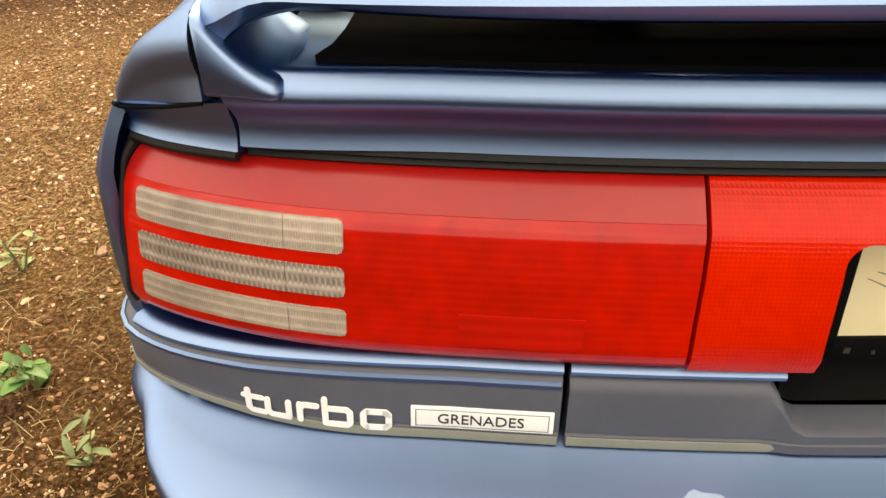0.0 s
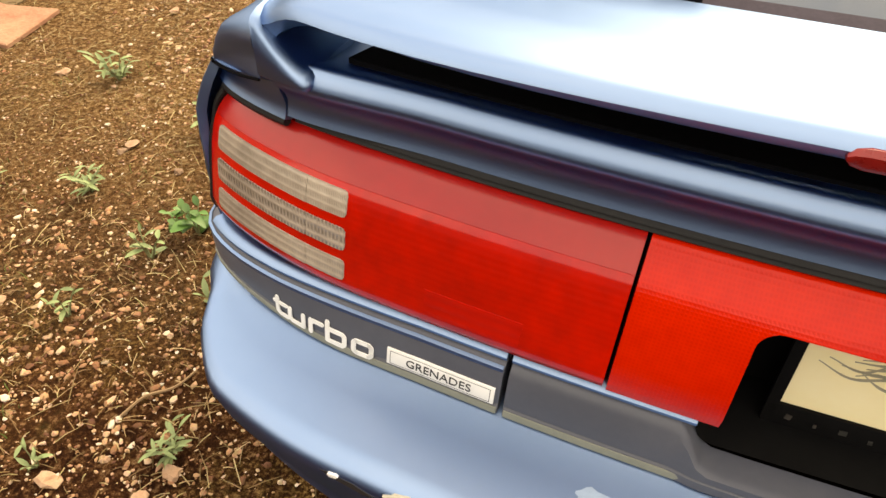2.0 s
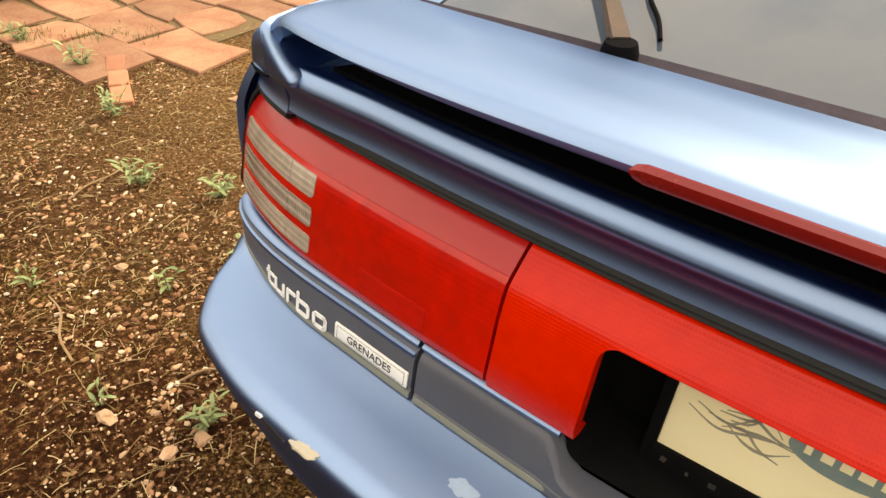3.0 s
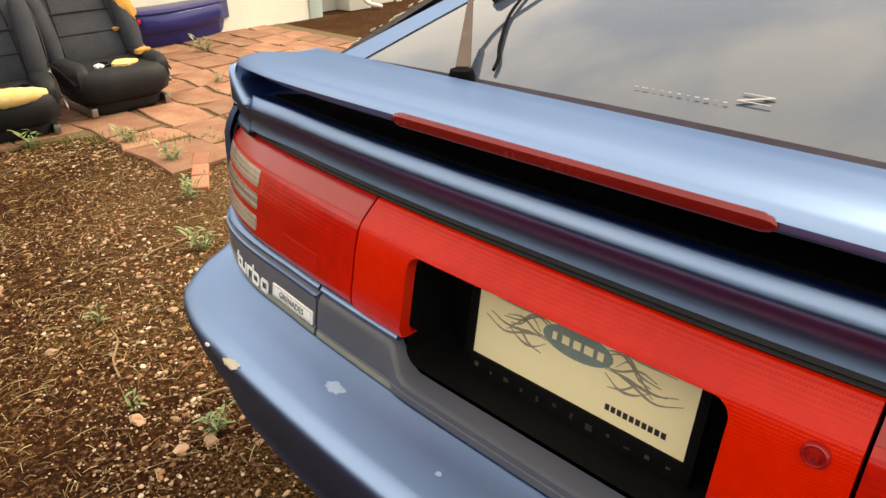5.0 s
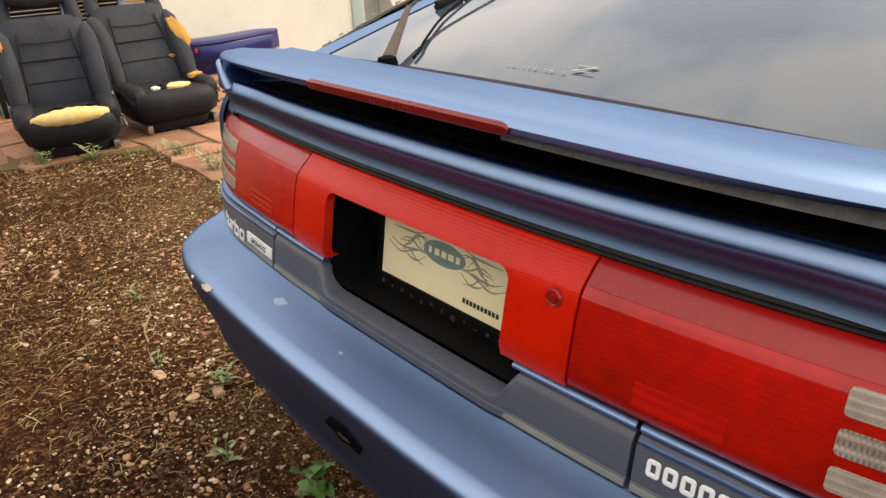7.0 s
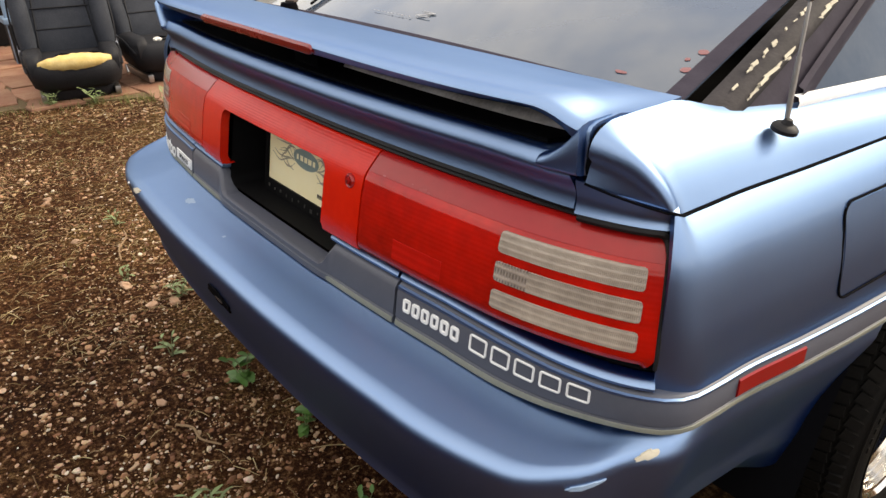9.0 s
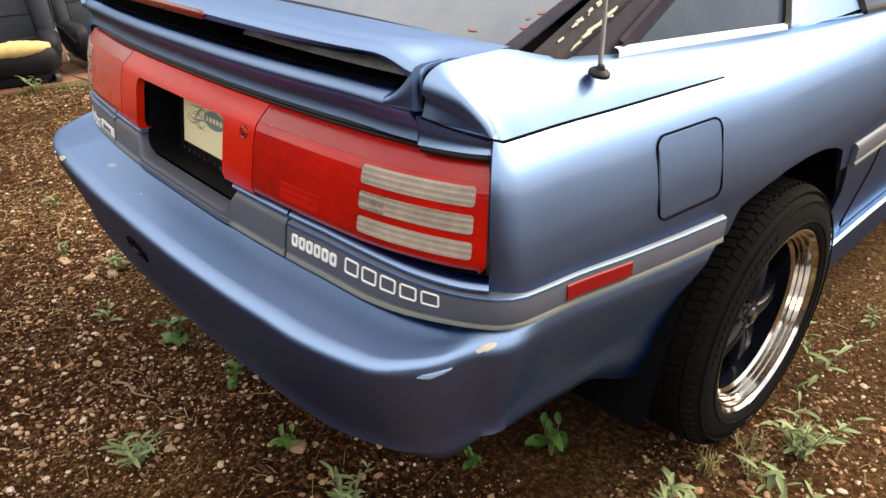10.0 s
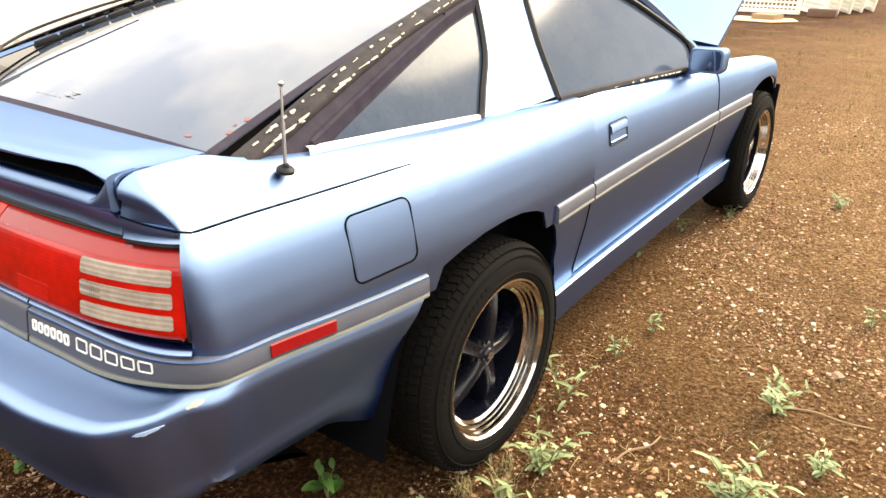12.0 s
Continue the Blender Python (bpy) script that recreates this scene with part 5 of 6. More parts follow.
        part("spoke", bm, SPOKE, hub, "dished black spoke", 50)
    bm = bmesh.new()
    lathe(bm, [(0, .066), (.017, .0655), (.021, .063), (.023, .058), (.024, .05)], 24, turn)
    cap = part("centre_cap", bm, SPOKE, hub, "black centre cap")
    bm = bmesh.new()
    prism(bm, [(.011 * math.cos(a), .011 * math.sin(a)) for a in [2 * math.pi * i / 16 for i in range(16)]], .001, turn @ pose(0, 0, .0655))
    part("cap_emblem", bm, CHROME, cap, "plain silver emblem")
    for k in range(5):
        bm = bmesh.new()
        a = radians(72 * k + 54)
        lathe(bm, [(0, .060), (.006, .060), (.007, .055), (.008, .03)], 6, turn @ pose(.038 * math.cos(a), .038 * math.sin(a), -.006))
        part("wheel_nut", bm, CHROME, hub, "chrome wheel nut")
    return hub


first = wheel(False)
first.matrix_basis = pose(.777, HUB_Y, HUB_Z, 0, 0, 0)
for side, y in ((1, HUB_Y2), (-1, HUB_Y), (-1, HUB_Y2)):
    copy_thing(first, pose(side * .777, y, HUB_Z, 25 * y, 0, 0 if side > 0 else 180))

# ---------------------------------------------------------------- ground
def ground_material():
    m = bpy.data.materials.new("red_brown_dirt")
    m.use_nodes = True
    n, l = m.node_tree.nodes, m.node_tree.links
    p = n["Principled BSDF"]
    p.inputs["Roughness"].default_value = 0.95
    p.inputs["Specular IOR Level"].default_value = 0.08
    at = n.new("ShaderNodeTexCoord")

    def noise_at(scale, detail=8, rough=.6):
        t = n.new("ShaderNodeTexNoise")
        t.inputs["Scale"].default_value = scale
        t.inputs["Detail"].default_value = detail
        t.inputs["Roughness"].default_value = rough
        l.new(at.outputs["Object"], t.inputs["Vector"])
        return t.outputs["Fac"]

    def ramp_of(fac, stops):
        r = n.new("ShaderNodeValToRGB")
        while len(r.color_ramp.elements) < len(stops):
            r.color_ramp.elements.new(.5)
        for e, (pos, col) in zip(r.color_ramp.elements, stops):
            e.position, e.color = pos, (*col, 1)
        l.new(fac, r.inputs["Fac"])
        return r.outputs["Color"]

    def mixed(fac, a, b, mode="MIX"):
        x = n.new("ShaderNodeMix")
        x.data_type, x.blend_type = "RGBA", mode
        if isinstance(fac, float):
            x.inputs[0].default_value = fac
        else:
            l.new(fac, x.inputs[0])
        l.new(a, x.inputs[6])
        l.new(b, x.inputs[7])
        return x.outputs[2]
    base = ramp_of(noise_at(1.6), [(.36, (.027, .0070, .0020)), (.52, (.060, .0180, .0052)), (.70, (.130, .052, .0175))])
    grit = ramp_of(noise_at(60, 6, .75), [(.40, (.004, .0012, .0004)), (.47, (.024, .008, .0026)), (.54, (.092, .037, .013)), (.66, (.38, .22, .11))])
    col = mixed(.62, base, grit)
    # dry straw and thin grass in broad patches
    straw = ramp_of(noise_at(120, 4, .6), [(.42, (.034, .016, .0035)), (.52, (.15, .088, .023)), (.64, (.42, .28, .10))])
    mask = ramp_of(noise_at(1.3, 10, .72), [(.51, (0, 0, 0)), (.65, (.5, .5, .5))])
    col = mixed(mask, col, straw)
    green = ramp_of(noise_at(45, 4, .6), [(.42, (.038, .048, .011)), (.68, (.12, .115, .035))])
    gmask = ramp_of(noise_at(1.7, 12, .78), [(.60, (0, 0, 0)), (.74, (.6, .6, .6))])
    col = mixed(gmask, col, green)
    # paler sandy ground on the car's left; on its right it paints in sunlight
    sand_and_sun = ramp_of(noise_at(75, 6, .7), [(.38, (.085, .038, .013)), (.50, (.24, .130, .050)), (.64, (.56, .38, .20))])
    for centre, inner_r, outer_r in (((-2.0, 2.0, 0), .8, 1.9), ((3.2, 4.6, 0), 2.0, 5.2), ((6.0, 11.0, 0), 4.5, 8.0)):
        away = n.new("ShaderNodeVectorMath")
        away.operation = "DISTANCE"
        away.inputs[1].default_value = centre
        l.new(at.outputs["Object"], away.inputs[0])
        near = n.new("ShaderNodeMapRange")
        near.inputs["From Min"].default_value = outer_r
        near.inputs["From Max"].default_value = inner_r
        near.inputs["To Max"].default_value = 1.3
        near.clamp = True
        l.new(away.outputs["Value"], near.inputs["Value"])
        torn = n.new("ShaderNodeMath")
        torn.operation = "MULTIPLY"
        torn.use_clamp = True
        l.new(near.outputs["Result"], torn.inputs[0])
        l.new(noise_at(2.4, 9, .7), torn.inputs[1])
        col = mixed(torn.outputs[0], col, sand_and_sun)
    l.new(col, p.inputs["Base Color"])
    add = n.new("ShaderNodeMath")
    add.operation = "ADD"
    l.new(noise_at(38, 8, .75), add.inputs[0])
    l.new(noise_at(220, 4, .6), add.inputs[1])
    b = n.new("ShaderNodeBump")
    b.inputs["Strength"].default_value = 1.0
    b.inputs["Distance"].default_value = 0.02
    l.new(add.outputs[0], b.inputs["Height"])
    l.new(b.outputs["Normal"], p.inputs["Normal"])
    return m


def ground_z(x, y):
    near = max(0.0, 1 - max(abs(x), abs(y - 2)) / 25)
    return (.010 * noise.noise(Vector((x * 1.6, y * 1.6, 3))) + .006 * noise.noise(Vector((x * 7, y * 7, 9))) + .0035 * noise.noise(Vector((x * 23, y * 23, 5)))) * near - .004


def spread_axis(lo, hi, far):
    out = list(np.arange(lo, hi, .035))
    step, v = .05, hi
    while v < far:
        out.append(v)
        v += step
        step *= 1.22
    out.append(far)
    step, v = .05, lo - .05
    left = []
    while v > -far:
        left.append(v)
        step *= 1.22
        v -= step
    left.append(-far)
    return list(reversed(left)) + out


gx, gy = spread_axis(-4.6, 2.6, 900.0), spread_axis(-.7, 4.4, 900.0)
verts = [(x, y, ground_z(x, y)) for y in gy for x in gx]
nx = len(gx)
faces = [(j * nx + i, j * nx + i + 1, (j + 1) * nx + i + 1, (j + 1) * nx + i) for j in range(len(gy) - 1) for i in range(nx - 1)]
me = bpy.data.meshes.new("ground")
me.from_pydata(verts, [], faces)
me.polygons.foreach_set("use_smooth", [True] * len(me.polygons))
me.materials.append(ground_material())
ground = tagged(new("ground", me), "red-brown dirt yard with pebbles and thin dry grass", "ground", kind="structure")

# ---- gravel: pebbles too many to count
def island_material(name, stops):
    m = bpy.data.materials.new(name)
    m.use_nodes = True
    n, l = m.node_tree.nodes, m.node_tree.links
    p = n["Principled BSDF"]
    p.inputs["Roughness"].default_value = 0.85
    p.inputs["Specular IOR Level"].default_value = 0.25
    g = n.new("ShaderNodeNewGeometry")
    r = n.new("ShaderNodeValToRGB")
    while len(r.color_ramp.elements) < len(stops):
        r.color_ramp.elements.new(.5)
    for e, (pos, col) in zip(r.color_ramp.elements, stops):
        e.position, e.color = pos, (*col, 1)
    l.new(g.outputs["Random Per Island"], r.inputs["Fac"])
    t = n.new("ShaderNodeTexNoise")
    t.inputs["Scale"].default_value = 130
    t.inputs["Detail"].default_value = 4
    at = n.new("ShaderNodeTexCoord")
    l.new(at.outputs["Object"], t.inputs["Vector"])
    x = n.new("ShaderNodeMix")
    x.data_type, x.blend_type = "RGBA", "MULTIPLY"
    x.inputs[0].default_value = .5
    l.new(r.outputs["Color"], x.inputs[6])
    l.new(t.outputs["Color"], x.inputs[7])
    l.new(x.outputs[2], p.inputs["Base Color"])
    return m


ICO = bmesh.new()
bmesh.ops.create_icosphere(ICO, subdivisions=1, radius=1.0)
ICO_V = [tuple(v.co) for v in ICO.verts]
ICO_F = [tuple(v.index for v in f.verts) for f in ICO.faces]
ICO.free()


def pebbles(name, count, area, size, mat, label, seed, power=2.2):
    rng = random.Random(seed)
    verts, faces = [], []
    while len(verts) < count * 12:
        x, y = rng.uniform(area[0], area[1]), rng.uniform(area[2], area[3])
        if noise.noise(Vector((x * 1.5, y * 1.5, seed))) < rng.uniform(-.45, .45):
            continue
        # thinner towards the edges of the strewn ground
        if min(x - area[0], area[1] - x, y - area[2], area[3] - y) < .9 * rng.random() ** 1.5:
            continue
        if -.75 < x < .75 and .45 < y < 4.0:
            continue
        if x < -4.2 or (x < -3.0 and y > 1.45 + .95 * (x + 3.3)):
            continue
        r = size[0] + (size[1] - size[0]) * rng.random() ** power
        a = rng.uniform(0, 2 * math.pi)
        ca, sa = math.cos(a), math.sin(a)
        sx, sy, sz = r * rng.uniform(.8, 1.4), r * rng.uniform(.6, 1.0), r * rng.uniform(.4, .7)
        z0 = ground_z(x, y) + sz * rng.uniform(.1, .5)
        b = len(verts)
        for vx, vy, vz in ICO_V:
            k = rng.uniform(.62, 1.22)
            px, py, pz = vx * sx * k, vy * sy * k, vz * sz * k
            verts.append((x + px * ca - py * sa, y + px * sa + py * ca, z0 + pz))
        faces += [(b + i, b + j, b + k2) for i, j, k2 in ICO_F]
    me = bpy.data.meshes.new(name)
    me.from_pydata(verts, [], faces)
    me.materials.append(mat)
    return tagged(new(name, me), label, "gravel", kind="stuff")


PEBBLE = island_material("pebbles", [(0, (.10, .04, .02)), (.30, (.28, .13, .065)), (.62, (.50, .29, .16)), (.88, (.60, .41, .26)), (1, (.78, .66, .52))])
pebbles("gravel", 46000, (-4.9, 4.0, -1.5, 7.0), (.0028, .0125), PEBBLE, "small tan, grey and white pebbles scattered over the dirt", 1)
pebbles("fine_gravel", 42000, (-3.2, 2.9, -1.1, 3.7), (.002, .006), PEBBLE, "fine brown grit over the dirt", 2)
# loose stones that one could pick up
ROCK = material("brown_stone", (.30, .17, .10), .9, second=(.46, .33, .23), scale=25, spread=.4, bump=.4, bump_scale=90)
rng = random.Random(77)
for i in range(52):
    while True:
        x, y = (rng.uniform(-2.4, -1.0), rng.uniform(-.1, 2.2)) if i % 2 else (rng.uniform(-.6, 2.2), rng.uniform(-.35, 2.6))
        if not (-.85 < x < .92 and y > .25):
            break
    bm = bmesh.new()
    bmesh.ops.create_icosphere(bm, subdivisions=2, radius=1.0)
    r = rng.uniform(.008, .019)
    off = Vector((rng.random() * 9, rng.random() * 9, 0))
    for v in bm.verts:
        v.co *= 1 + .75 * noise.noise(v.co * 1.1 + off)
        v.co = Vector((v.co.x * r * 1.3, v.co.y * r, v.co.z * r * .6))
    ob = link_mesh("stone", bm, ROCK, sharp=16)
    ob.location = (x, y, ground_z(x, y) + r * .25)
    ob.rotation_euler = (0, 0, rng.uniform(0, 6))
    tagged(ob, "small brown stone half sunk in dirt", "stone", "loose stones")

# twigs and straw
STRAW = island_material("dry_straw", [(0, (.11, .058, .026)), (.5, (.28, .175, .078)), (1, (.56, .43, .23))])
rng = random.Random(14)
bm = bmesh.new()
for i in range(13500):
    x, y = (rng.uniform(-4.2, 2.6), rng.uniform(-.5, 3.2)) if i % 2 else (rng.uniform(-4.3, -.9), rng.uniform(-.4, 2.2))
    a, ln = rng.uniform(0, 6.28), rng.uniform(.012, .05) * (2 if rng.random() < .12 else 1)
    d = Vector((math.cos(a), math.sin(a), rng.uniform(-.05, .12))) * ln
    p = Vector((x, y, ground_z(x, y) + .004))
    if -.8 < x < .8 and y > .3:
        continue
    tube(bm, [p, p + d * .5 + Vector((0, 0, .004)), p + d], [.0014, .0012, .0007], 3, caps=False)
tagged(link_mesh("straw_litter", bm, STRAW), "scattered bits of dry straw on the dirt", "straw", kind="stuff")
TWIG = material("dry_twig", (.27, .17, .09), .9, second=(.16, .10, .06), scale=30)
for x, y, a, ln in ((1.33, .80, -30, .35), (1.62, 1.75, 10, .26), (-1.65, .10, 160, .30), (1.20, 1.25, 70, .22), (-.35, -.10, 20, .16), (-1.2, .25, 60, .18), (1.9, 2.9, 15, .4), (-2.2, .55, 100, .25), (.45, .02, 140, .14)):
    bm = bmesh.new()
    tube(bm, catmull([(-ln / 2, 0, .006), (-ln / 6, .012, .010), (ln / 6, -.008, .012), (ln / 2, .01, .004)], 4), [.0035] * 8 + [.003] * 4 + [.002], 5)
    ob = link_mesh("twig", bm, TWIG)
    ob.matrix_world = pose(x, y, ground_z(x, y), 0, 0, a)
    tagged(ob, "thin dry brown twig lying on dirt", "twig", "twigs")

# ---------------------------------------------------------------- weeds
LEAF = material("grey_green_leaf", (.15, .20, .080), .6, second=(.27, .31, .15), scale=30, spread=.25)
LEAF2 = material("fresh_green_leaf", (.055, .135, .025), .5, second=(.10, .20, .045), scale=30, spread=.25)
STEM = material("weed_stem", (.16, .17, .08), .7)


def leaf_mesh(length, width, bend_):
    bm = bmesh.new()
    rows = []
    for i in range(6):
        t = i / 5
        w = width * math.sin(math.pi * (t * .88 + .06)) ** .8 / 2
        z = -bend_ * t * t * length
        rows.append([Vector((-w, t * length, z + w * .35)), Vector((0, t * length, z)), Vector((w, t * length, z + w * .35))])
    grid(bm, rows)
    me = bpy.data.meshes.new("leaf")
    for f in bm.faces:
        f.smooth = True
    bm.to_mesh(me)
    bm.free()
    return me


def weed(seed, height, leaves, length, width, mat, label, stems=3, category="weed"):
    rng = random.Random(seed)
    top = thing("weed", label, category, group="weeds")
    meshes = [leaf_mesh(length * k, width * k, b) for k, b in ((1, .25), (.8, .5), (.6, .15))]
    for me in meshes:
        me.materials.append(mat)
    for s in range(stems):
        a = 2 * math.pi * s / stems + rng.uniform(-.5, .5)
        lean = rng.uniform(.15, .75) if stems > 1 else .1
        h = height * rng.uniform(.65, 1)
        tip = Vector((math.cos(a) * lean * h, math.sin(a) * lean * h, h))
        mid = tip * .5 + Vector((0, 0, .08 * h))
        line = catmull([(0, 0, -.01), mid, tip], 4)
        bm = bmesh.new()
        tube(bm, line, [.0022 - .0014 * i / (len(line) - 1) for i in range(len(line))], 4, caps=False)
        part("stem", bm, STEM, top)
        for k in range(leaves):
            t = (k + .6) / leaves
            p = line[min(len(line) - 1, int(t * (len(line) - 1) + .5))]
            ob = new("leaf", rng.choice(meshes))
            ob.parent = top
            ob.location = p
            ob.rotation_euler = (radians(rng.uniform(5, 55)), radians(rng.uniform(-15, 15)), k * 2.4 + rng.uniform(-.4, .4))
            ob.scale = (1.0 - .25 * t,) * 3
    return top


def plant_all(templates, places):
    used = set()
    for i, (k, x, y, sc, turn) in enumerate(places):
        m = pose(x, y, ground_z(x, y), 0, 0, turn)
        if k not in used:
            templates[k].matrix_basis = m
            templates[k].scale = (sc,) * 3
            used.add(k)
        else:
            ob = copy_thing(templates[k], m)
            ob.scale = (sc,) * 3


GREY = "grey-green leafy weed growing from the dirt"
templates = [weed(1, .13, 8, .062, .016, LEAF, GREY, 6), weed(2, .09, 7, .055, .015, LEAF, "low " + GREY, 5), weed(3, .21, 11, .068, .017, LEAF, "tall " + GREY, 2),
             weed(4, .09, 4, .055, .034, LEAF2, "broad-leaved green seedling on the dirt", 4), weed(5, .06, 4, .035, .012, LEAF, "small " + GREY, 3)]
PLACES = [(2, .91, 1.33, 1.0, 20), (0, 1.02, 1.00, 1.1, 60), (0, 1.10, .74, 1.15, 200), (1, .90, .62, 1.2, 100), (3, .60, .57, 1.15, 0), (0, 1.50, 1.18, 1.2, 10),
          (1, 1.36, 1.03, .9, 80), (0, 1.47, 1.68, 1.0, 300), (4, .93, 1.69, 1.3, 0), (4, .98, 1.94, 1.2, 90), (1, 1.65, 1.46, .9, 45), (1, 1.47, 1.16, 1.1, 140),
          (4, .84, 3.38, 1.4, 30), (4, .70, 3.03, 1.3, 10), (4, .64, 2.63, 1.5, 200), (4, .88, .48, 1.4, 0), (1, .76, .36, 1.0, 45), (0, .40, .10, .8, 10), (3, .15, .10, .75, 0),
          (1, -.07, -.18, 1.0, 60), (3, -.48, .10, 1.25, 120), (3, -.20, .14, .8, 220), (4, -.76, -.02, 1.3, 0), (4, 1.64, 2.48, 1.5, 0), (3, .50, .40, .6, 40),
          (3, -1.42, .72, 1.2, 0), (4, -1.66, 1.15, 2.0, 10), (4, -1.22, .52, 1.6, 100), (1, -2.15, 1.31, 1.2, 0), (1, -1.82, .77, 1.0, 50), (3, -1.48, .73, .9, 90), (4, -1.49, .60, 1.6, 0),
          (1, -1.09, .13, .8, 200), (1, -2.08, .64, 1.1, 20), (4, -1.55, .36, 1.3, 60), (4, -1.86, .13, 1.2, 10), (4, -1.33, .02, 1.0, 150), (0, -2.62, .87, .9, 0), (1, -3.14, 1.05, 1.2, 0),
          (0, -4.10, .36, .9, 30), (1, -4.02, .62, 1.2, 60), (1, -3.62, 1.02, 1.1, 0), (0, -4.5, 2.1, .8, 0), (1, -5.6, 2.6, 1.6, 0), (0, 2.05, 3.3, 1.0, 0), (1, 1.3, 3.9, 1.0, 0)]
plant_all(templates, PLACES)

# tufts of grass: dry by the wheel, thin green along the paving
def tuft(name, places, blades, length, mat, label, seed):
    rng = random.Random(seed)
    bm = bmesh.new()
    for x, y, r in places:
        for i in range(blades):
            a, b = rng.uniform(0, 6.28), rng.uniform(0, 6.28)
            p = Vector((x + math.cos(b) * r * rng.random(), y + math.sin(b) * r * rng.random(), 0))
            p.z = ground_z(p.x, p.y) - .003
            h = length * rng.uniform(.5, 1.1)
            out = Vector((math.cos(a), math.sin(a), 0)) * h * rng.uniform(.2, .9)
            w = Vector((-math.sin(a), math.cos(a), 0)) * .0016
            q = p + out * .4 + Vector((0, 0, h * .6))
            e = p + out + Vector((0, 0, h * rng.uniform(.5, .9)))
            v = [bm.verts.new(c) for c in (p - w, p + w, q + w * .8, q - w * .8, e)]
            bm.faces.new(v[:4])
            bm.faces.new((v[3], v[2], v[4]))
    return tagged(link_mesh(name, bm, mat), label, "grass", kind="stuff")


DRYG = island_material("dry_grass", [(0, (.22, .17, .07)), (1, (.46, .39, .20))])
GREENG = island_material("thin_green_grass", [(0, (.07, .10, .02)), (.6, (.16, .18, .05)), (1, (.28, .26, .10))])
tuft("dry_grass", [(.93, .93, .05), (.97, .86, .03), (.89, .80, .03), (1.0, 1.05, .03)], 45, .08, DRYG, "tuft of dry straw-coloured grass beside the tyre", 3)
rng = random.Random(31)
spots = [(-4.1 + .12 * rng.uniform(-1, 1) + .1 * k / 12, .0 + .75 * k / 12, .09) for k in range(12)] + [(-4.0 + .8 * k / 30 + rng.uniform(-.08, .08), .72 + .78 * k / 30 + rng.uniform(-.1, .1), .09) for k in range(30)]
spots += [(rng.uniform(-6.2, -3.6), rng.uniform(1.6, 2.9), .05) for i in range(30)]
tuft("yard_grass", spots, 16, .07, GREENG, "thin green grass along the paving's edge", 4)
spots = [(rng.uniform(-4.3, -1.1), rng.uniform(-.3, 2.8), .10) for i in range(70)] + [(rng.uniform(1.0, 3.4), rng.uniform(1.5, 7), .10) for i in range(40)]
spots = [s for s in spots if not (s[0] < -2.9 and s[1] > 1.3)]
tuft("sparse_grass", spots, 9, .035, GREENG, "short sparse grass growing through the dirt", 6)
spots = [(rng.uniform(-9, 2), rng.uniform(3.5, 14), .35) for i in range(200)]
spots = [s for s in spots if not (-1.1 < s[0] < 1.1 and s[1] < 5)and not (s[0] < -3 and s[1] < 6)]
tuft("far_grass", spots, 30, .07, GREENG, "grass at the yard's edge", 7)

# ---------------------------------------------------------------- paving
PAVER = material("red_sandstone_paver", (.215, .082, .046), .88, second=(.32, .185, .115), scale=4, amount=.9, spread=.22, bump=.3, bump_scale=70)
JOINT = material("dirt_joint", (.12, .07, .035), .95, second=(.10, .09, .03), scale=9)


def paved(x, y):
    if x < -4.62 + .35 * (y - .9) * (1 if y < .9 else .55):
        return -12 < x and -3 < y < 4.6
    return -4.9 < x < -3.35 and 1.32 + .30 * max(0, x + 3.9) < y < 4.2


bm = bmesh.new()
prism(bm, [(-12, -3), (-5.6, -3), (-4.95, .3), (-4.75, .92), (-4.45, 1.60), (-3.90, 1.70), (-3.50, 1.85), (-3.50, 4.3), (-5.0, 4.6), (-12, 4.6)], .018, pose(0, 0, -.012))
patio = tagged(link_mesh("paving", bm, JOINT), "red stone paving with grassy joints", "paving", kind="structure")
rng = random.Random(6)
row_y = -3.0
stones = []
while row_y < 4.6:
    h = rng.uniform(.30, .46)
    x = -9.2 + rng.uniform(0, .4)
    while x < -2.7:
        w = rng.uniform(.34, .62)
        cx, cy = x + w / 2, row_y + h / 2
        if paved(cx, cy):
            stones.append((cx, cy, w, h))
        x += w
    row_y += h
stones.sort(key=lambda q: (q[0] + 3) ** 2 + (q[1] - 1.2) ** 2)
for cx, cy, w, h in stones[:290]:
    bm = bmesh.new()
    g = .014
    pts = []
    for sx, sy in ((-1, -1), (0, -1), (1, -1), (1, 0), (1, 1), (0, 1), (-1, 1), (-1, 0)):
        pts.append((sx * (w / 2 - g) + rng.uniform(-.045, .022), sy * (h / 2 - g) + rng.uniform(-.045, .022)))
    low = [bm.verts.new((px, py, 0)) for px, py in pts]
    mid = [bm.verts.new((px, py, .016)) for px, py in pts]
    top = [bm.verts.new((px * .975, py * .965, .021 + rng.uniform(-.002, .002))) for px, py in pts]
    bm.faces.new(top)
    for i in range(8):
        bm.faces.new((low[i - 1], low[i], mid[i], mid[i - 1]))
        bm.faces.new((mid[i - 1], mid[i], top[i], top[i - 1]))
    ob = part("paver", bm, PAVER, patio, "", 30)
    ob.location = (cx, cy, -.002)
    ob.rotation_euler = (radians(rng.uniform(-.7, .7)), radians(rng.uniform(-.7, .7)), radians(rng.uniform(-2, 2)))
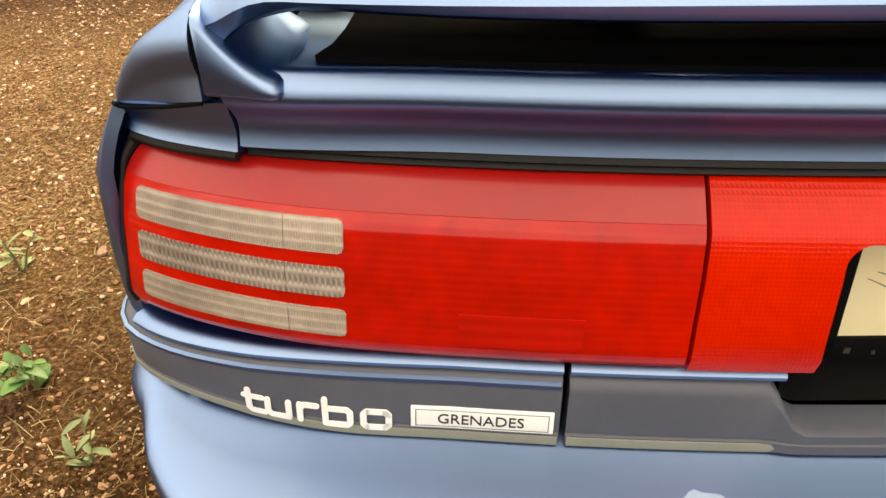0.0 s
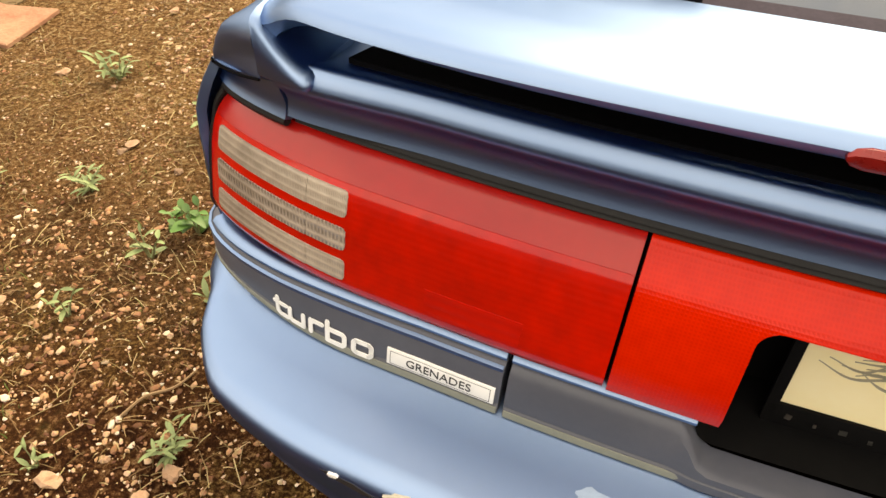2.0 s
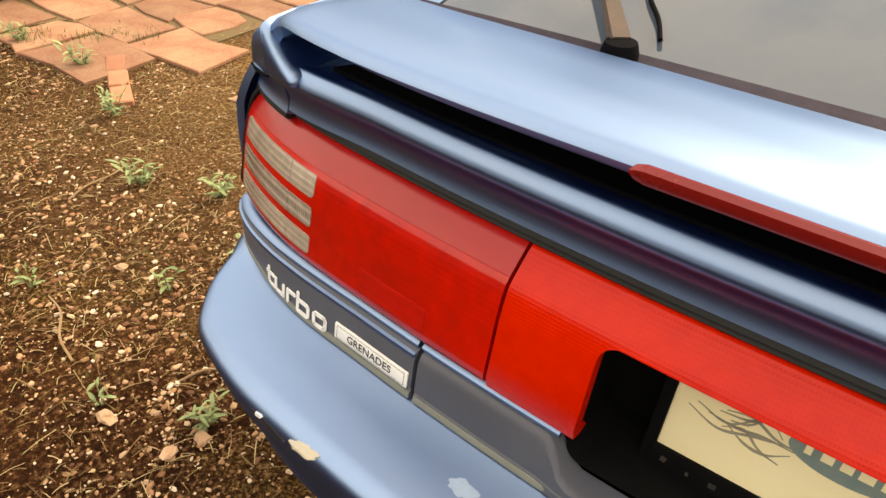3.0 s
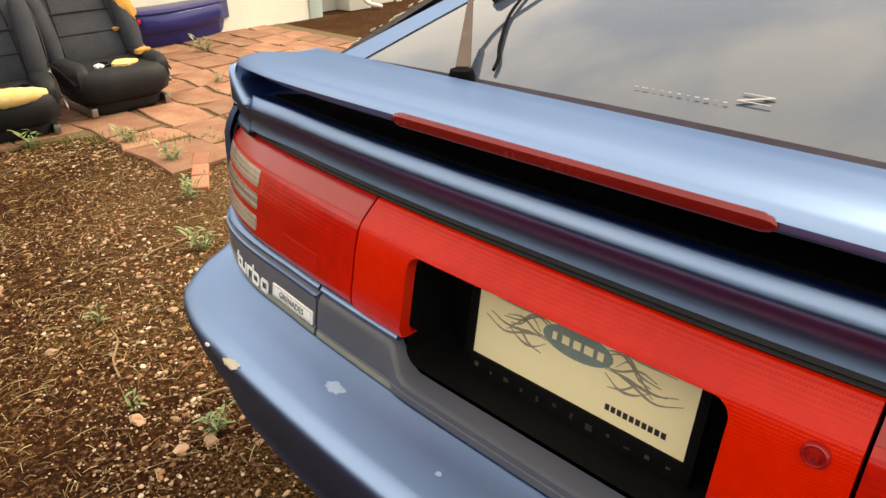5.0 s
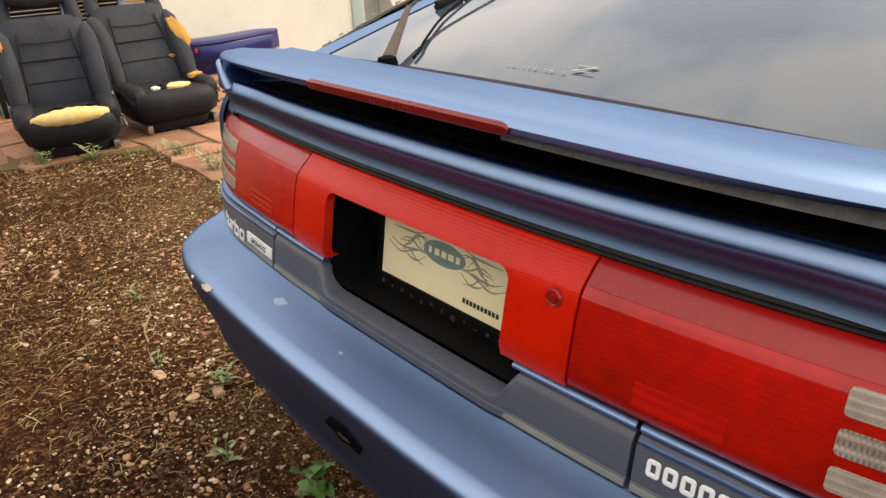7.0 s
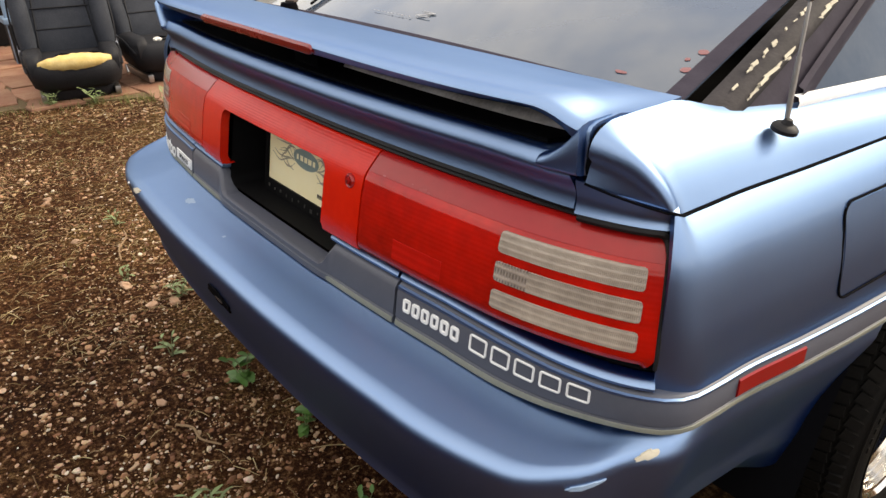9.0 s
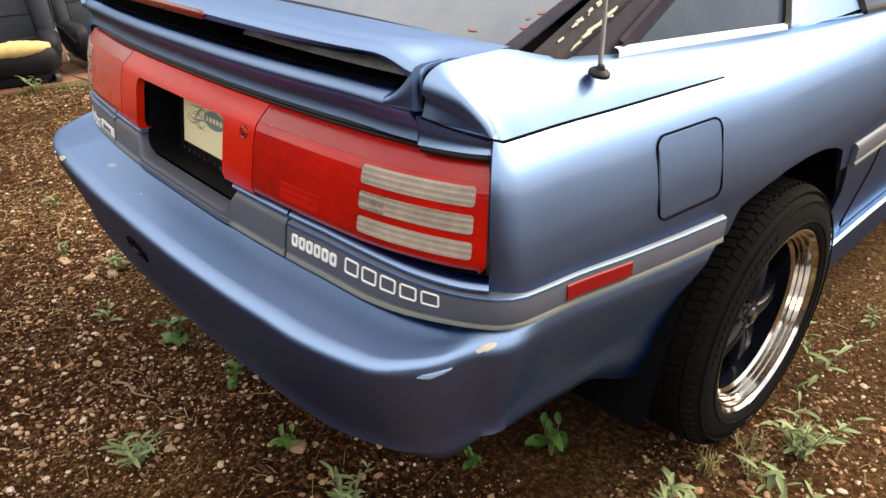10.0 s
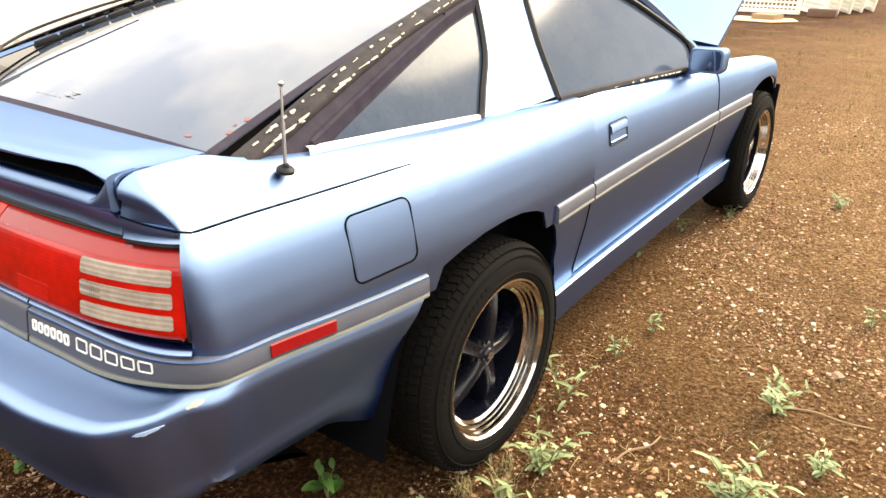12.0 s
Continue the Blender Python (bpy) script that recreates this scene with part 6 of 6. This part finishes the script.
# short edging of bricks at the corner of the path
BRICK = material("red_brick", (.30, .115, .065), .85, second=(.38, .19, .12), scale=18, spread=.2, bump=.25, bump_scale=120)
edge = thing("brick_edging", "short row of red edging bricks set in dirt", "edging")
for i in range(3):
    bm = bmesh.new()
    box(bm, (.085, .17, .06), Matrix(), .006, 1)
    ob = part("brick", bm, BRICK, edge)
    ob.matrix_basis = pose(-2.74 - .155 * i, .985 + .085 * i, -.012, rng.uniform(-3, 3), rng.uniform(-3, 3), 62 + rng.uniform(-5, 5))

# ---------------------------------------------------------------- house wall and what stands by it
yard_things = []
RENDERED = material("off_white_render", (.70, .67, .58), .85, second=(.58, .54, .45), scale=1.2, bump=.25, bump_scale=60)
GREENPOST = material("pale_green_paint", (.42, .50, .46), .7, second=(.36, .43, .40), scale=6)
BEIGE = material("beige_panel", (.44, .42, .37), .7, second=(.36, .34, .30), scale=3)
PALE = material("pale_enamel", (.68, .66, .60), .5, second=(.55, .52, .46), scale=8)
bm = bmesh.new()
box(bm, (.22, 2.62, 3.2), pose(-8.41, 3.73, 1.6))
yard_things.append(tagged(link_mesh("wall_house", bm, RENDERED), "off-white rendered house wall", "wall", kind="structure"))
bm = bmesh.new()
box(bm, (.24, .20, 3.2), pose(-8.40, 5.145, 1.6), .012)
yard_things.append(tagged(link_mesh("wall_post", bm, GREENPOST), "pale green corner post of the house", "post", kind="structure"))
bm = bmesh.new()
box(bm, (.20, 6.0, 3.2), pose(-8.75, 8.1, 1.6))
box(bm, (.34, .20, 3.2), pose(-8.68, 5.145, 1.601))
yard_things.append(tagged(link_mesh("wall_annexe", bm, BEIGE), "beige set-back wall beyond the post", "wall", kind="structure"))
# brick pier
bm = bmesh.new()
box(bm, (.40, .68, 3.2), pose(-8.41, 2.08, 1.6))
pier = tagged(link_mesh("wall_pier", bm, material("mortar", (.42, .36, .28), .95, second=(.34, .28, .2), scale=30)), "brick pier of the house wall", "wall", kind="structure")
bm = bmesh.new()
box(bm, (.016, .205, .066), Matrix(), .004, 1)
for f in bm.faces:
    f.smooth = False
brick_me = bpy.data.meshes.new("brick")
bm.to_mesh(brick_me)
bm.free()
YB = material("tan_brick", (.36, .20, .11), .85, second=(.46, .30, .18), scale=14, spread=.25, bump=.3, bump_scale=90)
brick_me.materials.append(YB)
yard_things.append(pier)
for r in range(24):
    for c in range(3):
        ob = new("brick", brick_me)
        ob.parent = pier
        ob.location = (-8.206 + rng.uniform(-.002, .002), 1.86 + c * .217 + (.1 if r % 2 else 0) - .01, .05 + r * .078)
# plain continuation that closes the place on the house's side
bm = bmesh.new()
box(bm, (.2, 7.0, 3.2), pose(-9.6, -1.75, 1.6))
yard_things.append(tagged(link_mesh("wall_yard", bm, BEIGE), "plain beige wall behind the yard", "wall", kind="structure"))

# plain dark wall added behind the camera, unseen, to darken the tail's reflections
bm = bmesh.new()
box(bm, (30, .2, 2.5), pose(2.0, -4.4, 1.25))
tagged(link_mesh("wall_boundary", bm, material("dark_unseen_wall", (.030, .030, .030), .9, second=(.020, .022, .020), scale=1.5)), "plain dark wall added out of view to darken the car's reflections", "wall", kind="structure")

# white door with hose and grey panels beyond the post
white_door = thing("utility_door", "white metal door with a grey panel, standing beyond the post", "door", (-8.60, 6.55, 0))
bm = bmesh.new()
box(bm, (.06, .42, 2.1), pose(0, 0, 1.05), .01)
part("door_leaf", bm, PALE, white_door)
bm = bmesh.new()
box(bm, (.02, .26, .9), pose(.04, .02, 1.35), .01)
part("door_panel", bm, BEIGE, white_door, "grey inset panel")
bm = bmesh.new()
tube(bm, catmull([(.05, -.17, .95), (.10, -.16, .99), (.11, -.10, .9), (.10, -.08, .6), (.06, -.09, .35)], 5), .014, 8)
part("door_pull", bm, BLACK, white_door, "black strap pull")
cab = thing("utility_cabinet", "pale grey utility cabinet with a rounded door", "cabinet", (-8.50, 5.95, 0))
bm = bmesh.new()
box(bm, (.30, .40, 2.2), pose(0, 0, 1.1), .03)
part("cabinet_body", bm, PALE, cab)
bm = bmesh.new()
box(bm, (.02, .28, 1.3), pose(.16, .02, 1.25), .03, 3)
part("cabinet_door", bm, BEIGE, cab, "grey rounded door")
hose = bmesh.new()
tube(hose, catmull([(-8.40, 5.62, 1.9), (-8.38, 5.60, 1.3), (-8.36, 5.66, .8), (-8.32, 5.80, .4), (-8.28, 5.98, .12), (-8.2, 6.2, .03)], 6), .028, 8)
yard_things.append(tagged(link_mesh("hose", hose, PALE), "pale ribbed hose hanging beside a cabinet", "hose"))
rail_t = bmesh.new()
for y in (6.80, 6.86):
    tube(rail_t, [(-8.54, y, 0), (-8.54, y, 2.4)], .022, 8)
yard_things.append(tagged(link_mesh("standing_pipe", rail_t, PALE), "pair of pale upright pipes beside the door", "pipe"))

# loose dark blue bumper cover leaning by the wall
NAVY = material("navy_paint", (.012, .016, .13), .28, .2, second=(.010, .012, .07), scale=4, coat=.2)
loose = thing("bumper_cover", "loose dark blue car bumper cover on the paving", "car part", (-7.55, 3.08, 0))
bm = bmesh.new()
rows = []
for t in [i / 16 for i in range(17)]:
    # runs from the near end, turns a corner and goes back along the wall
    p = catmull([(-.55, -.85, 0), (-.10, -.62, 0), (.06, -.42, 0), (.05, -.05, 0), (-.12, .45, 0), (-.30, .86, 0)], 4)[min(20, int(t * 20))]
    rows.append([Vector((p.x + d, p.y - d * .15, z)) for d, z in ((-.10, .02), (-.02, .02), (.0, .06), (.015, .17), (.02, .195), (.085, .205), (.098, .215), (.105, .30), (.10, .395), (.092, .41), (.105, .42), (.108, .44), (.09, .456), (.02, .47), (-.12, .49), (-.30, .475))])
grid(bm, rows)
cover = part("cover_skin", bm, NAVY, loose, "", 50)
sol = cover.modifiers.new("sheet", "SOLIDIFY")
sol.thickness = .008
bm = bmesh.new()
box(bm, (.02, .10, .055), pose(.115, -.52, .36, 0, 0, 25), .006)
part("reflector", bm, REFLEX, loose, "small red reflector")
bm = bmesh.new()
box(bm, (.30, .40, .30), pose(-.45, -.55, .62, 8, 6, 20), .03)
part("foam_block", bm, BLACK, loose, "black foam block")

# ---- torn car seats
VINYL = material("grey_torn_upholstery", (.018, .021, .028), .75, second=(.052, .056, .066), scale=7, bump=.3, bump_scale=130, specular=.3)
VINYL_D = material("dark_seat_vinyl", (.006, .006, .008), .6, specular=.3, second=(.018, .018, .021), scale=9, bump=.2, bump_scale=110)
FOAM = material("yellow_foam", (.62, .42, .13), .9, second=(.72, .60, .34), scale=14, bump=.4, bump_scale=60)
FOAM_D = material("aged_orange_foam", (.48, .24, .05), .9, second=(.30, .14, .04), scale=14, bump=.4, bump_scale=60)


def loft(bm, sections, m=Matrix()):
    vs = grid(bm, [[m @ Vector(p) for p in s] for s in sections], close_u=True)
    bm.faces.new(vs[0])
    bm.faces.new(vs[-1])


def blob(w, d, z, y=0.0, lip=.0, n=20):
    """A rounded rectangular ring at height z: width w, depth d, centred on y; lip raises the outer edges."""
    out = []
    for i in range(n):
        a = 2 * math.pi * i / n
        c, s = math.cos(a), math.sin(a)
        k = (abs(c) ** 5 + abs(s) ** 5) ** (-1 / 5)
        out.append((c * k * w / 2, y + s * k * d / 2, z))
    return out


def rip(bm, m, w, h, depth, seed):
    rng = random.Random(seed)
    ring = [(math.cos(2 * math.pi * i / 14) * w / 2 * rng.uniform(.7, 1.15), math.sin(2 * math.pi * i / 14) * h / 2 * rng.uniform(.65, 1.2)) for i in range(14)]
    low = [bm.verts.new(m @ Vector((x, y, -depth))) for x, y in ring]
    top = [bm.verts.new(m @ Vector((x, y, rng.uniform(0, .006)))) for x, y in ring]
    mid = bm.verts.new(m @ Vector((0, 0, .016)))
    for i in range(14):
        bm.faces.new((low[i - 1], low[i], top[i], top[i - 1]))
        bm.faces.new((top[i - 1], top[i], mid))


def car_seat(label, torn, lean, front_foam=False):
    """A bucket seat that faces -y, its front foot at the origin, standing on its rails."""
    seat = thing("salvaged_seat", label, "seat", group="torn seats")
    bm = bmesh.new()
    loft(bm, [blob(.44, .42, .06, .26), blob(.52, .50, .09, .26), blob(.56, .54, .16, .26), blob(.56, .53, .215, .265), blob(.52, .49, .245, .27), blob(.42, .40, .250, .275)])
    for s in (1, -1):
        loft(bm, [blob(.10, .46, .16, .28, n=12), blob(.12, .48, .23, .28, n=12), blob(.10, .45, .275, .29, n=12), blob(.05, .36, .288, .29, n=12)], pose(s * .225, 0, 0))
    base_bm = bmesh.new()
    loft(base_bm, [blob(.40, .38, -.012, .27), blob(.46, .44, .02, .27), blob(.44, .42, .075, .26)])
    part("seat_base", base_bm, VINYL_D, seat, "black underside of the seat", 50)
    cush = part("seat_cushion", bm, VINYL_D, seat, "dark torn seat cushion", 50)
    back_m = pose(0, .46, .20, lean, 0, 0)
    bm = bmesh.new()
    loft(bm, [blob(.46, .13, 0), blob(.53, .17, .04), blob(.56, .18, .16), blob(.56, .17, .34), blob(.50, .155, .46), blob(.47, .14, .52), blob(.42, .11, .555), blob(.38, .07, .565)], back_m)
    back = part("backrest", bm, VINYL, seat, "faded grey backrest", 50)
    for s in (1, -1):
        bm = bmesh.new()
        loft(bm, [blob(.09, .13, .02, -.06, n=12), blob(.11, .17, .12, -.065, n=12), blob(.11, .16, .32, -.06, n=12), blob(.09, .12, .44, -.045, n=12), blob(.05, .06, .50, -.02, n=12)], back_m @ pose(s * .235, 0, 0))
        part("side_bolster", bm, VINYL, seat, "", 60)
        bm = bmesh.new()
        tube(bm, catmull([back_m @ Vector(p) for p in ((s * .20, .0, .52), (s * .185, .005, .66), (s * .15, .005, .76), (s * .05, .005, .80))], 5), [.05, .05, .048, .046, .044, .043, .042, .041, .04, .04, .039, .039, .039, .038, .038, .038], 8)
        part("headrest_post", bm, VINYL, seat, "", 60)
        bm = bmesh.new()
        box(bm, (.035, .48, .05), pose(s * .215, .28, .03, 0, 0, 0), .006)
        part("seat_rail", bm, STEEL, seat, "dull steel rail")
        bm = bmesh.new()
        box(bm, (.03, .16, .16), pose(s * .285, .46, .22, 25, 0, 0), .02)
        part("recliner", bm, material("grey_plastic", (.16, .17, .20), .5), seat, "grey recliner cover")
    bm = bmesh.new()
    loft(bm, [blob(.26, .09, .62), blob(.30, .12, .65), blob(.31, .13, .72), blob(.29, .12, .79), blob(.22, .08, .815)], back_m @ pose(0, -.02, 0))
    part("headrest", bm, VINYL_D, seat, "dark headrest", 60)
    # panel seams on the backrest
    bm = bmesh.new()
    for z in (.17, .30):
        tube(bm, [back_m @ Vector((x, -.0885 - .004 * (1 - (x / .17) ** 2), z)) for x in steps(-.17, .17, .04)], .005, 5)
    for s in (1, -1):
        tube(bm, [back_m @ Vector((s * (.175 - .03 * t), -.086, .05 + .42 * t)) for t in steps(0, 1, .2)], .005, 5)
    part("seam", bm, VINYL_D, seat)
    # pleats across the insert, welts round the bolsters
    bm = bmesh.new()
    for z in (.40,):
        tube(bm, [back_m @ Vector((x, -.0865 - .004 * (1 - (x / .15) ** 2), z + .012 * (x / .15) ** 2)) for x in steps(-.15, .15, .03)], .0035, 5)
    for s in (1, -1):
        tube(bm, catmull([back_m @ Vector((s * x, y, z)) for x, y, z in ((.285, -.075, .04), (.298, -.085, .16), (.296, -.080, .32), (.270, -.055, .45), (.215, -.035, .52))], 4), .006, 5)
        tube(bm, catmull([(s * .275, .06, .19), (s * .288, .22, .255), (s * .285, .40, .265), (s * .26, .49, .25)], 4), .006, 5)
    part("welt", bm, VINYL_D, seat, "dark piping round the bolsters")
    # black rips in the worn cover of the cushion
    for x, y, w, h, seed in ((.02, .15, .20, .05, 11), (-.06, .21, .10, .035, 12), (.12, .19, .09, .03, 13)):
        bm = bmesh.new()
        rip(bm, pose(x, y, .250, 4, 0, 12), w, h, .02, seed)
        part("rip", bm, VOID, seat, "black rip in the cover")
    bm = bmesh.new()
    box(bm, (.012, .10, .022), pose(.305, .20, .12, 20, 0, 0), .004)
    part("lever", bm, STEEL, seat, "dull steel lever")
    if front_foam:
        # the torn front edge of the cushion: a lumpy roll of foam
        bm = bmesh.new()
        rng = random.Random(3)
        line = catmull([(-.20, .055, .225), (-.12, .030, .232), (.0, .022, .236), (.12, .028, .236), (.21, .06, .232)], 5)
        tube(bm, line, [.018 + .034 * math.sin(math.pi * (i + .8) / (len(line) + .6)) * rng.uniform(.85, 1.1) for i in range(len(line))], 10)
        part("front_foam", bm, FOAM, seat, "long yellow foam roll showing at the cushion's front", 60)
    for name, m, w, h, mat, seed in torn:
        bm = bmesh.new()
        rip(bm, m, w, h, .02, seed)
        part("exposed_foam", bm, mat, seat, "exposed " + ("yellow" if mat is FOAM else "orange") + " foam")
    return seat


BACK_A, BACK = pose(0, .46, .20, -15, 0, 0), pose(0, .46, .20, -26, 0, 0)
seat_a = car_seat("torn grey car seat with yellow foam showing at its front", [("a", pose(.03, .02, .215, 62, 0, 2), .34, .075, FOAM, 1), ("b", pose(-.12, .03, .20, 62, 0, 0), .10, .05, FOAM_D, 2), ("c", BACK_A @ pose(-.25, -.135, .40, 90, 0, 0), .035, .09, FOAM_D, 3)], -15, True)
seat_a.matrix_basis = pose(-4.06, .56, .02, 0, 0, 80) @ Matrix.Scale(1.08, 4)
seat_b = car_seat("torn grey car seat with orange foam bursting from its bolster", [("a", BACK @ pose(.25, -.140, .30, 90, 0, 0) @ pose(0, 0, 0, 0, 0, 25), .09, .25, FOAM_D, 5), ("b", pose(.04, .12, .262, 8, 0, 20), .17, .10, FOAM, 6), ("c", pose(.20, .22, .295, 0, 0, 10), .12, .07, FOAM_D, 7), ("d", pose(-.10, .14, .258, 8, 0, 0), .07, .05, PALE, 8), ("e", BACK @ pose(.16, -.095, .17, 90, 0, 0), .05, .025, FOAM_D, 9)], -26)
seat_b.matrix_basis = pose(-4.17, 1.32, .02, 0, 0, 90) @ Matrix.Scale(1.13, 4)

# ---- dark bin and blue rack behind the seats
bin_ = thing("black_bin", "black plastic bin with a dark lid, on the paving", "bin", (-6.9, .36, 0))
bm = bmesh.new()
loft(bm, [blob(.42, .46, .02, n=24), blob(.50, .54, .30, n=24), blob(.54, .60, .62, n=24)])
part("bin_body", bm, BLACK, bin_)
bm = bmesh.new()
loft(bm, [blob(.56, .62, .62, n=24), blob(.58, .64, .65, n=24), blob(.50, .55, .69, n=24)])
part("bin_lid", bm, material("slate_plastic", (.02, .025, .035), .5, second=(.05, .055, .07), scale=9), bin_, "dark slate lid")
rack = thing("metal_rack", "dark metal rack with blue shelf and pale blue posts", "rack", (-7.6, 1.25, 0))
BLUEP = material("pale_blue_steel", (.20, .30, .42), .5, second=(.14, .2, .28), scale=8)
for y in (-.62, .10, .62):
    bm = bmesh.new()
    box(bm, (.05, .07, 1.25), pose(0, y, .625), .005)
    part("rack_post", bm, BLUEP, rack, "pale blue post")
for z in (.42, 1.0):
    bm = bmesh.new()
    box(bm, (.30, 1.36, .05), pose(-.06, 0, z), .006)
    part("rack_shelf", bm, NAVY if z > .9 else BLUEP, rack, "dark blue shelf" if z > .9 else "pale blue shelf")
for i in range(13):
    bm = bmesh.new()
    box(bm, (.012, 1.24, .030), pose(-.03, 0, .50 + i * .037, 0, 35, 0), .002, 1)
    part("louvre", bm, BLACK, rack)
bm = bmesh.new()
box(bm, (.24, 1.30, .36), pose(-.06, 0, .20), .01)
part("rack_box", bm, BLACK, rack, "black box under the shelf")

# the whole left side of the yard stands nearer than it was laid out
YARD = Matrix.Translation((.7, -.45, 0)) @ Matrix.Scale(.863, 4) @ Matrix.Translation((-.7, .45, 0))
patio.matrix_basis = YARD @ patio.matrix_basis
loose.matrix_basis = YARD @ pose(-7.25, 3.15, 0) @ Matrix.Scale(.86, 4)
for ob in (rack, white_door, cab, *yard_things):
    ob.matrix_basis = Matrix.Translation((.72, 0, 0)) @ YARD @ ob.matrix_basis

# ---------------------------------------------------------------- far end of the yard
CRATE = material("white_slatted_plastic", (.72, .70, .62), .6, second=(.6, .56, .46), scale=6)


def crate_panel(label):
    """A slatted panel leaning upright: frame, uprights and rails; 1.2 wide, 1.0 high, foot at the origin, faces -y."""
    top = thing("slatted_panel", label, "panel", group="stack of slatted panels")
    for z in (.05, .95):
        bm = bmesh.new()
        box(bm, (1.5, .05, .09), pose(0, 0, z), .01)
        part("frame_rail", bm, CRATE, top)
    for x in (-.72, .72):
        bm = bmesh.new()
        box(bm, (.08, .05, .98), pose(x, -.002, .5), .01)
        part("frame_post", bm, CRATE, top)
    for k in range(8):
        bm = bmesh.new()
        box(bm, (1.38, .02, .045), pose(0, 0, .15 + k * .098), .004, 1)
        part("slat", bm, CRATE, top)
    for k in range(16):
        bm = bmesh.new()
        box(bm, (.025, .02, .84), pose(-.66 + k * .088, .012, .5), .004, 1)
        part("slat", bm, CRATE, top)
    return top


pan = crate_panel("white slatted plastic panel leaning on a stack")
pan.matrix_basis = pose(-2.35, 17.0, 0, -6, 0, -8)
for i in range(5):
    copy_thing(pan, pose(-1.45 + .20 * i, 17.45 + .5 * i, 0, -8, 0, -62 - 3 * i))
card = thing("cardboard_sheet", "torn tan cardboard sheet lying on the dirt", "cardboard", (-2.0, 15.2, 0))
bm = bmesh.new()
prism(bm, [(-.75, -.40), (.35, -.55), (.75, -.1), (.55, .45), (-.5, .55), (-.85, .2)], .015, pose(0, 0, .01))
part("sheet", bm, material("tan_cardboard", (.52, .38, .20), .9, second=(.40, .28, .15), scale=6), card)
bm = bmesh.new()
prism(bm, [(-.25, -.15), (.2, -.2), (.3, .12), (-.2, .18)], .10, pose(.1, .1, .02))
part("scrap", bm, material("brown_scrap", (.28, .19, .11), .9), card, "brown scrap heaped on the sheet")
blk = thing("timber_block", "dark brown timber block on the dirt", "block", (-1.12, 16.7, 0))
bm = bmesh.new()
box(bm, (.55, .25, .16), pose(0, 0, .08), .02)
part("block_body", bm, material("dark_timber", (.13, .075, .05), .9), blk)
